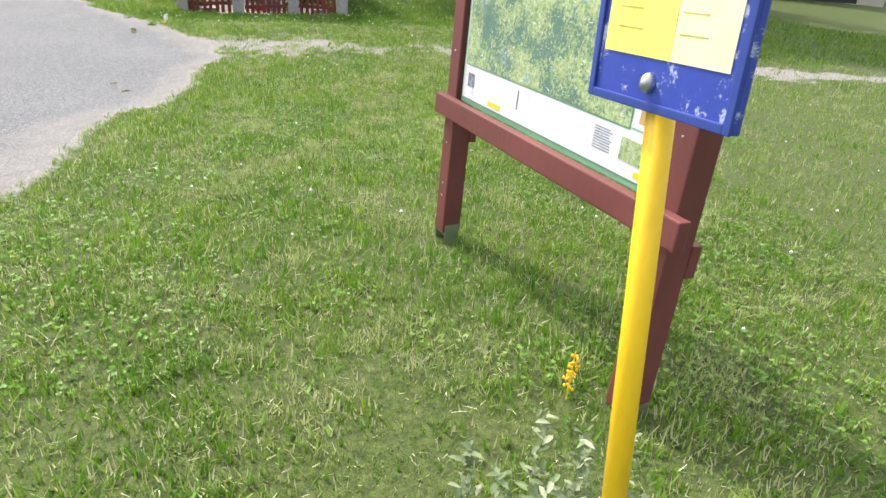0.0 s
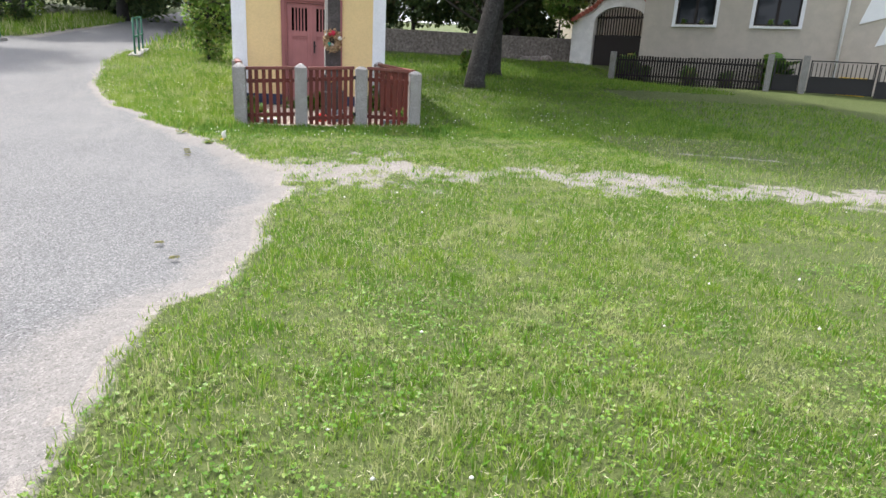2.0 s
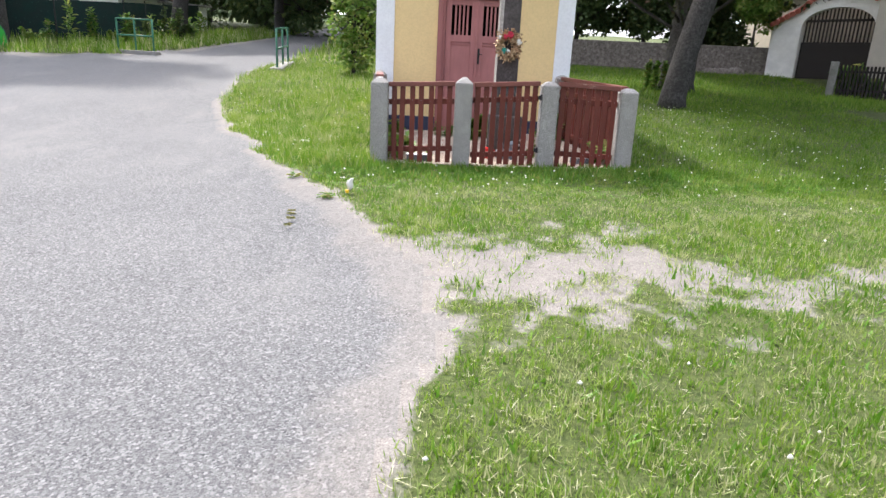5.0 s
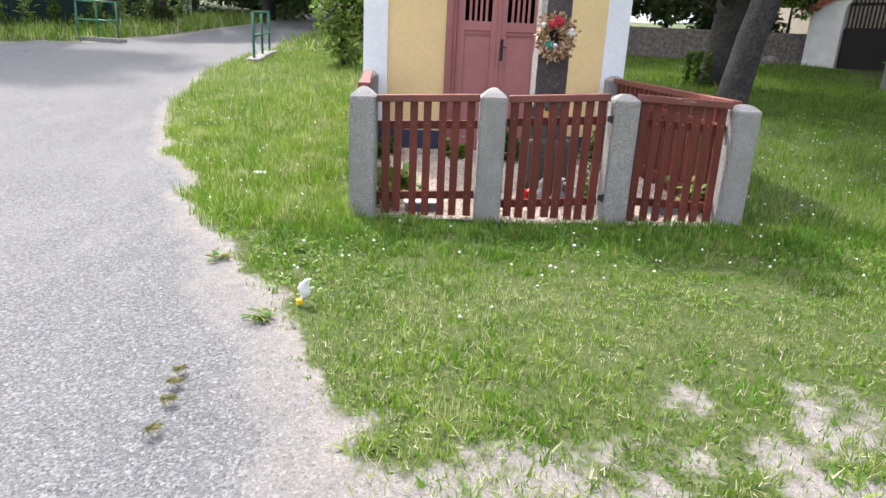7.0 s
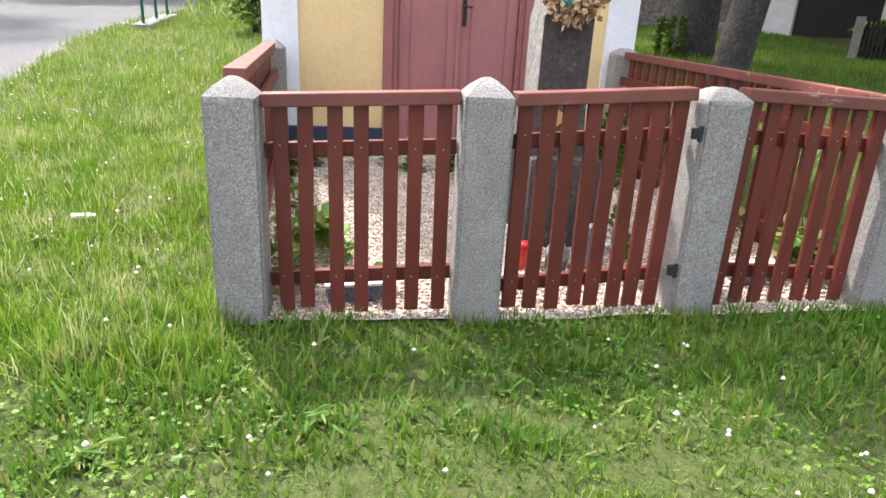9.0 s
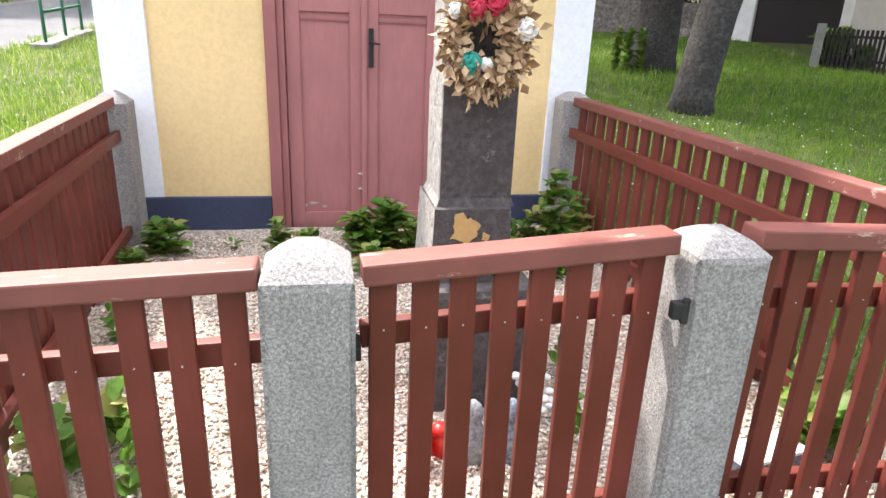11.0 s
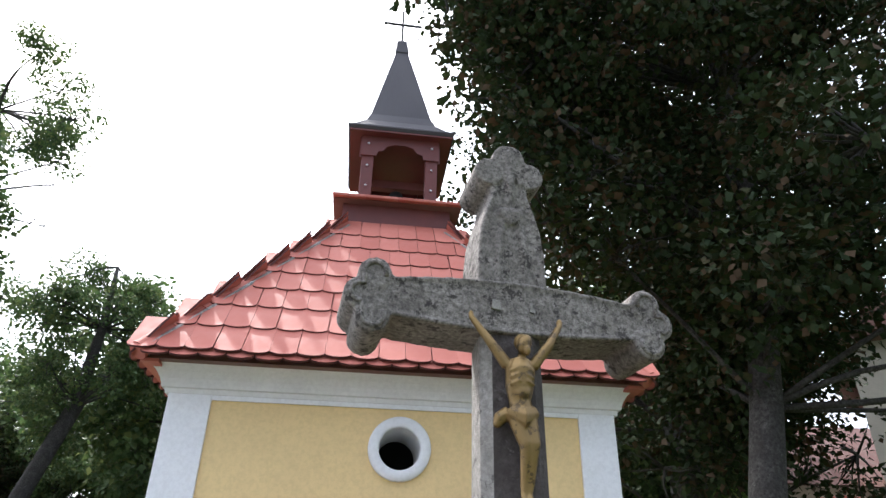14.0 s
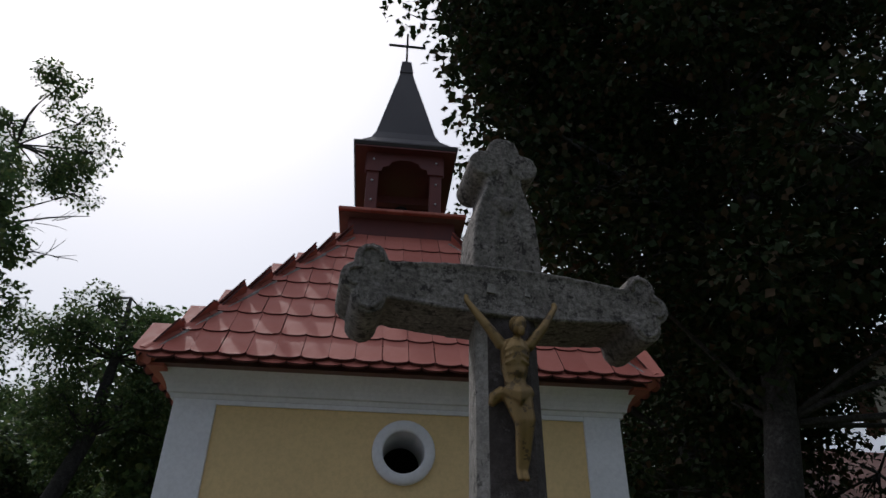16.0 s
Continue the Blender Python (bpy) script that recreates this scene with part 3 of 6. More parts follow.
tagged(new("foot_weeds", blades_mesh("foot_weeds", foot_weeds, 4, QUAD, M_weed)), "broad green weed leaves along the fence foot and verge", "weeds", kind="stuff")
lawn_weeds = np.concatenate([grass_patch(-0.6, 4.2, 2.0, 8.2, 420, 0.05, 0.016, 1.1), grass_patch(-0.8, 6.0, 8.2, 14.4, 300, 0.05, 0.02, 1.1)])
clippings = np.concatenate([grass_patch(0.0, 4.2, 2.0, 8.2, 700, 0.04, 0.0032, 1.5), grass_patch(-0.6, 5.0, 8.2, 13.2, 700, 0.045, 0.004, 1.5)])
clippings[:, :, 2] = np.maximum(clippings[:, :, 2], height(clippings[:, :, 0], clippings[:, :, 1]) + 0.004) + 0.008
tagged(new("grass_clippings", blades_mesh("grass_clippings", clippings, 4, QUAD, M_straw)), "pale dry mown clippings lying on the lawn", "clippings", kind="stuff")
tagged(new("lawn_weeds", blades_mesh("lawn_weeds", lawn_weeds, 4, QUAD, M_clover)), "broad dandelion and plantain leaves in the lawn", "weeds", kind="stuff")
tagged(new("lawn_grass", blades_mesh("lawn_grass", near_lawn, 4, QUAD, M_grass)), "short mown green grass with dry straw blades", "grass", kind="stuff")
verge_grass = np.concatenate([
    grass_patch(-3.2, 0.1, 14.0, 18, 5500, 0.06, 0.008, 0.7, verge), grass_patch(-4.6, 0.1, 18, 21, 2600, 0.08, 0.009, 0.6, verge),
    grass_patch(-5.2, 1.0, 21, 30, 800, 0.12, 0.012, 0.5), grass_patch(-7, 2, 30, 60, 50, 0.3, 0.05, 0.5),
    grass_patch(-30, -8.4, 27.5, 34, 130, 0.34, 0.035, 0.45), grass_patch(-13, -8.4, 34, 62, 70, 0.35, 0.05, 0.45)])
tagged(new("verge_grass", blades_mesh("verge_grass", verge_grass, 4, QUAD, M_grass)), "long unmown grass on the verge beside the road", "grass", kind="stuff")
side_lawn = np.concatenate([grass_patch(4.2, 9.0, 3.0, 8.2, 1500, 0.05, 0.008, 0.8), grass_patch(6.0, 10, 8.2, 14, 900, 0.055, 0.009, 0.7)])
tagged(new("side_lawn_grass", blades_mesh("side_lawn_grass", side_lawn, 4, QUAD, M_grass)), "short mown grass behind the information board", "grass", kind="stuff")
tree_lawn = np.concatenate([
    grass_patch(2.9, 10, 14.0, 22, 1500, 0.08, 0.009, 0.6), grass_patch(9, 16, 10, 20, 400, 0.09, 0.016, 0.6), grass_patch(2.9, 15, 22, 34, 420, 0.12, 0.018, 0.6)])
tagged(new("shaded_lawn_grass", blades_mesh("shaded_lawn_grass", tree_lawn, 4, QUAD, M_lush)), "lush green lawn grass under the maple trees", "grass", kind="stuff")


def clover():
    n = 60000
    x, y = RNG.uniform(-1.2, 5.2, n), RNG.uniform(2.8, 14.4, n)
    k = (wobble(x, y, 0.7, 41) + 0.5 * wobble(x, y, 0.25, 42) > 0.05) & (road_distance(x, y) > 0.08) & (trodden(x, y) < 0.2) & ((y < 7.6) | (y > 12.9))
    k &= ~((y > 14.4) & (x > 0) & (x < 3.1))
    x, y = x[k], y[k]
    z = height(x, y) + RNG.uniform(0.012, 0.036, len(x))
    th, r = RNG.uniform(0, 6.28, len(x)), RNG.uniform(0.003, 0.0062, len(x))
    t = RNG.normal(0, 0.35, (len(x), 2))
    out = []
    for a in (0, 2.1, 4.2):
        c = np.stack([x + np.cos(th + a) * r, y + np.sin(th + a) * r, z], -1)
        ring = []
        for j in range(5):
            q = 2 * np.pi * j / 5
            ring.append(c + np.stack([np.cos(q) * r, np.sin(q) * r, np.cos(q) * r * t[:, 0] + np.sin(q) * r * t[:, 1]], -1))
        out.append(np.stack(ring, 1))
    return np.concatenate(out)


tagged(new("clover", blades_mesh("clover", clover(), 5, [(0, 1, 2, 3, 4)], M_clover)), "low clover leaves scattered through the lawn", "clover", kind="stuff")


def blossoms():
    n = 1500
    x, y = RNG.uniform(-3.5, 7.5, n), RNG.uniform(3, 21, n)
    k = (road_distance(x, y) > 0.15) & (trodden(x, y) < 0.1) & ~((y > 14.3) & (x > -0.3) & (x < 3.2)) & ((y > 12.9) | (RNG.uniform(0, 1, n) < 0.12))
    x, y = x[k], y[k]
    z = height(x, y) + RNG.uniform(0.05, 0.10, len(x))
    r = RNG.uniform(0.007, 0.013, len(x))
    o = [(1, 0, 0), (0, 1, 0), (-1, 0, 0), (0, -1, 0), (0, 0, 1), (0, 0, -0.6)]
    return np.stack([np.stack([x + a * r, y + b * r, z + c * r], -1) for a, b, c in o], 1)


OCTA = [(0, 1, 4), (1, 2, 4), (2, 3, 4), (3, 0, 4), (1, 0, 5), (2, 1, 5), (3, 2, 5), (0, 3, 5)]
tagged(new("clover_blossoms", blades_mesh("clover_blossoms", blossoms(), 6, OCTA, M_white_petal)), "small white clover blossoms dotted in the grass", "flowers", kind="stuff")

# ---- chapel ----
CX0, CX1, CY0, CY1, CZ = -0.117, 2.845, 17.3, 20.75, 0.30
chapel = thing("chapel", "small yellow and white village chapel with red tiled roof and belfry", "chapel", (1.36, 19.0, CZ))
DX0, DX1, DTOP, OCX, OCZ, OCR = 0.80, 1.985, 2.50, 1.376, 2.962, 0.135


def facade():
    """Front wall with the door opening and the round window cut through."""
    b, n = B(), 40
    y0, y1 = CY0, CY0 + 0.45
    px, pz = (CX0 + 0.02, CX1 - 0.02), (CZ, 3.45)
    ring = [(OCX + OCR * math.cos(2 * math.pi * i / n), OCZ + OCR * math.sin(2 * math.pi * i / n)) for i in range(n)]
    out = []
    hw, hh = 0.34, 0.34
    for i in range(n):
        a = 2 * math.pi * i / n
        s = 1 / max(abs(math.cos(a)) / hw, abs(math.sin(a)) / hh)
        out.append((OCX + s * math.cos(a), OCZ + s * math.sin(a)))
    v0 = [b.verts.new((x, y0, z)) for x, z in ring]
    v1 = [b.verts.new((x, y0, z)) for x, z in out]
    v2 = [b.verts.new((x, y1, z)) for x, z in ring]
    for i in range(n):
        j = (i + 1) % n
        b.faces.new((v0[i], v1[i], v1[j], v0[j]))
        b.faces.new((v0[j], v2[j], v2[i], v0[i]))
    for x0, x1, z0, z1 in ((px[0], DX0, pz[0], OCZ - hh), (DX1, px[1], pz[0], OCZ - hh), (DX0, DX1, DTOP, OCZ - hh),
                           (px[0], OCX - hw, OCZ - hh, OCZ + hh), (OCX + hw, px[1], OCZ - hh, OCZ + hh), (px[0], px[1], OCZ + hh, pz[1])):
        b.faces.new([b.verts.new((x, y0, z)) for x, z in ((x0, z0), (x1, z0), (x1, z1), (x0, z1))])
    for x in (DX0, DX1):
        b.faces.new([b.verts.new(c) for c in ((x, y0, CZ), (x, y1, CZ), (x, y1, DTOP), (x, y0, DTOP))])
    b.faces.new([b.verts.new(c) for c in ((DX0, y0, DTOP), (DX0, y1, DTOP), (DX1, y1, DTOP), (DX1, y0, DTOP))])
    return b


part("front_wall", facade(), M_yellow, chapel, "smooth pale yellow plaster")
b = box(CX0 + 0.02, CX0 + 0.4, CY0 + 0.02, CY1, CZ, 3.45)
box(CX1 - 0.4, CX1 - 0.02, CY0 + 0.02, CY1, CZ, 3.45, 0, b)
box(CX0 + 0.4, CX1 - 0.4, CY1 - 0.4, CY1, CZ, 3.45, 0, b)
part("side_walls", b, M_yellow, chapel)
# added sheet, coloured as the room's shade seen between the bars
part("room_shade_sheet", box(CX0 + 0.42, CX1 - 0.42, CY0 + 0.6, CY0 + 0.62, CZ, 3.4), M_room_shade, chapel, "near-black sheet standing in for the shaded room behind the door bars")
for x0, x1 in ((CX0, CX0 + 0.27), (CX1 - 0.255, CX1)):
    part("pilaster", box(x0, x1, CY0 - 0.02, CY0 + 0.25, 0.66, 3.3, 0.006), M_white, chapel, "white plaster corner pilaster")
part("frieze", box(CX0 + 0.27, CX1 - 0.255, CY0 - 0.018, CY0 + 0.2, 3.215, 3.3), M_white, chapel)
for q in ((CX0 - 0.004, DX0, CY0 - 0.03, CY0 + 0.3), (DX1, CX1 + 0.004, CY0 - 0.03, CY0 + 0.3), (CX0 - 0.01, CX0 + 0.2, CY0 + 0.3, CY1 + 0.03), (CX1 - 0.2, CX1 + 0.01, CY0 + 0.3, CY1 + 0.03)):
    part("plinth", box(*q, CZ, 0.66, 0.008), M_blue, chapel, "dark blue rough plinth band")


def swept_cornice():
    """Moulded eaves cornice carried round all four sides."""
    prof = [(0.0, 3.24), (0.035, 3.245), (0.04, 3.275), (0.07, 3.28), (0.075, 3.30), (0.09, 3.33), (0.125, 3.37), (0.17, 3.40), (0.20, 3.41), (0.205, 3.46), (0.0, 3.47)]
    b = B()
    rings = []
    for o, z in prof:
        rings.append([b.verts.new(c) for c in ((CX0 - 0.68 * o, CY0 - 0.68 * o, z), (CX1 + 0.68 * o, CY0 - 0.68 * o, z), (CX1 + 0.68 * o, CY1 + 0.68 * o, z), (CX0 - 0.68 * o, CY1 + 0.68 * o, z))])
    for r0, r1 in zip(rings, rings[1:]):
        for i in range(4):
            b.faces.new((r0[i], r0[(i + 1) % 4], r1[(i + 1) % 4], r1[i]))
    return b


part("cornice", swept_cornice(), M_cornice, chapel, "white moulded plaster cornice with small cracks")
n = 48
ringp = [(0.135, 0.0), (0.135, -0.026), (0.145, -0.032), (0.196, -0.03), (0.204, -0.02), (0.204, 0.0)]
b = B()
rr = [[b.verts.new((OCX + r * math.cos(2 * math.pi * i / n), CY0 + y, OCZ + r * math.sin(2 * math.pi * i / n))) for i in range(n)] for r, y in ringp]
for r0, r1 in zip(rr, rr[1:]):
    for i in range(n):
        b.faces.new((r0[i], r0[(i + 1) % n], r1[(i + 1) % n], r1[i]))
bmesh.ops.recalc_face_normals(b, faces=b.faces[:])
part("round_window_surround", b, M_white, chapel, "white plaster ring", True)
b = B()
rr = [[b.verts.new((OCX + OCR * 0.995 * math.cos(2 * math.pi * i / n), y, OCZ + OCR * 0.995 * math.sin(2 * math.pi * i / n))) for i in range(n)] for y in (CY0 - 0.005, CY0 + 0.45)]
for i in range(n):
    b.faces.new((rr[0][i], rr[0][(i + 1) % n], rr[1][(i + 1) % n], rr[1][i]))
part("round_window_reveal", b, M_cornice, chapel, "pale reveal of the round window", True)

# door
door = part("door_frame", box(DX0 + 0.003, DX0 + 0.075, CY0 - 0.03, CY0 + 0.1, 0.34, DTOP - 0.003, 0.006), M_door_frame, chapel, "dusty red moulded door frame")
for x0, x1, y0, z0, z1, nm in ((DX1 - 0.075, DX1 - 0.003, -0.03, 0.34, DTOP - 0.003, "jamb"), (DX0 + 0.075, DX1 - 0.075, -0.03, DTOP - 0.065, DTOP - 0.004, "lintel"),
                               (DX0 + 0.075, DX0 + 0.117, -0.008, 0.34, DTOP - 0.065, "inner_jamb"), (DX1 - 0.117, DX1 - 0.075, -0.008, 0.34, DTOP - 0.065, "inner_jamb"),
                               (DX0 + 0.117, DX1 - 0.117, -0.008, DTOP - 0.105, DTOP - 0.066, "inner_lintel")):
    part(nm, box(x0, x1, CY0 + y0, CY0 + 0.1, z0, z1, 0.005), M_door_frame, door)
LX = (DX0 + 0.119, 1.392, DX1 - 0.119)
for k in (0, 1):
    x0, x1 = LX[k] + 0.002, LX[k + 1] - 0.002
    leaf = part("door_leaf", box(x0, x0 + 0.085, CY0 + 0.03, CY0 + 0.075, 0.37, 2.39, 0.004), M_door, chapel, "dusty red painted wooden door leaf, closed")
    part("stile", box(x1 - 0.085, x1, CY0 + 0.03, CY0 + 0.075, 0.37, 2.39, 0.004), M_door, leaf)
    gx0, gx1 = x0 + 0.085, x1 - 0.085
    for z0, z1 in ((2.31, 2.39), (1.785, 1.885), (0.37, 0.54)):
        part("rail", box(gx0, gx1, CY0 + 0.032, CY0 + 0.073, z0, z1, 0.004), M_door, leaf)
    part("panel", box(gx0, gx1, CY0 + 0.048, CY0 + 0.066, 0.54, 1.785), M_door, leaf)
    part("moulding", box(gx0, gx1, CY0 + 0.036, CY0 + 0.05, 1.74, 1.752), M_door_frame, leaf)
    for i in range(4):
        xc = gx0 + (gx1 - gx0) * (i + 1) / 5
        part("bar", box(xc - 0.014, xc + 0.014, CY0 + 0.045, CY0 + 0.065, 1.885, 2.31, 0.003), M_door, leaf)
part("cover_strip", box(1.375, 1.408, CY0 + 0.012, CY0 + 0.032, 0.38, 2.385, 0.004), M_door, chapel)
lock = part("lock_plate", box(1.421, 1.451, CY0 + 0.022, CY0 + 0.03, 1.472, 1.702, 0.003), M_iron, chapel, "black iron lock plate")
b = tube([(1.436, CY0 + 0.025, 1.62), (1.436, CY0 - 0.035, 1.62), (1.442, CY0 - 0.045, 1.62), (1.485, CY0 - 0.045, 1.612)], [0.008, 0.008, 0.008, 0.007], 8)
part("door_handle", b, M_iron, lock, "black iron lever handle")
single("door_step", box(0.86, 1.9, CY0 - 0.42, CY0 + 0.06, 0.28, 0.385, 0.02), M_concrete, "worn grey stone step in front of the chapel door", "step")

rf = random.Random(12)
for fx, fz_, fr in ((0.99, 0.585, 0.04), (1.06, 0.60, 0.03), (1.13, 0.575, 0.02), (1.47, 0.60, 0.045), (1.56, 0.615, 0.03), (1.63, 0.585, 0.035), (1.37, 0.80, 0.018), (1.372, 0.70, 0.016), (1.415, 0.55, 0.02)):
    part("paint_flake", prism([(fx + fr * rf.uniform(0.5, 1.2) * math.cos(a), fz_ + fr * 0.45 * rf.uniform(0.4, 1.2) * math.sin(a)) for a in np.linspace(0, 5.9, 14)], CY0 + (0.0095 if abs(fx - 1.39) < 0.03 else 0.0425), CY0 + 0.052), M_pale_paint, chapel, "bare pale patch where the door paint has peeled")

# roof
EX0, EX1, EY0, EY1, EZ = -0.295, 3.035, 17.04, 21.0, 3.41
TX0, TX1, TY0, TY1, TZ = 0.82, 1.83, 18.43, 19.62, 5.20


def frustum(a, z0, c, z1, bm=None):
    b = B()
    lo = [b.verts.new((x, y, z0)) for x, y in ((a[0], a[2]), (a[1], a[2]), (a[1], a[3]), (a[0], a[3]))]
    hi = [b.verts.new((x, y, z1)) for x, y in ((c[0], c[2]), (c[1], c[2]), (c[1], c[3]), (c[0], c[3]))]
    for i in range(4):
        b.faces.new((lo[i], lo[(i + 1) % 4], hi[(i + 1) % 4], hi[i]))
    b.faces.new(lo[::-1])
    b.faces.new(hi)
    return join(bm, b)


roof = part("roof", frustum((EX0 + 0.05, EX1 - 0.05, EY0 + 0.05, EY1 - 0.05), EZ, (TX0, TX1, TY0, TY1), TZ - 0.03), M_old_tile, chapel, "hipped roof of red beaver-tail clay tiles")
for x0, x1 in ((EX0 + 0.02, CX0 - 0.05), (CX1 + 0.05, EX1 - 0.02)):
    part("eaves_board", box(x0, x1, EY0 + 0.05, EY1 - 0.05, EZ - 0.022, EZ - 0.002), M_tile, roof)

TW, TL, TT, ROWS_N = 0.172, 0.37, 0.015, 8


def tile_mesh():
    b = B()
    out = [(-TW / 2 + 0.002, TL), (-TW / 2 + 0.002, 0.034)]
    out += [(-(TW / 2 - 0.002) * math.cos(a), 0.034 - 0.034 * math.sin(a)) for a in np.linspace(0.15, math.pi - 0.15, 9)]
    out += [(TW / 2 - 0.002, 0.034), (TW / 2 - 0.002, TL)]
    lo = [b.verts.new((x, y, 0)) for x, y in out]
    hi = [b.verts.new((x, y, TT)) for x, y in out]
    b.faces.new(hi[::-1])
    for i in range(len(out) - 1):
        b.faces.new((lo[i], lo[i + 1], hi[i + 1], hi[i]))
    bmesh.ops.recalc_face_normals(b, faces=b.faces[:])
    # edge faces take the painted gap shadow, the top face plain clay
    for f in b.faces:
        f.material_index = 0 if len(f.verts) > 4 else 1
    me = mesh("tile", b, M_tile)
    me.materials.append(M_tile_gap_shadow)
    return me


TILE = tile_mesh()


def slope_tiles(a, c, d, e, singles):
    """Crown-laid tiles on one slope: eaves from a to c, top from d to e."""
    a, c, d, e = map(Vector, (a, c, d, e))
    u = (c - a).normalized()
    mid_up = ((d + e) - (a + c)) / 2
    up = (mid_up - u * mid_up.dot(u))
    length = up.length
    up.normalize()
    n = u.cross(up)
    step = length / ROWS_N
    bm = None if singles else []
    for r in range(ROWS_N):
        for layer in (0, 1):
            s = r * step - (0.03 if layer == 0 else 0.0)
            f = max(0, s) / length
            l, rr_ = a.lerp(d, f), c.lerp(e, f)
            w = (rr_ - l).dot(u)
            k = int(w / TW)
            off = (w - k * TW) / 2 + (0 if layer else TW / 2)
            for i in range(k + (1 if layer else 0)):
                x = off + (i + 0.5) * TW - (TW / 2 if layer else TW / 2)
                if x < 0.03 or x > w - 0.03:
                    continue
                p = l + u * x + up * (s - f * length) + n * (0.026 if layer == 0 else 0.052)
                p = p + u * random.uniform(-0.003, 0.003) + up * random.uniform(-0.005, 0.005)
                m = Matrix((u, (up + n * -0.08 + u * random.uniform(-0.01, 0.01)).normalized(), n)).transposed().to_4x4()
                m.translation = p
                if singles:
                    ob = new("tile", TILE)
                    ob.parent = roof
                    ob.matrix_parent_inverse = Matrix()
                    ob.matrix_basis = m
                else:
                    bm.append(m)
    if not singles:
        b = B()
        for m in bm:
            k = len(b.verts)
            b.from_mesh(TILE)
            b.verts.ensure_lookup_table()
            for v in b.verts[k:]:
                v.co = m @ v.co
        return b
    return None


A0, A1, A2, A3 = (EX0, EY0, EZ), (EX1, EY0, EZ), (EX1, EY1, EZ), (EX0, EY1, EZ)
T0, T1, T2, T3 = (TX0, TY0, TZ), (TX1, TY0, TZ), (TX1, TY1, TZ), (TX0, TY1, TZ)
# second slot carries the painted shadow of the tile edges
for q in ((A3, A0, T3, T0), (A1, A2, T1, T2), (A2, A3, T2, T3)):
    tagged(part("side_tiles", slope_tiles(*q, False), M_tile, roof), kind="stuff").data.materials.append(M_tile_gap_shadow)
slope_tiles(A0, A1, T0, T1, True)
for a, c in ((A0, T0), (A1, T1)):
    a, c = Vector(a), Vector(c)
    part("hip_mortar", beam(a.lerp(c, 0.025) + Vector((0, 0, 0.01)), c + Vector((0, 0, 0.01)), 0.17, 0.05, 0.015), M_mortar, roof, "grey mortar bedding under the hip tiles")
    k = 9
    for i in range(k):
        p, q = a.lerp(c, (i + 0.05) / k), a.lerp(c, (i + 1.12) / k)
        d = Vector((0, 0, 0.018))
        part("hip_tile", tube([p + d, p.lerp(q, 0.12) + d, q + d * 1.1], [0.063, 0.059, 0.056], 20), M_tile, roof)

# belfry
BX, BY = 1.315, 19.02
belfry = part("belfry", box(BX - 0.53, BX + 0.53, BY - 0.57, BY + 0.57, 5.12, 5.52, 0.004), M_brown_red, chapel, "dark red wooden open belfry with sheet-metal spire")
b = frustum((BX - 0.63, BX + 0.63, BY - 0.66, BY + 0.66), 5.50, (BX - 0.45, BX + 0.45, BY - 0.48, BY + 0.48), 5.68)
part("skirt_roof", b, M_old_tile, belfry, "small red tiled skirt roof")
for sx in range(8):
    for sy in (-1, 1):
        xc = BX - 0.553 + sx * 0.158
        part("skirt_tile", box(xc - 0.08, xc + 0.08, BY + sy * 0.58 - 0.12, BY + sy * 0.58 + 0.12, 5.512, 5.545, 0.01), M_tile, belfry)
for sx in (-1, 1):
    for sy in (-1, 1):
        part("post", box(BX + sx * 0.335 - 0.062, BX + sx * 0.335 + 0.062, BY + sy * 0.43 - 0.065, BY + sy * 0.43 + 0.065, 5.6, 6.42, 0.006), M_brown_red, belfry)
for sy in (-1, 1):
    top = [(BX + 0.41, 6.42), (BX - 0.41, 6.42), (BX - 0.41, 6.15), (BX - 0.25, 6.15), (BX - 0.235, 6.205), (BX - 0.18, 6.22), (BX - 0.14, 6.28), (BX - 0.06, 6.31),
           (BX + 0.06, 6.31), (BX + 0.14, 6.28), (BX + 0.18, 6.22), (BX + 0.235, 6.205), (BX + 0.25, 6.15), (BX + 0.41, 6.15)]
    part("arched_board", prism(top, BY + sy * 0.50 - 0.015, BY + sy * 0.50 + 0.015), M_brown_red, belfry, "red board with a shaped arch")
for sx in (-1, 1):
    part("side_board", box(BX + sx * 0.41 - 0.015, BX + sx * 0.41 + 0.015, BY - 0.48, BY + 0.48, 6.14, 6.42), M_brown_red, belfry)
for sx in (-0.335, 0.335):
    for z in (5.78, 6.03, 6.3):
        part("bolt", ball((BX + sx, BY - 0.50 - (0.018 if z > 6.1 else 0), z), 0.014, None, 8, 6), M_metal, belfry)
part("ceiling_board", box(BX - 0.54, BX + 0.54, BY - 0.6, BY + 0.6, 6.40, 6.42), M_brown_red, belfry)
b = B()
rings = []
for h, w in ((6.425, 0.60), (6.455, 0.62), (6.475, 0.615), (6.57, 0.50), (6.72, 0.385), (6.85, 0.335), (8.08, 0.075), (8.09, 0.085), (8.30, 0.06), (8.36, 0.012)):
    lean, wide = 0.035 * max(0, (h - 6.5) / 1.6), w * (0.91 if h < 6.5 else 1.0)
    rings.append([b.verts.new((BX - lean + sx * wide, BY + sy * w, h)) for sx, sy in ((-1, -1), (1, -1), (1, 1), (-1, 1))])
for r0, r1 in zip(rings, rings[1:]):
    for i in range(4):
        b.faces.new((r0[i], r0[(i + 1) % 4], r1[(i + 1) % 4], r1[i]))
b.faces.new(rings[0][::-1])
part("spire", b, M_copper, belfry, "dark grey sheet-metal spire")
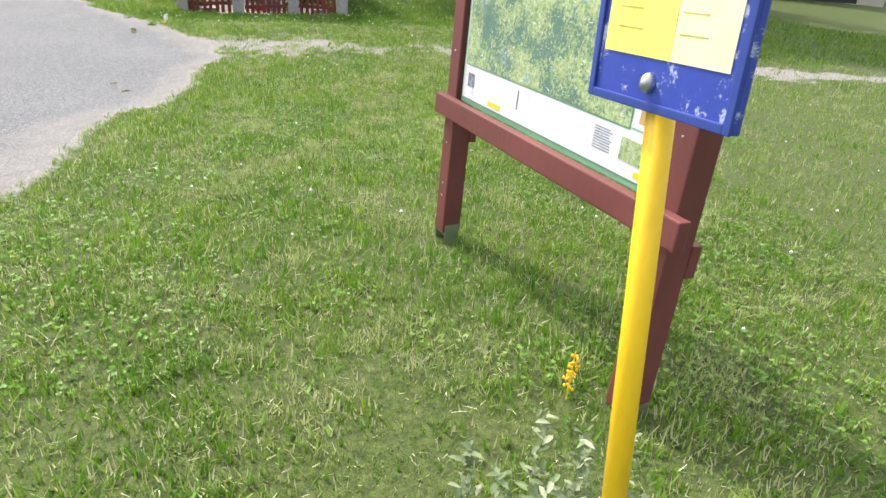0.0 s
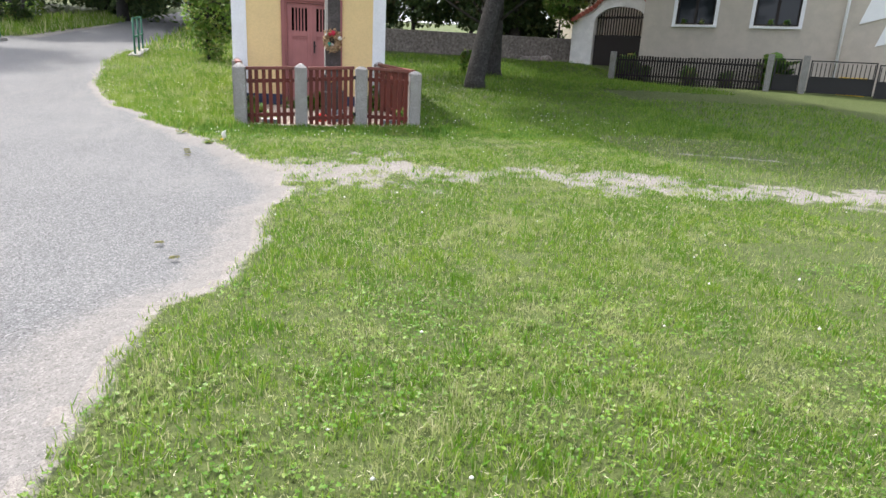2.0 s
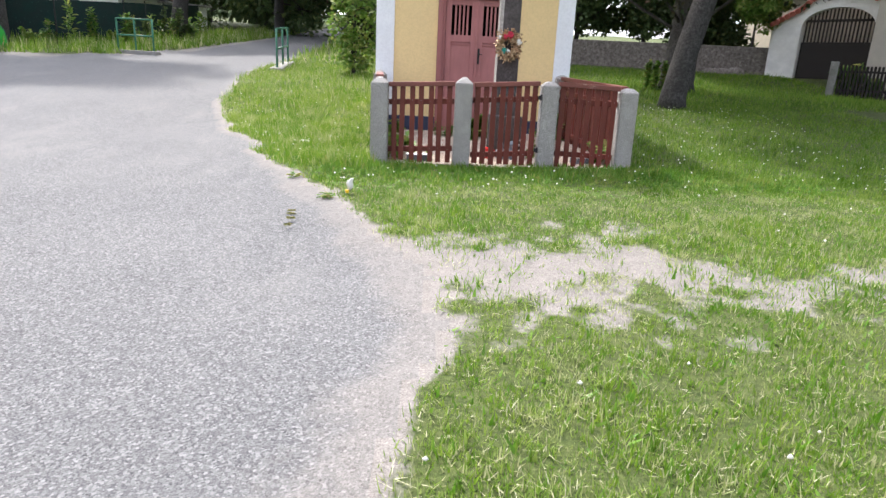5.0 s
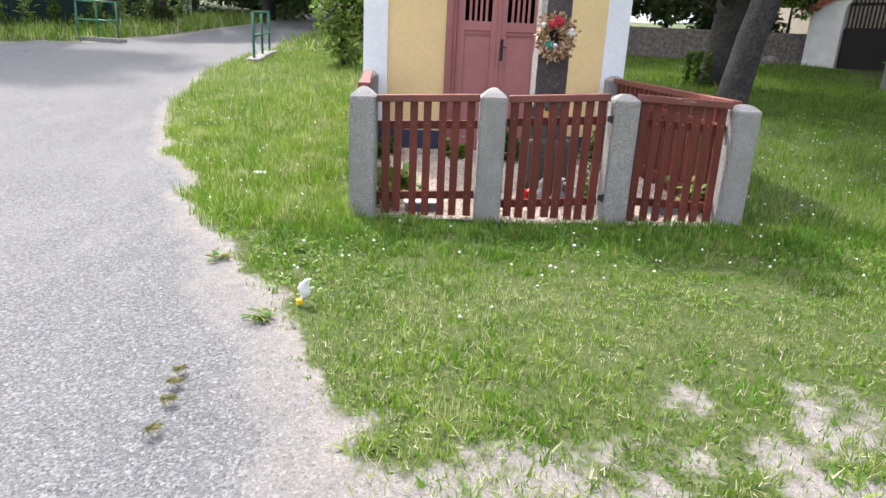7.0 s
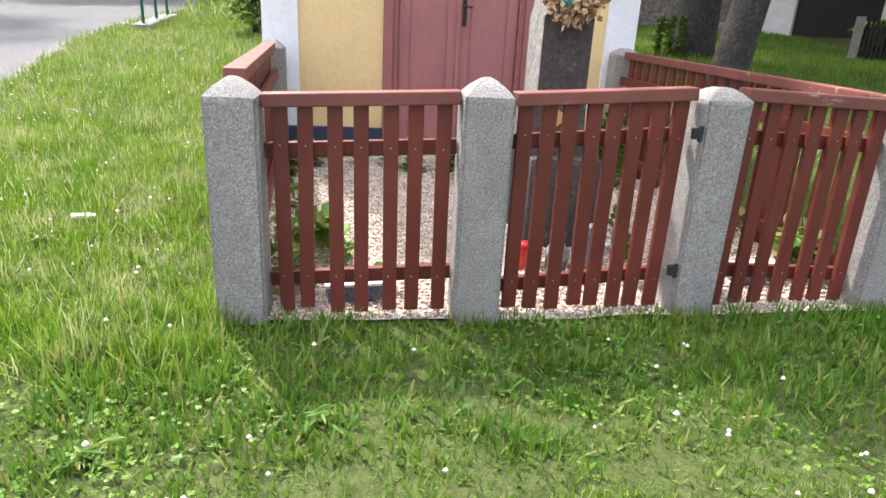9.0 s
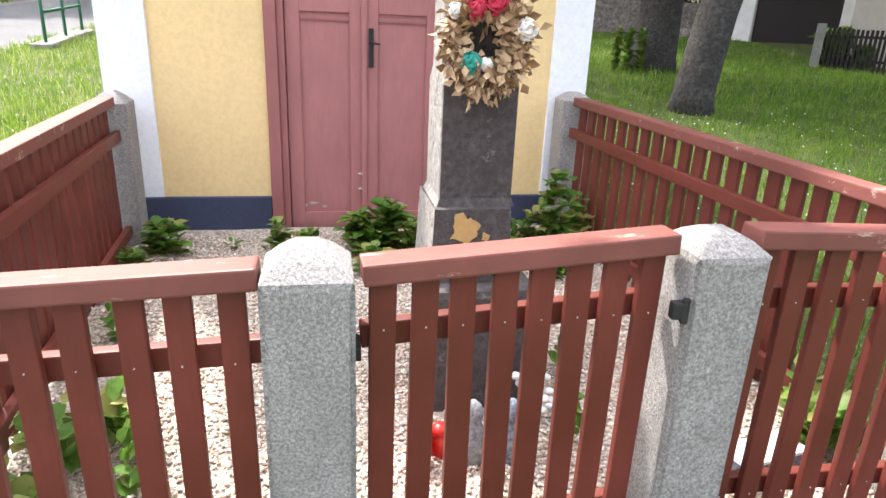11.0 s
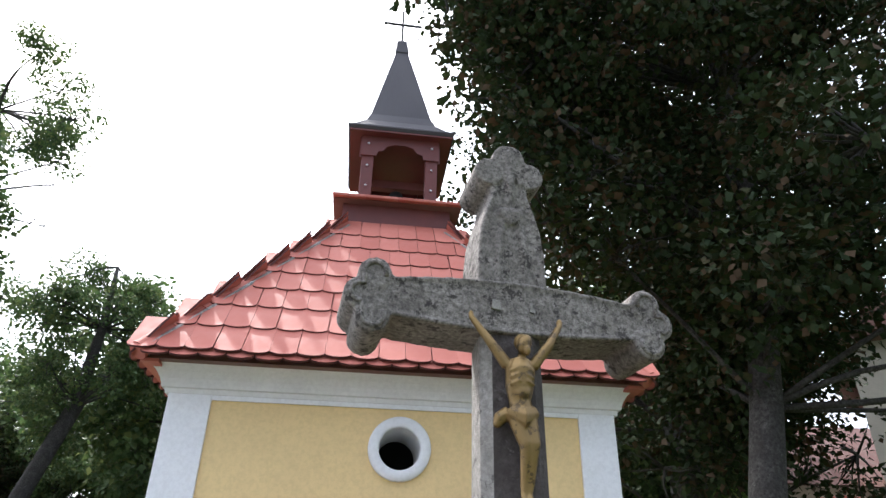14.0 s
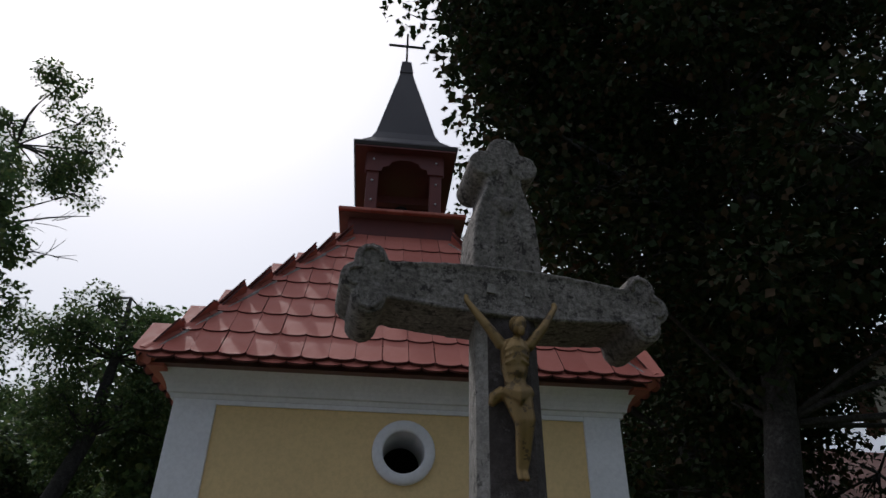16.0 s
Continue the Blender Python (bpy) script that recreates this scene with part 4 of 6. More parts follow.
b = beam((BX - 0.04, BY, 8.3), (BX - 0.045, BY, 8.89), 0.028, 0.028, 0.003)
beam((BX - 0.285, BY, 8.655), (BX + 0.205, BY, 8.65), 0.026, 0.026, 0.003, b)
part("spire_cross", b, M_iron, belfry, "thin dark metal cross")
part("bell_beam", beam((BX - 0.4, BY, 6.12), (BX + 0.4, BY, 6.12), 0.09, 0.1), M_brown_red, belfry)
part("bell", lathe([(0.02, 0.30), (0.07, 0.28), (0.09, 0.2), (0.105, 0.1), (0.15, 0.0), (0.14, 0.0)], (BX, BY, 5.74), 20), M_iron, belfry, "small dark bell", True)
# ---- fence round the chapel's forecourt ----
PILLARS = [(0.175, 14.49), (1.105, 14.48), (2.065, 14.52), (2.955, 14.53)]
BACK = [(-0.03, 17.12), (2.715, 17.15)]


def pillar_bm(cx, cy, z0, z1, w=0.19, sharp=True):
    b, h = B(), w / 2
    prof = [(h, z0), (h, z1 - 0.082), (h * 0.97, z1 - 0.065), (h * 0.6, z1 - 0.03), (h * 0.25, z1 - 0.005), (h * 0.1, z1)] if sharp else [(h, z0), (h, z1 - 0.06), (h * 0.96, z1 - 0.045), (h * 0.6, z1 - 0.015), (h * 0.3, z1)]
    rings = [[b.verts.new((cx + sx * r, cy + sy * r, z)) for sx, sy in ((-1, -1), (1, -1), (1, 1), (-1, 1))] for r, z in prof]
    for r0, r1 in zip(rings, rings[1:]):
        for i in range(4):
            b.faces.new((r0[i], r0[(i + 1) % 4], r1[(i + 1) % 4], r1[i]))
    b.faces.new(rings[-1])
    b.faces.new(rings[0][::-1])
    es = [e for e in b.edges if abs(e.verts[0].co.z - e.verts[1].co.z) > 0.3]
    bmesh.ops.bevel(b, geom=es, offset=0.012, segments=2, affect="EDGES")
    return b


for i, (x, y) in enumerate(PILLARS + BACK):
    top = (1.278, 1.31, 1.305, 1.27, 1.325, 1.37)[i]
    single("fence_pillar", pillar_bm(x, y, gz(x, y) - 0.1, top, 0.19, i in (0, 1, 4)), M_granite, "rough grey granite fence pillar with a blunt pyramid top", "pillar", "granite pillars round the forecourt")


def fence_panel(name, p, q, count, ztop, zrails, zlow, inner, label, group, wide=0.057, gate=False, sag=0.0):
    """Pickets on rails between two pillars. inner: which side the rails lie on."""
    p, q = Vector((*p, 0)), Vector((*q, 0))
    d = (q - p).normalized()
    nrm = Vector((-d.y, d.x, 0)) * inner
    t = thing(name, label, "gate" if gate else "fence", ((p + q) / 2)[:2] + (zlow,), group)
    part("top_rail", beam(p + Vector((0, 0, ztop - 0.02 - sag)), q + Vector((0, 0, ztop - 0.02 + sag)), 0.085, 0.05, 0.006), M_red_cap, t, "faded red weathered top rail")
    for z in zrails:
        part("rail", beam(p + nrm * 0.035 + Vector((0, 0, z - sag)), q + nrm * 0.035 + Vector((0, 0, z + sag)), 0.035, 0.06, 0.005), M_red_wood, t)
    for i in range(count):
        f = (i + 0.55) / (count + 0.1)
        c = p.lerp(q, f) - nrm * 0.006 + d * random.uniform(-0.006, 0.006)
        tilt = d * random.uniform(-0.009, 0.009)
        z1 = ztop - 0.045 + sag * (2 * f - 1)
        b = beam(c + Vector((0, 0, zlow + random.uniform(-0.012, 0.012))) + tilt, c + Vector((0, 0, z1)), wide, 0.022, 0.004, None, nrm)
        k = part("picket", b, M_red_wood, t)
        for z in zrails:
            part("nail", ball(c - nrm * 0.018 + Vector((0, 0, z + 0.012)), 0.0024, None, 6, 4), M_metal, k)
    return t


G = "stained picket fence of the forecourt"
half = 0.1
fence_panel("picket_fence", (PILLARS[0][0] + half, 14.49), (PILLARS[1][0] - half, 14.485), 7, 1.236, (1.024, 0.50), 0.36, 1, "red-brown stained wooden picket panel between granite pillars", G, 0.057, False, 0.018)
gate = fence_panel("garden_gate", (PILLARS[1][0] + half + 0.012, 14.485), (PILLARS[2][0] - half - 0.015, 14.52), 8, 1.276, (1.088, 0.478), 0.36, 1, "red-brown stained wooden picket gate, closed, hung on a granite pillar", G, 0.06, True, 0.022)
fence_panel("picket_fence", (PILLARS[2][0] + half, 14.525), (PILLARS[3][0] - half, 14.53), 7, 1.29, (1.095, 0.50), 0.36, 1, "red-brown stained wooden picket panel beside the gate", G, 0.057, False, -0.012)
fence_panel("picket_fence", (PILLARS[0][0] - 0.01, 14.49 + half), (BACK[0][0], 17.12 - half), 21, 1.293, (1.085, 0.53), 0.40, -1, "red-brown stained picket side fence running back to the chapel", G, 0.08)
fence_panel("picket_fence", (PILLARS[3][0] - 0.01, 14.53 + half), (BACK[1][0], 17.15 - half), 21, 1.312, (1.10, 0.53), 0.40, 1, "red-brown stained picket side fence on the tree side", G, 0.07, False, 0.03)
for z in (1.13, 0.55):
    b = box(1.93, 1.968, 14.43, 14.455, z - 0.022, z + 0.022, 0.006)
    tube([(1.962, 14.435, z - 0.03), (1.962, 14.435, z + 0.03)], [0.01, 0.01], 8, b)
    part("hinge", b, M_iron, gate, "black iron hinge")
b = box(1.196, 1.215, 14.455, 14.53, 1.03, 1.062, 0.004)
tube([(1.275, 14.53, 1.045), (1.275, 14.50, 1.045)], [0.008, 0.013], 10, b)
part("latch", b, M_iron, gate, "black latch with knob")

# ---- gravel bed ----
b = B()
n = 24
for j in range(n + 1):
    for i in range(n + 1):
        f, g = i / n, j / n
        x = (0.13 + 2.87 * f) * (1 - g) + (-0.09 + 2.86 * f) * g
        y = 14.42 + 2.86 * g
        b.verts.new((x, y, gz(x, y) + 0.012 + 0.01 * wobble(x, y, 0.3, 51)))
b.verts.ensure_lookup_table()
for j in range(n):
    for i in range(n):
        a = j * (n + 1) + i
        b.faces.new((b.verts[a], b.verts[a + 1], b.verts[a + n + 2], b.verts[a + n + 1]))
single("gravel_bed", b, M_gravel_bed, "bed of pale crushed stone inside the fence", "gravel", kind="structure")


def pebbles():
    n = 22000
    f, g = RNG.uniform(0.005, 0.995, n), RNG.uniform(0.0, 0.97, n)
    x = (0.13 + 2.87 * f) * (1 - g) + (-0.09 + 2.86 * f) * g
    y = 14.42 + 2.86 * g
    z = height(x, y) + 0.018 + 0.01 * wobble(x, y, 0.3, 51)
    o = np.array([(1, 0, 0), (0, 1, 0), (-1, 0, 0), (0, -1, 0), (0, 0, 1), (0, 0, -1)], float)
    s = RNG.uniform(0.005, 0.013, (n, 1, 1)) * RNG.uniform(0.6, 1.3, (n, 6, 1))
    th = RNG.uniform(0, 6.28, n)
    v = o[None] * s * np.array([1, 1, 0.65])
    r = np.stack([v[..., 0] * np.cos(th)[:, None] - v[..., 1] * np.sin(th)[:, None], v[..., 0] * np.sin(th)[:, None] + v[..., 1] * np.cos(th)[:, None], v[..., 2]], -1)
    return r + np.stack([x, y, z], -1)[:, None]


tagged(new("gravel", blades_mesh("gravel", pebbles(), 6, OCTA, M_gravel)), "loose pale crushed-stone gravel", "gravel", kind="stuff")

# ---- wayside cross ----
SX0, SX1, SY0, SY1 = 1.535, 1.80, 15.35, 15.63
SC = (SX0 + SX1) / 2
cross = thing("wayside_cross", "weathered dark sandstone wayside cross with trefoil ends", "cross", (SC, 15.49, 0.36))
part("base_block", box(1.50, 1.89, 15.21, 15.74, 0.28, 0.86, 0.03), M_sandstone, cross, "dark stone base block")
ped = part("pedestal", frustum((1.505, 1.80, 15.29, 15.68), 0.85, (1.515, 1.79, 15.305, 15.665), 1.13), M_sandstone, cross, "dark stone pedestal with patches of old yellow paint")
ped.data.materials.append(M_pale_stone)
# side faces get the paler stone, part lichen, part painted sunlight
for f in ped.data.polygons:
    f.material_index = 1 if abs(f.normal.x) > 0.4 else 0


def shaft_bm():
    b = B()
    ch = 0.035
    rings = []
    for z, w in ((1.13, 0.012), (1.16, 0.0), (1.55, 0.0), (1.60, -0.004), (2.4, -0.008), (3.09, -0.012)):
        x0, x1, y0, y1 = SX0 - w, SX1 + w, SY0 - w, SY1 + w
        c = 0.004 if z < 1.58 else ch * 1.15
        pts = [(x0, y1 - c), (x0, y0 + c), (x0 + c, y0), (x1 - c, y0), (x1, y0 + c), (x1, y1 - c), (x1 - c, y1), (x0 + c, y1)]
        rings.append([b.verts.new((x, y, z)) for x, y in pts])
    for r0, r1 in zip(rings, rings[1:]):
        for i in range(8):
            b.faces.new((r0[i], r0[(i + 1) % 8], r1[(i + 1) % 8], r1[i]))
    b.faces.new(rings[-1])
    b.faces.new(rings[0][::-1])
    return b


shaft = part("shaft", shaft_bm(), M_sandstone, cross, "tall dark sandstone shaft, left side and chamfers coloured paler for lichen and sunlight")
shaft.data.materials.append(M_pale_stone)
# left-facing faces are paler: lichen plus light from the left, as colour
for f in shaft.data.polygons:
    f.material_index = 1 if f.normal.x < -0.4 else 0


def rough(ob, voxel, amount):
    """Fuses the overlapping lumps of one carved stone and wears its edges."""
    r = ob.modifiers.new("fuse", "REMESH")
    r.mode, r.voxel_size, r.use_smooth_shade = "VOXEL", voxel, True
    s = ob.modifiers.new("wear", "SMOOTH")
    s.factor, s.iterations = 0.5, amount
    return ob


def disc(cx, cz, r, y0, y1, bm, n=20):
    return prism([(cx + r * math.cos(2 * math.pi * i / n), cz + r * math.sin(2 * math.pi * i / n)) for i in range(n)], y0, y1, 0, bm)


# the carved head sits slightly turned on the shaft
TURN = Matrix.Translation((SC, 15.49, 0)) @ Matrix.Rotation(radians(6.0), 4, "Z") @ Matrix.Translation((-SC, -15.49, 0))
ARM0, ARM1, ARMZ = 0.985, 2.36, 3.15
xs = np.linspace(ARM0 + 0.1, ARM1 - 0.1, 17)
bow = lambda x: 1 - ((x - (ARM0 + ARM1) / 2) / ((ARM1 - ARM0) / 2 - 0.1)) ** 2
outline = [(x, ARMZ - 0.066 - 0.038 * bow(x)) for x in xs] + [(x, ARMZ + 0.07 + 0.05 * bow(x)) for x in xs[::-1]]
b = prism([(float(x), float(z)) for x, z in outline], SY0, SY1 - 0.01)
for s, e in ((-1, ARM0), (1, ARM1)):
    cx = e - s * 0.115
    disc(cx, ARMZ + 0.088, 0.066, SY0 - 0.014, SY1 + 0.01, b)
    disc(cx, ARMZ - 0.088, 0.066, SY0 - 0.014, SY1 + 0.01, b)
    disc(e - s * 0.064, ARMZ, 0.064, SY0 - 0.014, SY1 + 0.01, b)
    disc(cx - s * 0.01, ARMZ, 0.07, SY0 - 0.004, SY1, b)
# raised border along both edges of the arm
for dz, sgn in ((-0.058, -1), (0.062, 1)):
    tube([(float(x), SY0 - 0.001, ARMZ + dz + sgn * (0.038 if sgn < 0 else 0.05) * float(bow(x))) for x in xs], [0.009] * len(xs), 6, b)
b.transform(TURN)
rough(part("crossarm", b, M_lichen, cross, "bowed stone crossarm with trefoil ends"), 0.009, 2)
for s, e in ((-1, ARM0), (1, ARM1)):
    cx = e - s * 0.115
    pts = []
    for dx, dz, r, a0, a1 in ((0, 0.088, 0.044, 200, -20), (s * 0.051, 0, 0.038, 110, -110), (0, -0.088, 0.044, 20, -200)):
        for k in range(7):
            a = radians(a0 + (a1 - a0) * k / 6)
            pts.append((cx + dx + r * math.cos(a) * s, SY0 - 0.015, ARMZ + dz + r * math.sin(a)))
    pts = [TURN @ Vector(q) for q in pts]
    part("trefoil_rim", tube(pts, [0.011] * len(pts), 6), M_lichen, cross, "raised carved rim", True)
prof = [(0.148, 3.24), (0.145, 3.40), (0.134, 3.52), (0.108, 3.62), (0.082, 3.70), (0.08, 3.76)]
FX = 1.665
b = prism([(FX - w, z) for w, z in prof] + [(FX + w, z) for w, z in prof[::-1]], SY0 + 0.01, SY1 - 0.02)
disc(FX - 0.092, 3.805, 0.068, SY0 - 0.006, SY1, b)
disc(FX + 0.092, 3.805, 0.068, SY0 - 0.006, SY1, b)
disc(FX, 3.885, 0.076, SY0 - 0.006, SY1, b)
for sx in (-1, 1):
    tube([(FX + sx * (w - 0.012), SY0 + 0.01, z) for w, z in prof], [0.011] * len(prof), 6, b)
    tube([(FX + sx * 0.058, SY0 + 0.01, 3.26), (FX + sx * 0.052, SY0 + 0.008, 3.46), (FX + sx * 0.03, SY0 + 0.006, 3.58)], [0.014, 0.016, 0.008], 6, b)
tube([(FX, SY0 + 0.012, 3.62), (FX, SY0 + 0.0, 3.76), (FX, SY0 - 0.004, 3.92)], [0.012, 0.022, 0.02], 8, b)
heart = [(0.052 * math.sin(a) ** 3, 0.042 * (math.cos(a) - 0.38 * math.cos(2 * a) - 0.15 * math.cos(3 * a))) for a in np.linspace(0, 2 * math.pi, 20, endpoint=False)]
prism([(FX + x, 3.585 + z) for x, z in heart], SY0 - 0.012, SY0 + 0.04, 0, b)
b.transform(TURN)
rough(part("finial", b, M_lichen, cross, "pale lichened stone finial with three lobes and a carved heart"), 0.0085, 2)
for px, pz, pr, py in ((1.62, 1.06, 0.05, 15.296), (1.70, 1.03, 0.014, 15.295)):
    part("paint_remnant", prism([(px + pr * (0.9 + 0.25 * math.sin(3.3 * a + 1) + 0.12 * math.sin(7 * a)) * math.cos(a), pz + pr * 1.05 * (1.0 + 0.22 * math.sin(4 * a) + 0.1 * math.sin(9 * a)) * math.sin(a)) for a in np.linspace(0, 6.1, 30)], py, py + 0.02), M_ochre, cross, "flake of old ochre yellow paint")
for dx, txt in ((-0.10, 0.04), (0.06, 0.022)):
    b = prism([(SC + dx, 3.145), (SC + dx + txt, 3.14), (SC + dx + txt * 0.9, 3.18), (SC + dx + 0.005, 3.185)], SY0 - 0.008, SY0 + 0.01)
    b.transform(TURN)
    part("carved_mark", b, M_pale_stone, cross, "faint worn carved numeral")


def figure():
    """Corpus on the cross, one plain cast shape."""
    b = B()
    y = SY0 - 0.045
    P = lambda x, z, d=0.0: (x, y + d, z)
    h = P(1.695, 2.985, -0.02)
    ball(h, (0.028, 0.032, 0.040), b, 12, 10, Matrix.Rotation(radians(20), 4, "Y"))
    ball(P(1.695, 3.0, 0.008), (0.034, 0.028, 0.036), b)
    tube([P(1.69, 2.955), P(1.685, 2.925)], [0.016, 0.019], 8, b)
    tube([P(1.683, 2.93), P(1.68, 2.89), P(1.675, 2.82), P(1.675, 2.77), P(1.682, 2.715)], [0.035, 0.056, 0.052, 0.040, 0.046], 12, b)
    for s, x1, z1, elbow in ((-1, 1.50, 3.105, (1.575, 2.985)), (1, 1.855, 3.09, (1.795, 2.99))):
        sh = P(1.68 + s * 0.048, 2.905)
        tube([sh, P(*elbow), P(x1, z1, 0.03)], [0.024, 0.019, 0.012], 8, b)
        ball(P(x1, z1 + 0.008, 0.032), (0.014, 0.010, 0.02), b, 8, 6)
    for dx, x0 in ((0.012, 1.70), (-0.014, 1.662)):
        tube([P(x0, 2.71), P(1.70 + dx, 2.615, -0.022), P(1.697 + dx * 0.8, 2.585, -0.018), P(1.69 + dx * 0.7, 2.49), P(1.685 + dx * 0.6, 2.45)], [0.036, 0.026, 0.023, 0.017, 0.012], 10, b)
        tube([P(1.685 + dx * 0.7, 2.455), P(1.688 + dx, 2.42, -0.02)], [0.012, 0.009], 8, b)
    for k in range(3):
        for sx in (-1, 1):
            tube([P(1.678 + sx * 0.012, 2.885 - 0.024 * k, -0.05), P(1.678 + sx * 0.046, 2.875 - 0.026 * k, -0.034)], [0.006, 0.005], 6, b)
    ball(P(1.678, 2.80, -0.03), (0.03, 0.022, 0.03), b)
    ball(P(1.70, 2.955, -0.04), (0.014, 0.016, 0.022), b, 8, 6)
    tube([P(1.632, 2.735), P(1.68, 2.705, -0.015), P(1.728, 2.735)], [0.026, 0.05, 0.026], 10, b)
    tube([P(1.635, 2.735, 0.01), P(1.60, 2.71, 0.015), P(1.585, 2.68, 0.015)], [0.025, 0.026, 0.012], 8, b)
    return b


rough(single("corpus_statue", figure(), M_gold, "worn gilded metal figure fixed to the stone cross", "statue"), 0.0048, 1)

# wreath
wreath = thing("wreath", "faded dry-leaf wreath with cloth flowers hung on the cross", "wreath", (1.655, 15.28, 1.68))


def wreath_leaves():
    n = 950
    a = RNG.uniform(0, 2 * np.pi, n)
    r = 0.10 + RNG.normal(0, 0.026, n)
    c = np.stack([1.655 + r * np.cos(a), 15.285 + RNG.normal(0, 0.022, n) - 0.02, 1.695 + r * 1.15 * np.sin(a)], -1)
    out = np.stack([np.cos(a), -0.5 + RNG.normal(0, 0.5, n), np.sin(a) - 0.25], -1) + RNG.normal(0, 0.6, (n, 3))
    out[:, 1] = -np.abs(out[:, 1]) * 0.7
    out /= np.linalg.norm(out, axis=1)[:, None]
    side = np.cross(out, RNG.normal(0, 1, (n, 3)))
    side /= np.linalg.norm(side, axis=1)[:, None]
    L, W = RNG.uniform(0.02, 0.052, n)[:, None], RNG.uniform(0.007, 0.017, n)[:, None]
    bend = np.cross(side, out) * L * 0.25
    return np.stack([c, c + out * L * 0.5 + side * W + bend * 0.6, c + out * L, c + out * L * 0.5 - side * W + bend], 1)


ob = adopt(new("dry_leaves", blades_mesh("dry_leaves", wreath_leaves(), 4, [(0, 1, 2), (0, 2, 3)], M_dry)), wreath)
tagged(ob, "pale brown dry curled leaves", kind="stuff")
pts = [(1.655 + 0.098 * math.cos(a), 15.31, 1.695 + 0.11 * math.sin(a)) for a in np.linspace(0, 2 * math.pi, 25)]
part("straw_ring", tube(pts, [0.034] * 25, 8), M_dry, wreath, "", True)


def rose(cx, cz, r, mat, label):
    b = B()
    for k in range(16):
        a, rad = k * 2.4, r * (0.15 + 0.85 * k / 16)
        m = Matrix.Translation((cx + rad * 0.75 * math.cos(a), 15.215 + 0.02 * k / 16, cz + rad * 0.75 * math.sin(a))) @ Matrix.Rotation(-a, 4, "Y") @ Matrix.Rotation(radians(50 - 35 * k / 16), 4, "Z")
        bb = B()
        bmesh.ops.create_uvsphere(bb, u_segments=8, v_segments=5, radius=1)
        bb.transform(m @ Matrix.Diagonal((0.006, r * 0.28, r * 0.42, 1)))
        join(b, bb)
    return part("cloth_flower", b, mat, wreath, label, True)


rose(1.665, 1.812, 0.056, M_red_petal, "faded red cloth rose")
rose(1.605, 1.785, 0.042, M_red_petal, "faded red cloth rose")
rose(1.60, 1.63, 0.045, M_teal_petal, "teal cloth flower")
rose(1.775, 1.735, 0.044, M_white_petal, "white cloth flower")
rose(1.545, 1.78, 0.03, M_white_petal, "white cloth flower")
rose(1.65, 1.625, 0.026, M_white_petal, "white cloth flower")

# ---- things on the gravel ----
def lantern(x, y, k=1.0):
    z = gz(x, y) + 0.01
    t = thing("grave_candle", "red plastic grave candle with a lid standing on gravel", "candle", (x, y, z), "grave candles at the cross")
    part("cup", lathe([(0.032 * k, 0), (0.034 * k, 0.01), (0.036 * k, 0.09 * k), (0.034 * k, 0.1 * k)], (x, y, z), 16), M_red_glass, t, "", True)
    part("lid", lathe([(0.036 * k, 0.1 * k), (0.037 * k, 0.112 * k), (0.02 * k, 0.13 * k), (0.004, 0.133 * k)], (x, y, z), 16), M_red_glass, t, "", True)


lantern(1.43, 14.95, 1.1)
lantern(1.505, 14.98, 0.95)
for x, y, m, lab in ((1.605, 14.95, M_grey_stone, "small grey stone garden figurine with a rounded head"), (1.735, 14.94, M_blue_grey, "small blue-grey and white garden figurine")):
    z = gz(x, y) + 0.008
    b = lathe([(0.05, 0), (0.055, 0.02), (0.052, 0.08), (0.045, 0.12), (0.03, 0.145), (0.034, 0.165), (0.036, 0.185), (0.028, 0.21), (0.01, 0.228), (0.001, 0.23)], (x, y, z), 16)
    ball((x + 0.045, y - 0.02, z + 0.07), (0.018, 0.02, 0.045), b, 8, 6)
    ball((x - 0.045, y - 0.02, z + 0.07), (0.018, 0.02, 0.045), b, 8, 6)
    single("garden_figurine", b, m, lab, "figurine", smooth=True)
for x, y, rot in ((0.62, 14.64, 8), (2.56, 14.76, 12)):
    z = gz(x, y) + 0.01
    t = thing("planter_box", "small pale grey plastic planter tray on gravel", "planter", (x, y, z))
    m = pose(x, y, z, 0, 0, rot)
    part("tray", box(-0.13, 0.13, -0.05, 0.05, 0, 0.075, 0.006, None, m), M_blue_grey, t)
    part("rim", box(-0.14, 0.14, -0.06, 0.06, 0.072, 0.085, 0.003, None, m), M_white, t)


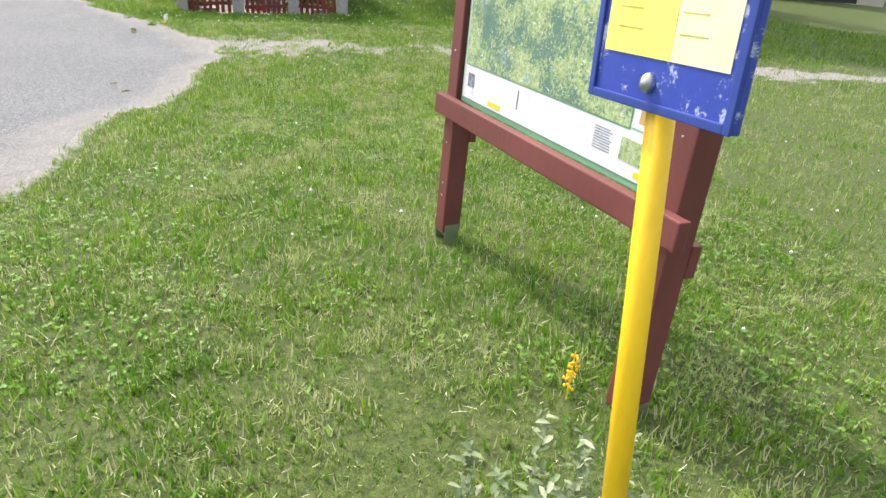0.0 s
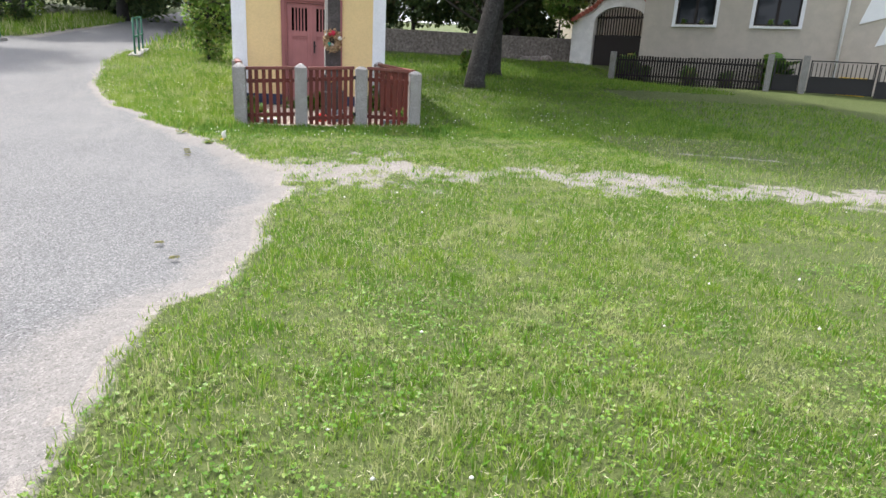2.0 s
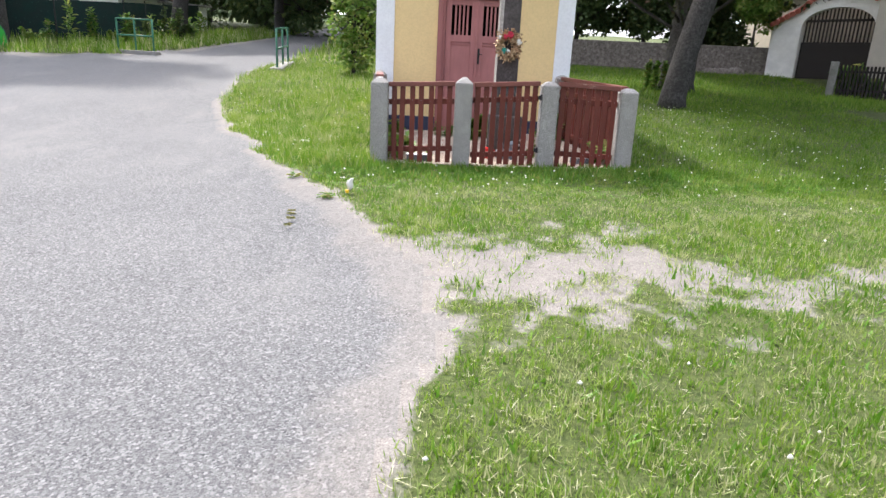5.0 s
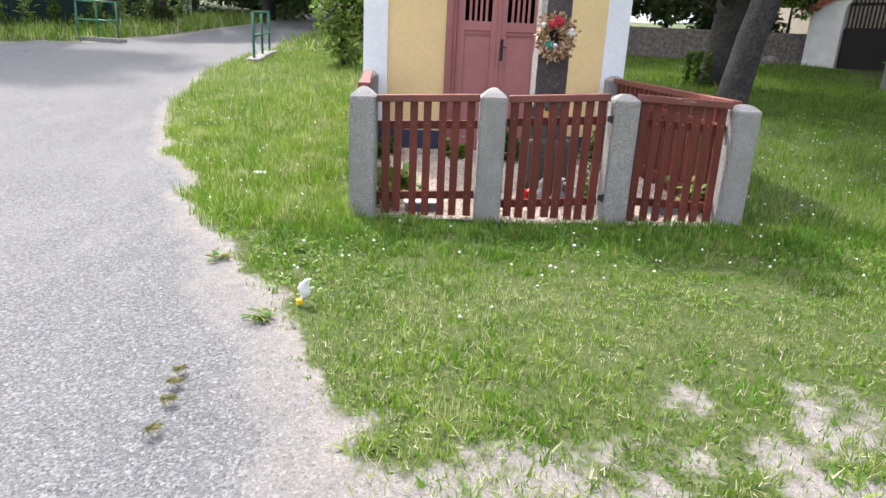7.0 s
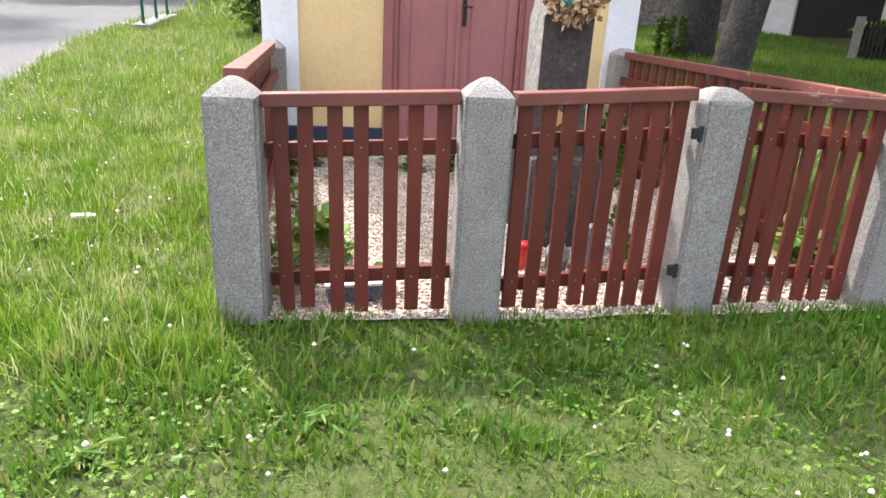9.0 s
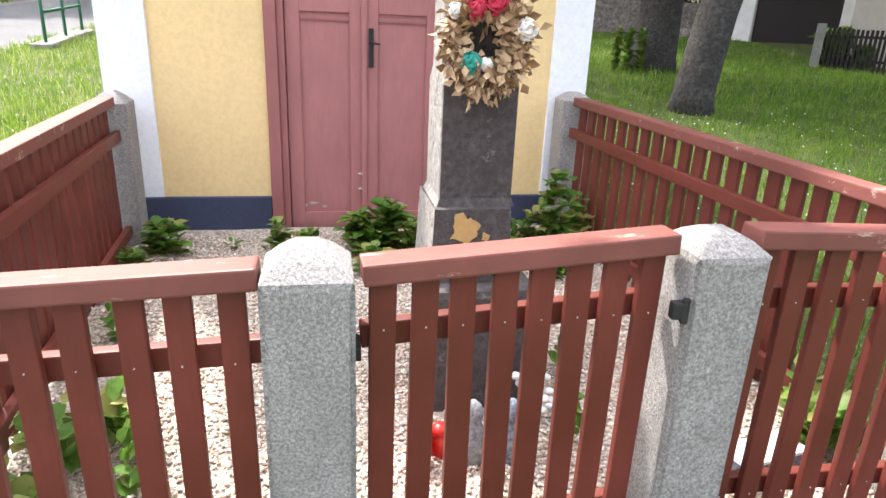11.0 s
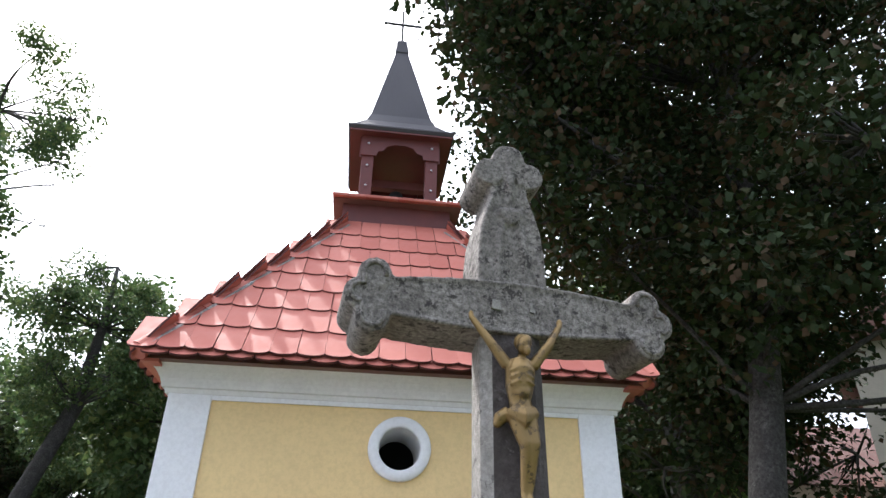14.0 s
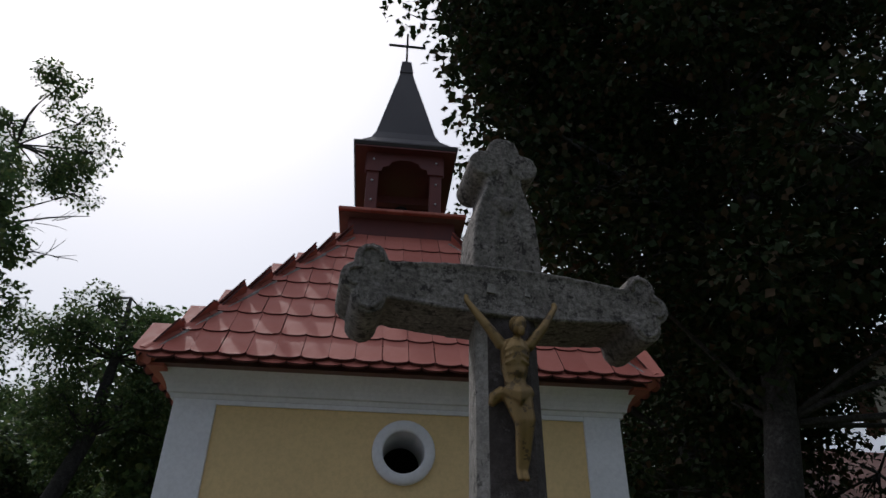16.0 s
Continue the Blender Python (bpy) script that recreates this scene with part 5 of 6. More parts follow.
# ---- weeds: rosettes of real leaves ----
def weed(name, x, y, n, length, wide, up, mat, label, z=None, cat="plant", tall=0.0):
    """A clump of broad pointed leaves on thin stems."""
    z = gz(x, y) if z is None else z
    a = RNG.uniform(0, 2 * np.pi, n)
    e = RNG.uniform(0.2, 1.35, n) * up
    L = RNG.uniform(0.5, 1.2, n) * length
    d = np.stack([np.cos(a) * np.cos(e), np.sin(a) * np.cos(e), np.sin(e)], -1)
    side = np.stack([-np.sin(a), np.cos(a), np.zeros(n)], -1) * (L * wide)[:, None]
    rise = RNG.uniform(0, 1, n)[:, None] ** 1.2 * (tall or length * 1.5 * up)
    base = np.array([x, y, z]) + np.stack([RNG.normal(0, 0.25, n), RNG.normal(0, 0.25, n), np.zeros(n)], -1) * length + np.array([0, 0, 1]) * rise
    L = L[:, None]
    drop = np.array([0, 0, -0.3]) * L
    v = np.stack([base, base + d * L * 0.35 + side * 0.85, base + d * L * 0.7 + side * 0.8 + drop * 0.3, base + d * L + drop, base + d * L * 0.7 - side * 0.8 + drop * 0.3, base + d * L * 0.35 - side * 0.85], 1)
    return tagged(new(name, blades_mesh(name, v, 6, [(0, 1, 2, 3), (0, 3, 4, 5)], mat)), label, cat, kind="stuff")


for x, y, n, L, up in ((0.22, 16.9, 110, 0.10, 0.22), (0.12, 16.6, 60, 0.09, 0.15), (1.02, 16.82, 100, 0.07, 0.16), (1.34, 16.84, 130, 0.10, 0.26), (1.5, 16.84, 150, 0.11, 0.34), (1.42, 16.8, 110, 0.1, 0.22), (1.38, 16.55, 90, 0.08, 0.16), (0.86, 16.92, 70, 0.07, 0.2), (1.62, 16.75, 90, 0.1, 0.25), (2.55, 16.88, 110, 0.10, 0.5), (2.62, 16.7, 80, 0.10, 0.4), (2.42, 16.95, 50, 0.09, 0.2), (2.3, 16.95, 40, 0.08, 0.15), (2.42, 16.4, 50, 0.09, 0.12), (0.6, 16.95, 14, 0.05, 0.08)):
    weed("leafy_weed", x, y, int(n * 1.2), L * 1.15, 0.32, 0.8, M_weed, "broad-leaved green weed at the foot of the wall", None, "plant", up * 0.95)
for x, y, n, L in ((0.48, 15.12, 30, 0.15), (0.31, 15.0, 34, 0.14), (0.24, 14.8, 30, 0.12), (2.79, 14.8, 40, 0.13), (2.86, 14.95, 36, 0.13), (0.36, 14.75, 18, 0.12), (0.55, 14.95, 22, 0.10), (0.3, 15.2, 16, 0.12), (0.25, 15.9, 16, 0.1), (2.0, 15.05, 22, 0.09), (2.1, 15.4, 20, 0.09), (2.75, 14.8, 20, 0.11), (2.8, 15.3, 16, 0.1), (0.75, 14.7, 12, 0.08)):
    weed("garden_plant", x, y, n, L, 0.3, 1.1, M_weed, "green leafy plant growing through the gravel")
b = None
for i in range(16):
    b = ball((1.88 + random.gauss(0, 0.05), 15.12 + random.gauss(0, 0.05), gz(1.88, 15.12) + 0.13 + random.gauss(0, 0.06)), (0.02, 0.02, 0.014), b, 8, 5)
single("white_flowers", b, M_white_petal, "bunch of white cloth flowers beside the cross", "flowers", kind="stuff", smooth=True)
for x, y, n, L in ((-0.12, 12.62, 50, 0.07), (-0.8, 14.25, 46, 0.09), (-0.95, 15.3, 30, 0.09), (-0.1, 13.6, 30, 0.08), (0.5, 13.75, 34, 0.08), (-0.55, 13.4, 22, 0.08)):
    weed("roadside_weed", x, y, n, L, 0.1, 0.35, M_weed, "low green weed at the road edge")
for x, y in ((-0.32, 12.14), (-0.28, 11.92), (-0.26, 11.74), (-0.02, 8.5), (0.13, 8.16), (-0.3, 12.05)):
    weed("grass_tuft", x, y, 90, 0.03, 0.06, 0.15, M_tuft, "small dry grass tuft growing in the gravel")

# crumpled litter by the road
b = ball((0.06, 12.80, gz(0.02, 12.86) + 0.085), (0.027, 0.022, 0.06), None, 10, 8, Matrix.Rotation(radians(20), 4, "Y"))
for v in b.verts:
    v.co += Vector((0.012 * math.sin(60 * v.co.z), 0.01 * math.cos(70 * v.co.x), 0.0))
t = thing("plastic_bottle", "crumpled white plastic bottle with yellow cap lying in grass", "bottle", (0.06, 12.80, gz(0.02, 12.86)))
part("bottle", b, M_white_petal, t, "", True)
part("cap", lathe([(0.016, 0), (0.017, 0.025), (0.004, 0.027)], (0.035, 12.78, gz(0.02, 12.86) + 0.012), 10), M_pole, t, "yellow cap")
single("paper_scrap", box(-0.06, 0.06, -0.02, 0.02, 0.0, 0.02, 0.008, None, pose(-0.87, 15.6, gz(-0.87, 15.6) + 0.04, 10, 5, 20)), M_white_petal, "crumpled white paper scrap in the grass", "litter")

# ---- information board ----
BA, BBB = Vector((2.06, 4.55, 0)), Vector((2.245, 3.21, 0))
BD = (BBB - BA).normalized()
BN = Vector((BD.y, -BD.x, 0))
if BN.x > 0:
    BN = -BN
board = thing("information_board", "red-brown wooden information board with a large hiking map", "board", (2.07, 3.87, 0.04))
for p in (BA, BBB):
    z = gz(p.x, p.y)
    m = Matrix((BD, BN, Vector((0, 0, 1)))).transposed().to_4x4()
    m.translation = p
    part("post", box(-0.045, 0.045, -0.045, 0.045, z + 0.06, 2.05, 0.006, None, m), M_brown_red, board)
    shoe = box(-0.052, -0.047, -0.035, 0.035, z - 0.06, z + 0.10, 0, None, m)
    box(0.047, 0.052, -0.035, 0.035, z - 0.06, z + 0.10, 0, shoe, m)
    box(-0.052, 0.052, -0.035, 0.035, z + 0.048, z + 0.056, 0, shoe, m)
    part("post_shoe", shoe, M_metal, board, "galvanised steel post shoe")
    for zz in (0.55, 0.30, 0.36, 0.95):
        part("screw", ball(p + BN * 0.046 + Vector((0, 0, zz)), 0.004, None, 6, 4), M_metal, board)
    part("brace_block", box(-0.05, 0.05, -0.075, -0.04, 0.56, 0.66, 0.005, None, m), M_brown_red, board)


def on_board(u0, u1, z0, z1, d0, d1, bevel=0.0, bm=None):
    m = Matrix((BD, BN, Vector((0, 0, 1)))).transposed().to_4x4()
    m.translation = BA
    return box(u0, u1, d0, d1, z0, z1, bevel, bm, m)


board.rotation_euler = (radians(1.5), radians(1.8), 0)
board.location.z -= 0.02
LB = (BBB - BA).length
part("lower_rail", on_board(-0.075, LB + 0.10, 0.655, 0.74, 0.046, 0.086, 0.006), M_brown_red, board, "faded red lower rail")
part("upper_rail", on_board(-0.11, LB + 0.10, 1.86, 1.95, 0.046, 0.086, 0.006), M_brown_red, board)
part("map_frame", on_board(0.05, LB - 0.05, 0.73, 1.86, 0.0, 0.022, 0.003), M_mapgreen, board, "green edge of the map panel")
panel = part("map_margin", on_board(0.068, LB - 0.068, 0.755, 1.845, 0.022, 0.026), M_mapwhite, board, "white printed margin")
part("map_border", on_board(0.079, LB - 0.214, 0.889, 1.806, 0.0255, 0.0266), M_mapgreen, board, "thin green line round the map")
part("map_print", on_board(0.085, LB - 0.22, 0.895, 1.80, 0.026, 0.0285), M_map, board, "printed green aerial map")
part("photo", on_board(LB - 0.24, LB - 0.10, 0.80, 0.865, 0.026, 0.028), M_map, board)
part("emblem", on_board(0.11, 0.165, 0.805, 0.86, 0.026, 0.0275), M_blue_grey, board, "small grey emblem")
for z in (0.895, 1.11, 1.30, 1.55):
    part("divider", on_board(LB - 0.212, LB - 0.075, z, z + 0.004, 0.026, 0.0272), M_mapgreen, board)
for i in range(30):
    z, u = (1.135 if i < 15 else 1.33) + (i % 15) * 0.0105, LB - 0.205
    part("text_bar", on_board(u, u + random.uniform(0.03, 0.056), z, z + 0.0035, 0.026, 0.0272), M_ink, board)
    part("text_bar", on_board(u + 0.065, u + 0.065 + random.uniform(0.03, 0.056), z, z + 0.0035, 0.026, 0.0272), M_ink, board)
for i in range(15):
    u, z = LB - 0.20 + (i % 3) * 0.043, 0.965 + (i // 3) * 0.027
    part("symbol", on_board(u, u + random.choice((0.006, 0.009, 0.012)), z, z + random.choice((0.004, 0.008)), 0.026, 0.0272), M_ink, board)
part("legend_patch", on_board(LB - 0.185, LB - 0.115, 0.915, 0.955, 0.026, 0.0272), M_ochre, board, "small ochre overview map")
part("header_bar", on_board(LB - 0.212, LB - 0.075, 1.50, 1.525, 0.026, 0.0272), M_mapgreen, board)
for u0, u1, z in ((0.30, 0.40, 0.765), (LB - 0.165, LB - 0.075, 0.765)):
    part("yellow_strip", on_board(u0, u1, z, z + 0.018, 0.026, 0.0272), M_pole, board, "small yellow printed strip")
part("drawn_tower", on_board(0.515, 0.521, 0.80, 0.87, 0.026, 0.0272), M_ink, board, "small printed drawing")
for i in range(9):
    part("text_bar", on_board(LB - 0.37, LB - 0.29 + random.uniform(-0.01, 0.01), 0.80 + i * 0.008, 0.8025 + i * 0.008, 0.026, 0.0272), M_blue_grey, board)

# ---- timetable post ----
PX, PY = 1.712, 2.45
stop = thing("timetable_post", "yellow metal post with a worn blue timetable plate", "sign", (PX, PY, 0.03))
part("post", tube([(PX + 0.01, PY, -0.05), (PX + 0.045, PY + 0.235, 1.55)], [0.0205, 0.0205], 20), M_pole, stop, "yellow painted steel post", True)
sm = pose(1.724, 2.597, 1.095, 0, 0, -82.5) @ Matrix.Scale(0.575, 4)
plate = part("plate", box(-0.242, 0.242, -0.015, 0.010, 0, 0.66, 0.006, None, sm), M_sign_blue, stop, "scratched blue plate")
for bx in ((-0.242, -0.222, 0, 0.66), (0.222, 0.242, 0, 0.66), (-0.222, 0.222, 0, 0.022), (-0.222, 0.222, 0.64, 0.66)):
    part("plate_rim", box(bx[0], bx[1], -0.024, -0.015, bx[2], bx[3], 0.003, None, sm), M_sign_edge, plate)
part("timetable", box(-0.205, 0.03, -0.0175, -0.015, 0.12, 0.62, 0, None, sm), M_paper, plate, "yellow printed timetable")
part("timetable", box(0.032, 0.205, -0.0175, -0.015, 0.12, 0.62, 0, None, sm), M_paper_pale, plate, "pale yellow printed timetable")
for i in range(9):
    part("text_bar", box(-0.165, -0.165 + random.uniform(0.06, 0.12), -0.019, -0.0175, 0.18 + i * 0.045, 0.1825 + i * 0.045, 0, None, sm), M_faint_ink, plate)
    part("text_bar", box(0.045, 0.045 + random.uniform(0.04, 0.09), -0.019, -0.0175, 0.18 + i * 0.045, 0.1825 + i * 0.045, 0, None, sm), M_faint_ink, plate)
part("bolt", ball(sm @ Vector((-0.02, -0.02, 0.065)), (0.014, 0.01, 0.014), None, 12, 8), M_metal, plate, "zinc dome bolt", True)
for x, y, up in ((1.80, 2.55, 0.34), (1.86, 2.60, 0.32), (1.65, 2.60, 0.42), (1.75, 2.66, 0.45), (1.85, 2.68, 0.42), (1.58, 2.64, 0.43), (1.69, 2.72, 0.47), (1.54, 2.70, 0.42)):
    weed("grey_weed", x, y, 170, 0.034, 0.2, 1.0, M_grey_leaf, "grey-green flowering weed round the yellow post", None, "plant", up)
b = None
for i in range(34):
    f = random.random()
    b = ball((2.09 + 0.02 * f + random.gauss(0, 0.01), 3.30 + 0.02 * f + random.gauss(0, 0.007), gz(2.04, 3.27) + 0.03 + 0.13 * f), (0.005, 0.005, 0.006), b, 6, 4)
b = tube([(2.09, 3.30, gz(2.04, 3.27) - 0.01), (2.11, 3.32, gz(2.04, 3.27) + 0.16)], [0.003, 0.002], 5, b)
single("yellow_flower", b, M_pole, "slender yellow wildflower spike in the grass", "flower")
# ---- trees ----
def limb(p, q, r0, r1, sag, bm, seg=7, k=5):
    p, q = Vector(p), Vector(q)
    side = Vector((random.uniform(-1, 1), random.uniform(-1, 1), random.uniform(-0.3, 0.6))) * (q - p).length * sag
    pts = [p.lerp(q, i / k) + side * math.sin(math.pi * i / k) for i in range(k + 1)]
    return tube(pts, [r0 + (r1 - r0) * i / k for i in range(k + 1)], seg, bm)


def tree(base, trunk, radii, blobs, leaves, size, mat, label, droop=0.35, bare=(), bark=None):
    """Tapered trunk with limbs to each clump; leaves lie in the clumps with gaps between."""
    x, y = base
    z = gz(x, y)
    t = thing("tree", label, "tree", (x, y, z))
    pts = [(x, y, z - 0.2)] + [(x + dx, y + dy, z + dz) for dx, dy, dz in trunk]
    b = tube(pts, [radii[0] * 1.25] + list(radii), 14)
    for v in b.verts:
        v.co += Vector((noise.noise(v.co * 1.7), noise.noise(v.co * 1.7 + Vector((9, 0, 0))), 0)) * radii[0] * 0.16
    tops = [Vector(p) for p in pts[2:]]
    cs, ns = [], []
    for (cx, cy, cz, r) in blobs:
        c = Vector((x + cx, y + cy, z + cz))
        root = min(tops, key=lambda p: (p - c).length + max(0, p.z - c.z) * 2)
        limb(root, c, min(radii[-1] * 0.9, 0.02 + r * 0.028), 0.02, 0.12, b)
        subs = max(5, int(5 + r * 4))
        for _ in range(subs):
            d = Vector((random.gauss(0, 1), random.gauss(0, 1), random.gauss(0, 0.8))).normalized()
            s = c + d * r * random.uniform(0.55, 0.95)
            limb(c, s, 0.02 + r * 0.008, 0.006, 0.15, b, 5, 3)
            cs.append(s)
            ns.append(r)
    for p, q, r in bare:
        q = Vector((x + q[0], y + q[1], z + q[2]))
        p = Vector((x + p[0], y + p[1], z + p[2]))
        limb(p, q, r, 0.015, 0.1, b)
        for k in range(9):
            f = random.uniform(0.3, 1.0)
            s = p.lerp(q, f)
            limb(s, s + Vector((random.uniform(0.2, 1.4), random.uniform(-0.6, 0.6), random.uniform(-0.5, 0.8))), 0.02, 0.005, 0.2, b, 5, 3)
    part("trunk", b, bark or M_bark, t, "grey-brown bark", True)
    c, r = np.array([tuple(v) for v in cs]), np.array(ns)
    n = leaves
    w = r ** 2
    pick = RNG.choice(len(c), n, p=w / w.sum())
    d = RNG.normal(0, 1, (n, 3))
    d /= np.linalg.norm(d, axis=1)[:, None]
    rad = r[pick] * 0.46 * RNG.uniform(0.25, 1.0, n) ** 0.5
    p = c[pick] + d * rad[:, None] * np.array([1.15, 1.15, 0.72])
    out = d + RNG.normal(0, 0.7, (n, 3)) + np.array([0, 0, -droop])
    out /= np.linalg.norm(out, axis=1)[:, None]
    side = np.cross(out, np.array([0, 0, 1]) + RNG.normal(0, 0.45, (n, 3)))
    side /= np.linalg.norm(side, axis=1)[:, None] + 1e-6
    L = size * RNG.uniform(0.6, 1.25, n)[:, None]
    nrm = np.cross(side, out)
    v = np.stack([p, p + out * L * 0.45 + side * L * 0.42 + nrm * L * 0.08, p + out * L - nrm * L * 0.1, p + out * L * 0.45 - side * L * 0.42 + nrm * L * 0.08], 1)
    ob = adopt(new("crown", blades_mesh("crown", v, 4, [(0, 1, 2), (0, 2, 3)], mat)), t)
    tagged(ob, kind="stuff")
    return t


def blob_cloud(n, cx, cy, cz, rx, ry, rz, r0, r1, seed):
    g = random.Random(seed)
    out = []
    while len(out) < n:
        a, e = g.uniform(0, 2 * math.pi), g.uniform(-1, 1)
        k = g.uniform(0.45, 1.0)
        q = math.sqrt(1 - e * e)
        out.append((cx + rx * k * q * math.cos(a), cy + ry * k * q * math.sin(a), cz + rz * k * e, g.uniform(r0, r1)))
    return out


A = (5.85, 20.95)
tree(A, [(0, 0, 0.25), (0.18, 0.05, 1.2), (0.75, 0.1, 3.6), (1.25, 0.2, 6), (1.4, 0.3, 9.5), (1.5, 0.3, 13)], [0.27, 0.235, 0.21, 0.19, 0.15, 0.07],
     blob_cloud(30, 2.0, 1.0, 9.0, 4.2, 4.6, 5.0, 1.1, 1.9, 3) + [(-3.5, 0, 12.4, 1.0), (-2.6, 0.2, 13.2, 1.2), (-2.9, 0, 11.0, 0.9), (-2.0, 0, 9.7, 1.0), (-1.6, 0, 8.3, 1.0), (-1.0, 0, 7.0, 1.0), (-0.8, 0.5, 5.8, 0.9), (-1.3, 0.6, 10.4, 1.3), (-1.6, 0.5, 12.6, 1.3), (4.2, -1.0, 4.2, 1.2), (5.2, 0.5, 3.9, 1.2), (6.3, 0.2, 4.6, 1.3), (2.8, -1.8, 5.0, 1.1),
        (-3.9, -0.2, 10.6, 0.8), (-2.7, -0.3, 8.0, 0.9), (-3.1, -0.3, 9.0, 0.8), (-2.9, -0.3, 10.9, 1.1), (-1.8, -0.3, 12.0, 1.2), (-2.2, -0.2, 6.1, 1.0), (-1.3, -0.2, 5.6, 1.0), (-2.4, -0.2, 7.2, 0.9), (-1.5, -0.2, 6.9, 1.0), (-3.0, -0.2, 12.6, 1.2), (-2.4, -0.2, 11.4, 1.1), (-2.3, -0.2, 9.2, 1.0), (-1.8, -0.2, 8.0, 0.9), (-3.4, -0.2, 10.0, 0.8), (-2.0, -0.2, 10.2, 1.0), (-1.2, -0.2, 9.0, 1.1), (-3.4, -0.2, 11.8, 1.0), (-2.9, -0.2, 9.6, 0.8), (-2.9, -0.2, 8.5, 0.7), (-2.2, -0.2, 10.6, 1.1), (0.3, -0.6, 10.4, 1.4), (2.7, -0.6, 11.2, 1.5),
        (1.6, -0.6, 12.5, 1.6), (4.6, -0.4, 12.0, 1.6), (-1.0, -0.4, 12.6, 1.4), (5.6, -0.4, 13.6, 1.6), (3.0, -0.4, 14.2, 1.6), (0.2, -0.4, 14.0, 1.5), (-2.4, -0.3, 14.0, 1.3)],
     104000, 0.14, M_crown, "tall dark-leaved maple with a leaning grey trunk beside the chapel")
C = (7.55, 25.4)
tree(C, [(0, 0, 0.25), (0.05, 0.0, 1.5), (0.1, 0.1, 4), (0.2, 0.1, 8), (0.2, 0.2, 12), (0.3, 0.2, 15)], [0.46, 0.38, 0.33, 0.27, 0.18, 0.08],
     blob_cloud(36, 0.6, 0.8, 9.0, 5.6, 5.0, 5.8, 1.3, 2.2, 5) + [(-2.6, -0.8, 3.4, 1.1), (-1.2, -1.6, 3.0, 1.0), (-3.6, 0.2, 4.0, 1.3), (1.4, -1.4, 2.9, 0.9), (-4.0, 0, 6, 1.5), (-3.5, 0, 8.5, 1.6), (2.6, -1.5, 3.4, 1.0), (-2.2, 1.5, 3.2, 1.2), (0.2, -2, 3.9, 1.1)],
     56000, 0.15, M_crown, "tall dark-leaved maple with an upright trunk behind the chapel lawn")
tree((12.5, 37), [(0, 0, 0.3), (0, 0, 2), (0.2, 0, 6), (0.2, 0, 10)], [0.35, 0.3, 0.22, 0.1], blob_cloud(22, 0, 0, 8, 5, 4, 5, 1.6, 2.6, 8), 26000, 0.3, M_far, "broad dark green tree behind the boundary wall")
tree((3.5, 40), [(0, 0, 0.3), (0, 0, 2), (0.2, 0, 6), (0.2, 0, 10)], [0.35, 0.3, 0.22, 0.1], blob_cloud(26, 0, 0, 7, 6, 4, 5.5, 1.8, 2.8, 9), 30000, 0.32, M_far, "broad dark green tree behind the boundary wall")
tree((14.2, 35.2), [(0, 0, 0.3), (0, 0, 1.2), (0, 0, 2.2)], [0.07, 0.06, 0.03], blob_cloud(9, 0, -0.3, 2.9, 0.9, 0.7, 0.9, 0.4, 0.7, 4), 6000, 0.14, M_light, "bright green shrub leaning over the wall by the gate")
for x, y, s in ((12.2, 37.4, 43), (14.0, 38.4, 44), (4.5, 37.6, 40), (7.2, 37.4, 41), (10.2, 37.2, 42)):
    tree((x, y), [(0, 0, 0.3), (0, 0, 1.2), (0, 0, 2.4)], [0.12, 0.1, 0.05], blob_cloud(20, 0, 0, 3.4, 1.9, 1.2, 2.8, 0.7, 1.2, s), 12000, 0.2, M_far, "green shrub growing behind the boundary wall")
# left of the road
tree((-14.9, 31.2), [(0, 0, 0.3), (0.05, 0, 2.5), (0.2, 0.1, 6), (0.3, 0.1, 10), (0.3, 0, 13)], [0.55, 0.48, 0.38, 0.24, 0.1],
     blob_cloud(26, 0.2, -0.6, 9.6, 4.4, 4.6, 3.8, 0.9, 1.6, 51), 30000, 0.2, M_far, "big spreading tree standing over the road bend")
for x, y, r, h, s in ((-2.3, 41.5, 1.7, 2.6, 52), (-1.0, 38.6, 1.6, 2.4, 53), (-3.4, 48, 1.9, 3.4, 54), (0.8, 43, 2.2, 3.2, 55), (-4.4, 60, 2.4, 4.4, 56), (-17, 60, 3.0, 4.0, 57), (-20.5, 61, 3.0, 3.8, 58), (-13.8, 65, 3.0, 4.0, 59), (-24, 60, 3.0, 3.8, 60), (-27.5, 58, 3.0, 3.6, 61), (-11.5, 74, 3.0, 4.2, 62)):
    tree((x, y), [(0, 0, 0.3), (0, 0, 1.2), (0, 0, 2.4)], [0.12, 0.1, 0.05], blob_cloud(18, 0, 0, h * 0.95, r, 1.2, h, 0.7, 1.2, s), 12000, 0.2, M_far if s % 2 else M_crown, "dense dark undergrowth tree beside the village road")
tree((-12.2, 41.5), [(0, 0, 0.3), (0.3, 0, 2.5), (1.4, 0.2, 6.5), (1.6, 0.2, 10), (1.6, 0, 13)], [0.42, 0.36, 0.3, 0.2, 0.09],
     blob_cloud(34, 1.2, 0.5, 9.6, 4.2, 4.0, 4.8, 0.7, 1.3, 12), 24000, 0.17, M_far, "tall leafy ash tree with a leaning trunk across the road")
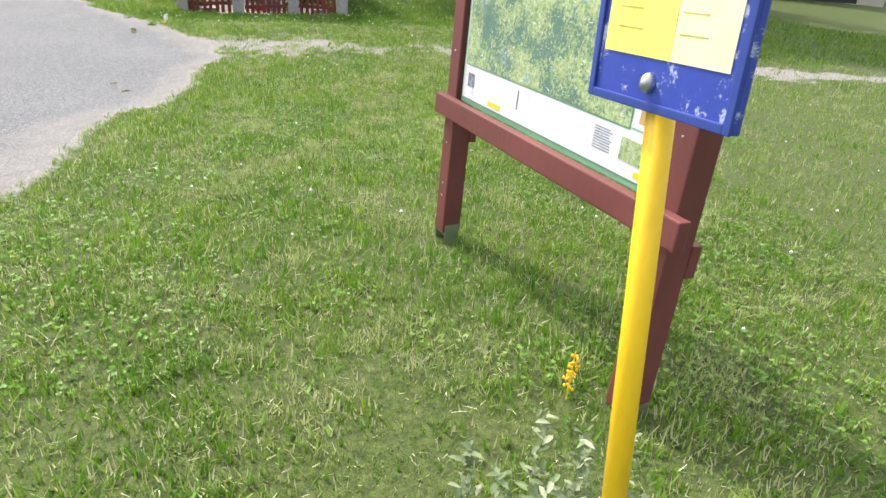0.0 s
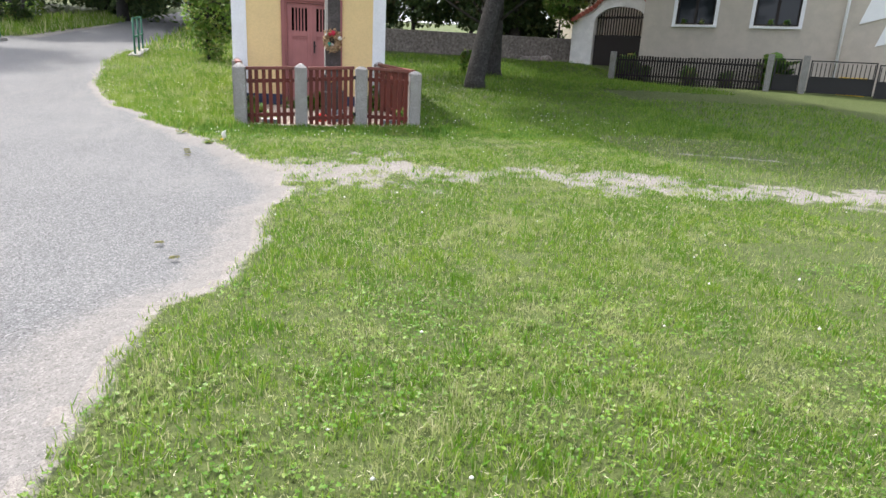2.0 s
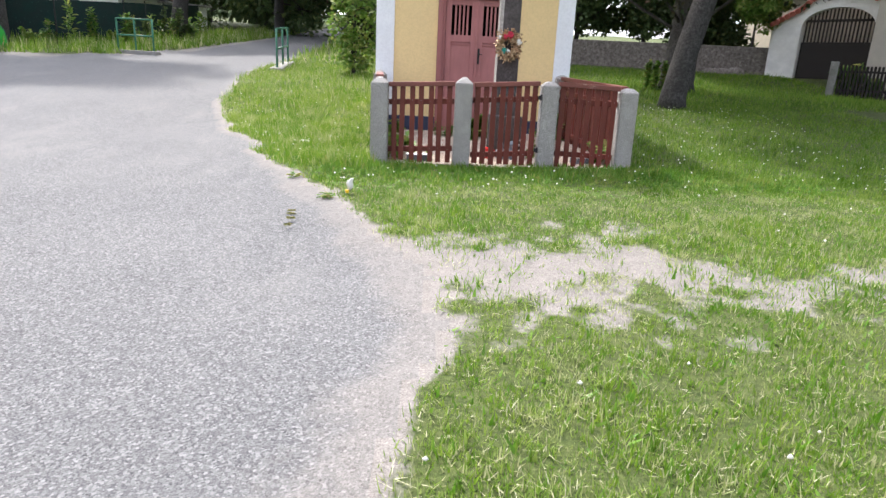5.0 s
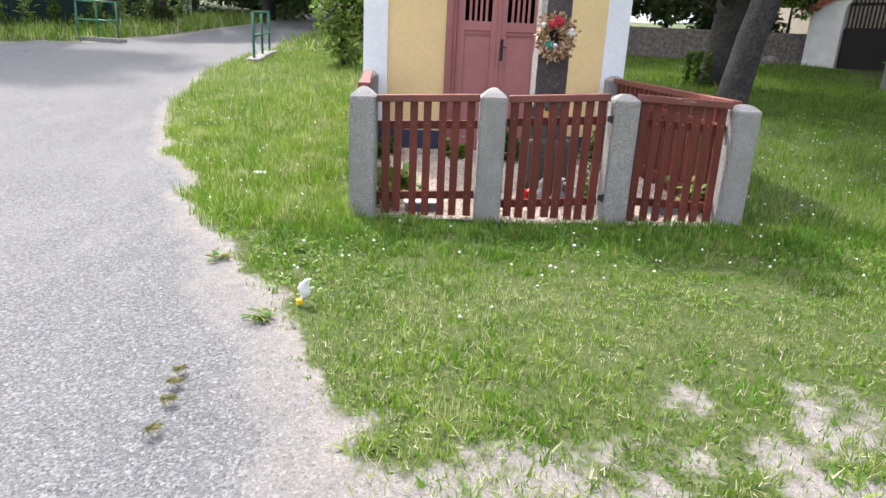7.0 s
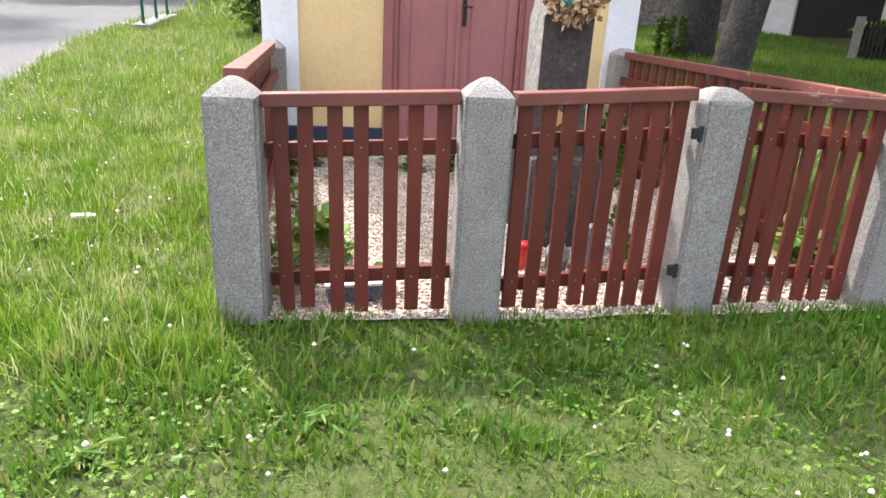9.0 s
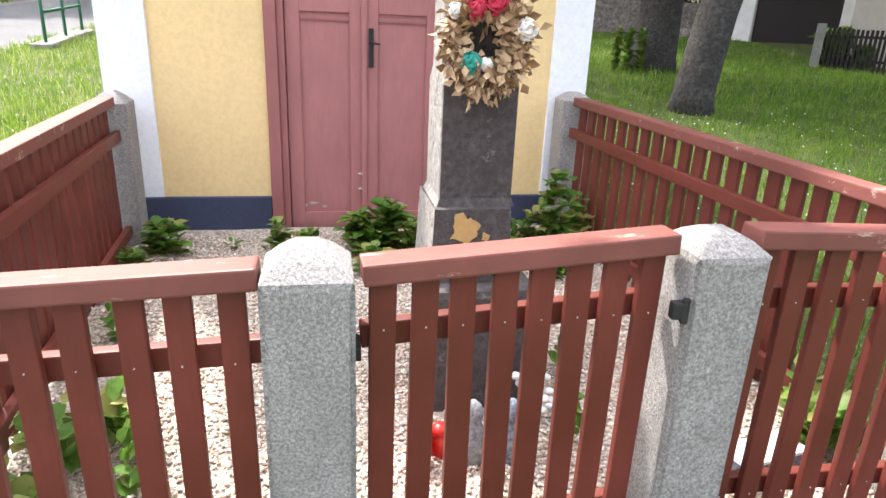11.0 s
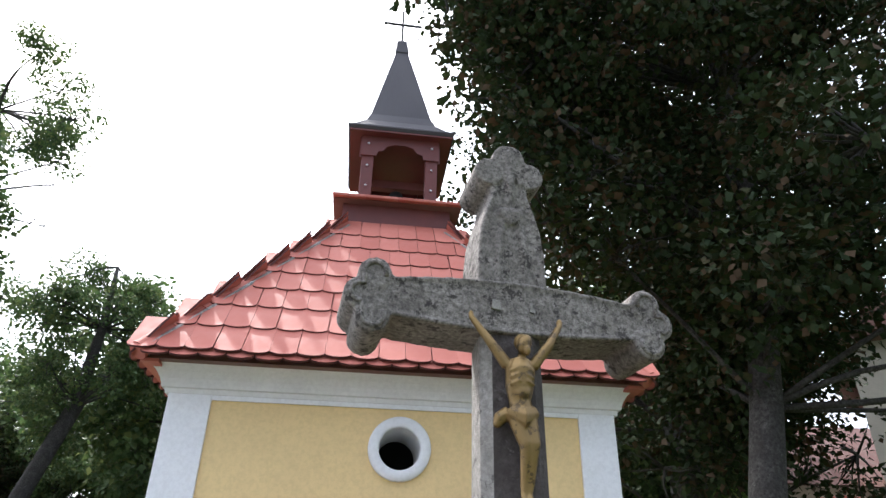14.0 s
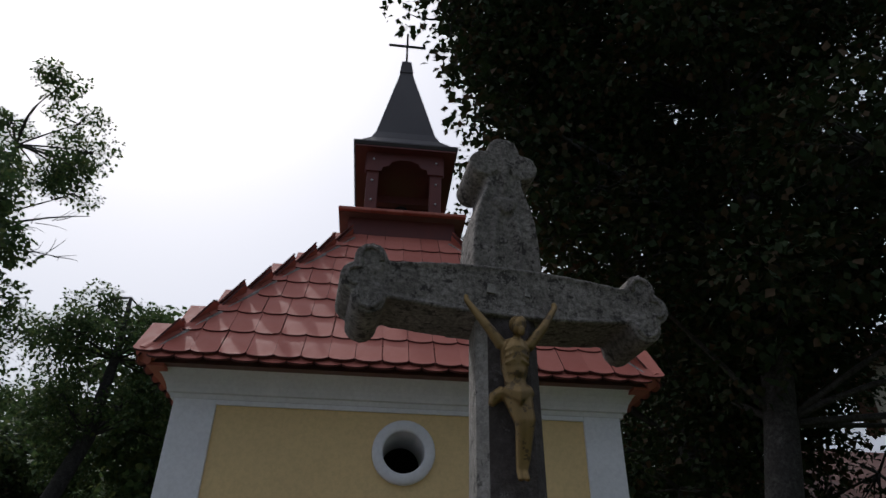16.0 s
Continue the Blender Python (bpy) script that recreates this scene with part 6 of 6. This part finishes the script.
tree((-16.3, 36.5), [(0, 0, 0.3), (0.2, 0, 3), (0.5, 0, 8), (0.9, 0, 14), (1.2, 0, 18)], [0.4, 0.34, 0.28, 0.2, 0.08],
     blob_cloud(18, 2.2, 0, 18, 3.0, 2.6, 3.2, 0.6, 1.1, 13) + blob_cloud(9, 0.5, 0, 7.2, 3, 3, 2.6, 0.9, 1.5, 14), 15000, 0.15, M_far, "tall thin-crowned tree with dead lower branches across the road",
     bare=[((0.9, 0, 13.5), (5.2, 0, 14.6), 0.07), ((0.8, 0, 12.6), (4.6, 0, 12.6), 0.06)])
for x, y, s, seed in ((-9.5, 52, 1.25, 31), (-14, 66, 1.1, 21), (-11, 58, 0.9, 22), (-17, 75, 1.3, 23), (-13, 88, 1.2, 24), (-24, 62, 1.2, 25), (-33, 60, 1.3, 26), (-28, 78, 1.5, 30)):
    tree((x, y), [(0, 0, 0.3), (0, 0, 2), (0.2, 0, 6 * s), (0.2, 0, 10 * s)], [0.35, 0.3, 0.22, 0.1], blob_cloud(22, 0, 0, 6.2 * s, 4.6 * s, 4 * s, 5.2 * s, 1.6, 2.8, seed), 15000, 0.42, M_far, "dense green tree at the edge of the village road")
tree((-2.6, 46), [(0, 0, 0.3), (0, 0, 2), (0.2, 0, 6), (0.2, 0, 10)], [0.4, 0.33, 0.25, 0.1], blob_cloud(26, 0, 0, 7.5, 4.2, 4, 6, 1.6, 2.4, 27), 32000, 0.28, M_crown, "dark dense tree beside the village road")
tree((0.5, 52), [(0, 0, 0.3), (0, 0, 2), (0.2, 0, 6), (0.2, 0, 10)], [0.4, 0.33, 0.25, 0.1], blob_cloud(22, 0, 0, 7, 5, 4, 6, 1.8, 2.6, 28), 22000, 0.34, M_far, "dark dense tree beside the village road")
tree((-1.45, 25.7), [(0, 0, 0.2), (0, 0, 0.9), (0.05, 0, 1.8), (0.1, 0, 2.6)], [0.05, 0.045, 0.03, 0.012],
     [(0, 0, 0.7, 0.55), (-0.3, 0.1, 1.2, 0.5), (0.3, 0, 1.1, 0.5), (0, 0, 1.7, 0.5), (0.15, 0, 2.3, 0.4), (-0.25, 0, 2.0, 0.35), (0.1, 0, 2.8, 0.3), (-0.2, 0, 2.6, 0.25), (0.35, 0.1, 1.7, 0.4), (0.0, 0, 0.35, 0.5)], 2400, 0.12, M_light, "young bushy sapling on the verge behind the chapel")

# ---- boundary wall, gateway, house ----
def wall_z(x):
    return gz(x, 35.2)


b = B()
pts = [(2.0, 36.6), (6.2, 36.0), (10.4, 35.6), (15.0, 35.1)]
for (x0, y0), (x1, y1) in zip(pts, pts[1:]):
    beam((x0, y0, wall_z(x0) + 0.4), (x1 + 0.02, y1, wall_z(x1) + 0.4), 0.42, 1.35, 0.03, b)
single("wall_boundary", b, M_wallstone, "old grey-brown rendered rubble garden wall", "wall", kind="structure")
single("rubble_heap", ball((12.7, 34.5, gz(12.7, 34.5)), (0.8, 0.3, 0.22), ball((13.3, 34.4, gz(13, 34.4)), (0.4, 0.25, 0.3)), 10, 6), M_wallstone, "small heap of pale stones by the wall", "stones")

GA, GB = Vector((14.85, 34.85, 0)), Vector((17.6, 31.45, 0))
GD = (GB - GA).normalized()
GN = Vector((GD.y, -GD.x, 0))
GM = Matrix((GD, -GN, Vector((0, 0, 1)))).transposed().to_4x4()
GM.translation = Vector((GA.x, GA.y, 1.6))
gateway = thing("gateway", "white plastered arched gateway with red tile coping", "gateway", (15.8, 32.9, 1.55))
W, A0_, A1_, SPR, RAD = 4.4, 1.15, 3.75, 2.0, 1.3
ac = (A0_ + A1_) / 2
arch = [(ac - RAD * math.cos(a), SPR + 0.56 * RAD * math.sin(a)) for a in np.linspace(0, math.pi, 19)]
for name_, poly in (("pier", [(0, -0.3), (A0_, -0.3), (A0_, SPR), (A0_, 2.75), (0, 2.15)]), ("pier", [(A1_, -0.3), (W, -0.3), (W, 2.95), (A1_, 3.0)])):
    bb = prism(poly, -0.22, 0.22, 0.02)
    bb.transform(GM)
    part(name_, bb, M_house_white, gateway, "white limewashed pier")
bb = prism(arch + [(A1_, 3.0), (ac + 0.9, 3.22), (ac, 3.3), (ac - 0.9, 3.2), (A0_, 2.75)], -0.22, 0.22)
bb.transform(GM)
part("arch", bb, M_house_white, gateway, "white limewashed arch")
cop = [(-0.05, 2.15), (A0_ - 0.1, 2.74), (ac - 0.9, 3.22), (ac, 3.32), (ac + 0.9, 3.24), (A1_, 3.02), (W, 2.96)]
for (x0, z0), (x1, z1) in zip(cop, cop[1:]):
    k = max(2, int(math.hypot(x1 - x0, z1 - z0) / 0.2))
    for i in range(k):
        f = (i + 0.5) / k
        c = GM @ Vector((x0 + (x1 - x0) * f, 0, z0 + (z1 - z0) * f + 0.06))
        for s in (-1, 1):
            e = c + GN * 0.36 * s + Vector((0, 0, -0.16))
            part("coping_tile", tube([c, e], [0.10, 0.11], 8), M_tile, gateway)
leafm = lambda bb: (bb.transform(GM), bb)[1]
wing = part("gate_leaf", leafm(box(A0_ + 0.02, A1_ - 0.02, -0.03, 0.03, 0.05, 1.35, 0.004)), M_dark_wood, gateway, "dark brown boarded lower gate panel, closed")
part("gate_rail", leafm(box(A0_ + 0.02, A1_ - 0.02, -0.04, 0.04, 1.35, 1.45, 0.004)), M_dark_wood, gateway)
for i in range(19):
    x = A0_ + 0.1 + i * 0.134
    zt = SPR + 0.56 * RAD * math.sqrt(max(0.02, 1 - ((x - ac) / RAD) ** 2)) - 0.02
    part("gate_slat", leafm(box(x - 0.028, x + 0.028, -0.02, 0.02, 1.45, zt, 0.003)), M_dark_wood, gateway)
part("gate_rail", leafm(box(A0_ + 0.02, A1_ - 0.02, -0.04, 0.04, 2.2, 2.3, 0.004)), M_dark_wood, gateway)

HU, HN = Vector((0.753, -0.658, 0)), Vector((0.658, 0.753, 0))
HM = Matrix((HU, HN, Vector((0, 0, 1)))).transposed().to_4x4() @ Matrix.Scale(1.1, 4)
HM.translation = (15.5, 30.0, -0.15)
house = thing("house", "two-storey grey-beige rendered house with white window surrounds", "house", (20.5, 29.5, 1.0))
WINS = [(1.45, 2.80, 3.25, 4.45), (4.15, 5.60, 3.25, 4.45), (1.45, 2.80, 6.2, 7.4), (4.15, 5.60, 6.2, 7.4)]
xb, zb = [0.25, 1.45, 2.80, 4.15, 5.60, 11.0], [0.4, 3.25, 4.45, 6.2, 7.4, 8.4]
bb = B()
for i in range(len(xb) - 1):
    for j in range(len(zb) - 1):
        if any(abs(xb[i] - w[0]) < 0.01 and abs(zb[j] - w[2]) < 0.01 for w in WINS):
            continue
        box(xb[i], xb[i + 1], 0, 0.4, zb[j], zb[j + 1], 0, bb)
bmesh.ops.remove_doubles(bb, verts=bb.verts[:], dist=0.001)
for bb in (bb, box(0.25, 0.6, 0.4, 8, 0.4, 8.4), box(10.6, 11, 0.4, 8, 0.4, 8.4), box(0.6, 10.6, 7.6, 8, 0.4, 8.4)):
    bb.transform(HM)
    part("wall", bb, M_house, house, "grey-beige roughcast render")
bb = prism([(-0.3, 8.3), (-0.3, 8.4), (5.6, 12.0), (11.5, 8.4), (11.5, 8.3)], -0.4, 8.4)
bb.transform(HM)
part("house_roof", bb, M_old_tile, house, "red tiled gable roof")
for x0, x1, z0, z1 in WINS:
    wn_ = part("window", (lambda q: (q.transform(HM), q)[1])(box(x0, x1, 0.2, 0.22, z0, z1)), M_glass, house, "dark window panes")
    for q in (box(x0 - 0.12, x0, -0.03, 0.1, z0 - 0.02, z1 + 0.12, 0.005), box(x1, x1 + 0.12, -0.03, 0.1, z0 - 0.02, z1 + 0.12, 0.005), box(x0, x1, -0.03, 0.1, z1, z1 + 0.12, 0.005), box(x0 - 0.12, x1 + 0.12, -0.06, 0.15, z0 - 0.1, z0 - 0.02, 0.005)):
        q.transform(HM)
        part("surround", q, M_white, wn_, "white window surround")
    for q in (box(x0, x0 + 0.07, 0.14, 0.2, z0, z1), box(x1 - 0.07, x1, 0.14, 0.2, z0, z1), box((x0 + x1) / 2 - 0.05, (x0 + x1) / 2 + 0.05, 0.14, 0.2, z0, z1), box(x0, x1, 0.145, 0.2, z1 - 0.07, z1), box(x0, x1, 0.145, 0.2, z0, z0 + 0.07)):
        q.transform(HM)
        part("sash", q, M_dark_wood, wn_)
    for k in (0.22, 0.72):
        q = box(x0 + (x1 - x0) * k, x0 + (x1 - x0) * k + 0.28, 0.24, 0.27, z0 + 0.1, z1 - 0.05)
        q.transform(HM)
        part("curtain", q, M_curtain, wn_)
q = tube([(6.98, -0.08, 0.6), (6.98, -0.08, 8.3)], [0.055, 0.055], 10)
q.transform(HM)
part("downpipe", q, M_white, house, "white rainwater downpipe", True)
for k, (x, z) in enumerate(((7.9, 3.9), (8.5, 3.2))):
    q = prism([(x - 0.5, z - 0.55), (x + 0.5, z - 0.25), (x - 0.15, z + 0.75)], -0.03, 0.0)
    q.transform(HM)
    part("painted_mark", q, M_white, house, "white painted triangle on the render")
for x, z in ((1.75, 3.25), (2.4, 3.25), (4.7, 3.28), (5.2, 3.28)):
    p = HM @ Vector((x, -0.05, z))
    weed("window_flowers", p.x, p.y, 30, 0.14, 0.3, 0.8, M_weed, "potted flowers on the window sill", p.z)
for x, y, h in ((15.0, 29.3, 1.25), (16.9, 27.7, 0.9), (18.0, 26.8, 0.8), (19.4, 25.9, 1.6), (15.5, 28.9, 0.8)):
    z = gz(x, y)
    weed("garden_shrub", x, y, 240, 0.42 * h, 0.35, 1.0, M_light if h == 1.0 else M_weed, "green garden shrub behind the dark fence", z, "shrub")

barn = thing("barn", "old barn with pink-red brick gable and tiled roof behind the gateway", "barn", (20, 38, 2))
part("wall", box(17.2, 26, 36.5, 43, 1.0, 6.0), M_house, barn)
q = B()
v = [q.verts.new(p) for p in ((16.8, 36.1, 5.9), (26.4, 36.1, 5.9), (26.4, 43.4, 5.9), (16.8, 43.4, 5.9), (18.5, 39.7, 9.0), (25, 39.7, 9.0))]
for f in ((0, 1, 5, 4), (1, 2, 5), (2, 3, 4, 5), (3, 0, 4), (3, 2, 1, 0)):
    q.faces.new([v[i] for i in f])
part("barn_roof", q, M_old_tile, barn, "faded red tiled roof")

# dark picket fence with its gates
FA, FU = Vector((14.02, 28.85, 0)), Vector((0.757, -0.653, 0))
dark = thing("picket_fence", "black-brown weathered wooden picket fence in front of the house", "fence", (16.2, 27.0, 1.0))


def fz(s):
    p = FA + FU * s
    return gz(p.x, p.y)


def fpt(s, z, d=0.0):
    p = FA + FU * s
    return Vector((p.x - FU.y * d, p.y + FU.x * d, z))


for s0, s1 in ((0.15, 5.65),):
    for h in (0.2, 0.72):
        part("rail", beam(fpt(s0, fz(s0) + h * 1.15, 0.04), fpt(s1, fz(s1) + h * 1.15 + 0.08, 0.04), 0.05, 0.07), M_dark_wood, dark)
    k = int((s1 - s0) / 0.105)
    for i in range(k):
        s = s0 + (i + 0.5) * (s1 - s0) / k
        z = fz(s)
        part("picket", beam(fpt(s, z + 0.02), fpt(s, z + 1.06 + 0.1 * i / k + random.uniform(-0.015, 0.015)), 0.07, 0.022, 0.003, None, (FU.y, -FU.x, 0)), M_dark_wood, dark)
for s in (0.0, 5.85, 7.02):
    p = fpt(s, 0)
    single("fence_post", box(-0.11, 0.11, -0.11, 0.11, fz(s) - 0.1, fz(s) + (1.12 if s == 0 else 1.34), 0.02, None, pose(p.x, p.y, 0, 0, 0, -41)), M_concrete, "rough grey concrete fence post", "post", "concrete posts of the house fence")


def metal_gate(name, s0, s1, label, bars):
    t = thing(name, label, "gate", fpt((s0 + s1) / 2, fz((s0 + s1) / 2)))
    z = fz((s0 + s1) / 2)
    for s in (s0 + 0.02, s1 - 0.02):
        part("upright", beam(fpt(s, z + 0.05), fpt(s, z + 1.2), 0.04, 0.04, 0.003, None, (FU.y, -FU.x, 0)), M_iron, t)
    for h in (0.08, 0.62, 1.18):
        part("crossbar", beam(fpt(s0, z + h), fpt(s1, z + h), 0.035, 0.04, 0.003), M_iron, t)
    part("panel", beam(fpt(s0 + 0.04, z + 0.35, 0.006), fpt(s1 - 0.04, z + 0.35, 0.006), 0.012, 0.52, 0.002), M_iron, t, "black lower panel")
    for i in range(bars):
        s = s0 + (i + 0.5) * (s1 - s0) / bars
        part("bar", beam(fpt(s, z + 0.62), fpt(s, z + 1.12), 0.03, 0.012, 0.002, None, (FU.y, -FU.x, 0)), M_iron, t)


metal_gate("garden_gate", 6.0, 6.88, "black metal garden gate, closed, between concrete posts", 8)
metal_gate("drive_gate", 7.18, 9.24, "black metal driveway gate leaf, closed", 15)
metal_gate("drive_gate", 9.3, 11.35, "black metal driveway gate leaf, closed", 15)
p = fpt(8.65, fz(8.65) + 0.62, 0.9)
single("yellow_bench", box(-0.45, 0.45, -0.15, 0.15, -0.62, 0.06, 0.02, None, pose(p.x, p.y, p.z, 0, 0, -41)), M_pole, "yellow painted box standing behind the drive gate", "box")

# ---- culvert rails ----
def culvert_rail(p, q, label):
    p, q = Vector((*p, gz(*p))), Vector((*q, gz(*q)))
    t = thing("guard_rail", label, "railing", (p + q) / 2, "green culvert rails")
    up = Vector((0, 0, 1))
    for f in (0.0, 0.5, 1.0):
        c = p.lerp(q, f)
        part("post", tube([c - up * 0.1, c + up * 1.12], [0.03, 0.03], 10), M_green, t, "", True)
    for h in (1.12, 0.58):
        part("crossbar", tube([p + up * h, q + up * h], [0.028, 0.028], 10), M_green, t, "", True)
    part("footing", beam(p.lerp(q, -0.12) - up * 0.05, p.lerp(q, 1.12) - up * 0.05, 0.35, 0.28, 0.03), M_concrete, t, "grey concrete culvert edge")


culvert_rail((-3.62, 25.9), (-3.92, 28.7), "green painted tube railing on a concrete culvert by the road")
culvert_rail((-10.2, 30.6), (-8.9, 30.4), "green painted tube railing across the road")

# ---- across the road: net fence, shed, white house ----
netf = thing("net_fence", "garden fence covered with dark green shade netting", "fence", (-14, 36, 1.6))
NP = [(-30, 31.0), (-22, 31.2), (-16.5, 31.6), (-13.6, 33.0), (-12.6, 36.5), (-12.9, 41.5), (-13.2, 47.5)]
for (x0, y0), (x1, y1) in zip(NP, NP[1:]):
    k = max(1, round(math.hypot(x1 - x0, y1 - y0) / 2.6))
    for i in range(k):
        a = Vector((x0 + (x1 - x0) * i / k, y0 + (y1 - y0) * i / k, 0))
        c = Vector((x0 + (x1 - x0) * (i + 1) / k, y0 + (y1 - y0) * (i + 1) / k, 0))
        a.z, c.z = gz(a.x, a.y), gz(c.x, c.y)
        up = Vector((0, 0, 1))
        part("net_panel", beam(a + up * 0.85, c + up * 0.85 + up * random.uniform(-0.06, 0.06), 0.02, 1.5, 0.004), M_net, netf)
        part("post", tube([a - up * 0.1, a + up * 1.72], [0.03, 0.03], 8), M_iron, netf)
tent = thing("tent", "bright green dome tent pitched before the netted fence", "tent", (-14.2, 29.7, gz(-14.2, 29.7)))
part("canopy", lathe([(0.62, 0.0), (0.66, 0.25), (0.6, 0.6), (0.42, 0.9), (0.2, 1.06), (0.01, 1.1)], (-14.2, 29.7, gz(-14.2, 29.7) - 0.02), 18), M_tent, tent, "", True)
for a in (0.4, 1.97, 3.54, 5.11):
    part("tent_pole", tube([(-14.2 + r * math.cos(a), 29.7 + r * math.sin(a), gz(-14.2, 29.7) + h) for r, h in ((0.63, 0.0), (0.67, 0.25), (0.61, 0.6), (0.43, 0.9), (0.02, 1.1))], [0.012] * 5, 6), M_green, tent)
shed = thing("shed", "low white corrugated shed with a grey flat roof", "shed", (-16.3, 52, 2.9))
SA, SB = Vector((-14.25, 52.0, 0)), Vector((-19.5, 47.5, 0))
SU = (SB - SA).normalized()
SV = Vector((-SU.y, SU.x, 0))
if SV.y < 0:
    SV = -SV
SM = Matrix((SU, SV, Vector((0, 0, 1)))).transposed().to_4x4()
SM.translation = SA
q = box(0, 7, 0, 4, 2.0, 4.45)
q.transform(SM)
part("wall", q, M_house_white, shed, "white painted boards")
for i in range(14):
    q = box(i * 0.5 + 0.1, i * 0.5 + 0.14, -0.03, 0.0, 2.2, 4.4)
    q.transform(SM)
    part("batten", q, M_white, shed)
q = box(-0.25, 7.2, -0.3, 4.2, 4.45, 4.58, 0.01)
q.transform(SM)
part("shed_roof", q, M_concrete, shed)
q = box(-0.02, 0.0, 1.0, 2.0, 2.3, 4.2)
q.transform(SM)
part("shed_door", q, M_dark_wood, shed)
cot = thing("cottage", "white single-storey cottage with an old red tiled roof", "house", (-21, 48, 2.6))
q = box(-29, -16.5, 44.5, 52, 2.0, 4.8)
part("wall", q, M_house_white, cot, "dirty white rendered wall")
q = B()
v = [q.verts.new(p) for p in ((-29.5, 44.0, 4.75), (-16.0, 44.0, 4.75), (-16.0, 52.5, 4.75), (-29.5, 52.5, 4.75), (-26.5, 48.2, 7.1), (-19.2, 48.2, 7.1))]
for f in ((0, 1, 5, 4), (1, 2, 5), (2, 3, 4, 5), (3, 0, 4), (3, 2, 1, 0)):
    q.faces.new([v[i] for i in f])
croof = part("cottage_roof", q, M_old_tile, cot, "faded red hipped tile roof")
q = B()
for r in range(14):
    f0 = r / 14
    x0, x1 = -29.5 + 3.0 * f0, -16.0 - 3.2 * f0
    y0, z0 = 44.0 + 4.2 * f0, 4.75 + 2.35 * f0
    k = int((x1 - x0) / 0.3)
    for i in range(k):
        xc = x0 + (i + 0.5) * (x1 - x0) / k
        box(xc - 0.14, xc + 0.14, y0 - 0.02, y0 + 0.32, z0 + 0.02, z0 + 0.05, 0, q, Matrix.Translation((xc, y0, z0)) @ Matrix.Rotation(radians(29), 4, "X") @ Matrix.Translation((-xc, -y0, -z0)))
tagged(part("roof_tiles", q, M_old_tile, croof), kind="stuff")
for x in (-28, -25, -22.3, -19.6):
    wq = part("window", box(x, x + 1.0, 44.44, 44.5, 2.9, 4.1), M_glass, cot)
    part("window_frame", box(x - 0.08, x + 1.08, 44.40, 44.45, 4.1, 4.18), M_white, wq)
g = random.Random(77)
line = [(-27, 30.2), (-20, 30.4), (-15.5, 30.9), (-12.9, 32.3), (-11.7, 36.3), (-12.0, 41), (-12.3, 47)]
for i in range(46):
    k = g.random() * (len(line) - 1)
    a, c = line[int(k)], line[int(k) + 1]
    f = k - int(k)
    weed("hedge_weeds", a[0] + (c[0] - a[0]) * f + g.gauss(0, 0.3), a[1] + (c[1] - a[1]) * f + g.gauss(0, 0.2), 130, g.uniform(0.16, 0.3), g.uniform(0.12, 0.3), 0.9, (M_weed, M_light, M_far)[i % 3],
         "rank green weeds along the netted fence", None, "weeds", g.uniform(0.4, 1.5))


# ---- distance: wooded hills that close the valley ----
def hill(name, x0, x1, y, top, seed, label):
    b = B()
    n = 60
    rows = []
    for i in range(n + 1):
        x = x0 + (x1 - x0) * i / n
        h = top * (0.7 + 0.3 * float(wobble(np.array([x]), np.array([y]), 40, seed)[0])) + 1.2 * float(wobble(np.array([x]), np.array([y]), 5, seed + 1)[0])
        rows.append([b.verts.new((x, y, 2)), b.verts.new((x, y + 8, h * 0.7)), b.verts.new((x, y + 22, h))])
    for r0, r1 in zip(rows, rows[1:]):
        for k in (0, 1):
            b.faces.new((r0[k], r1[k], r1[k + 1], r0[k + 1]))
    single(name, b, M_far_hill, label, "hill", kind="structure")


M_far_hill = stone("far_woods", (0.035, 0.06, 0.022), (0.06, 0.10, 0.035), (0.09, 0.13, 0.05), 1.2, 0.6)
hill("backdrop", -160, 160, 120, 15, 61, "distant dark green wooded slope")

for x, y in ((6.75, 24.85), (6.95, 24.75), (6.6, 25.0)):
    weed("tree_foot_shrub", x, y, 220, 0.13, 0.36, 0.9, M_weed, "bushy green suckers at the foot of the maple", None, "shrub", 0.75)
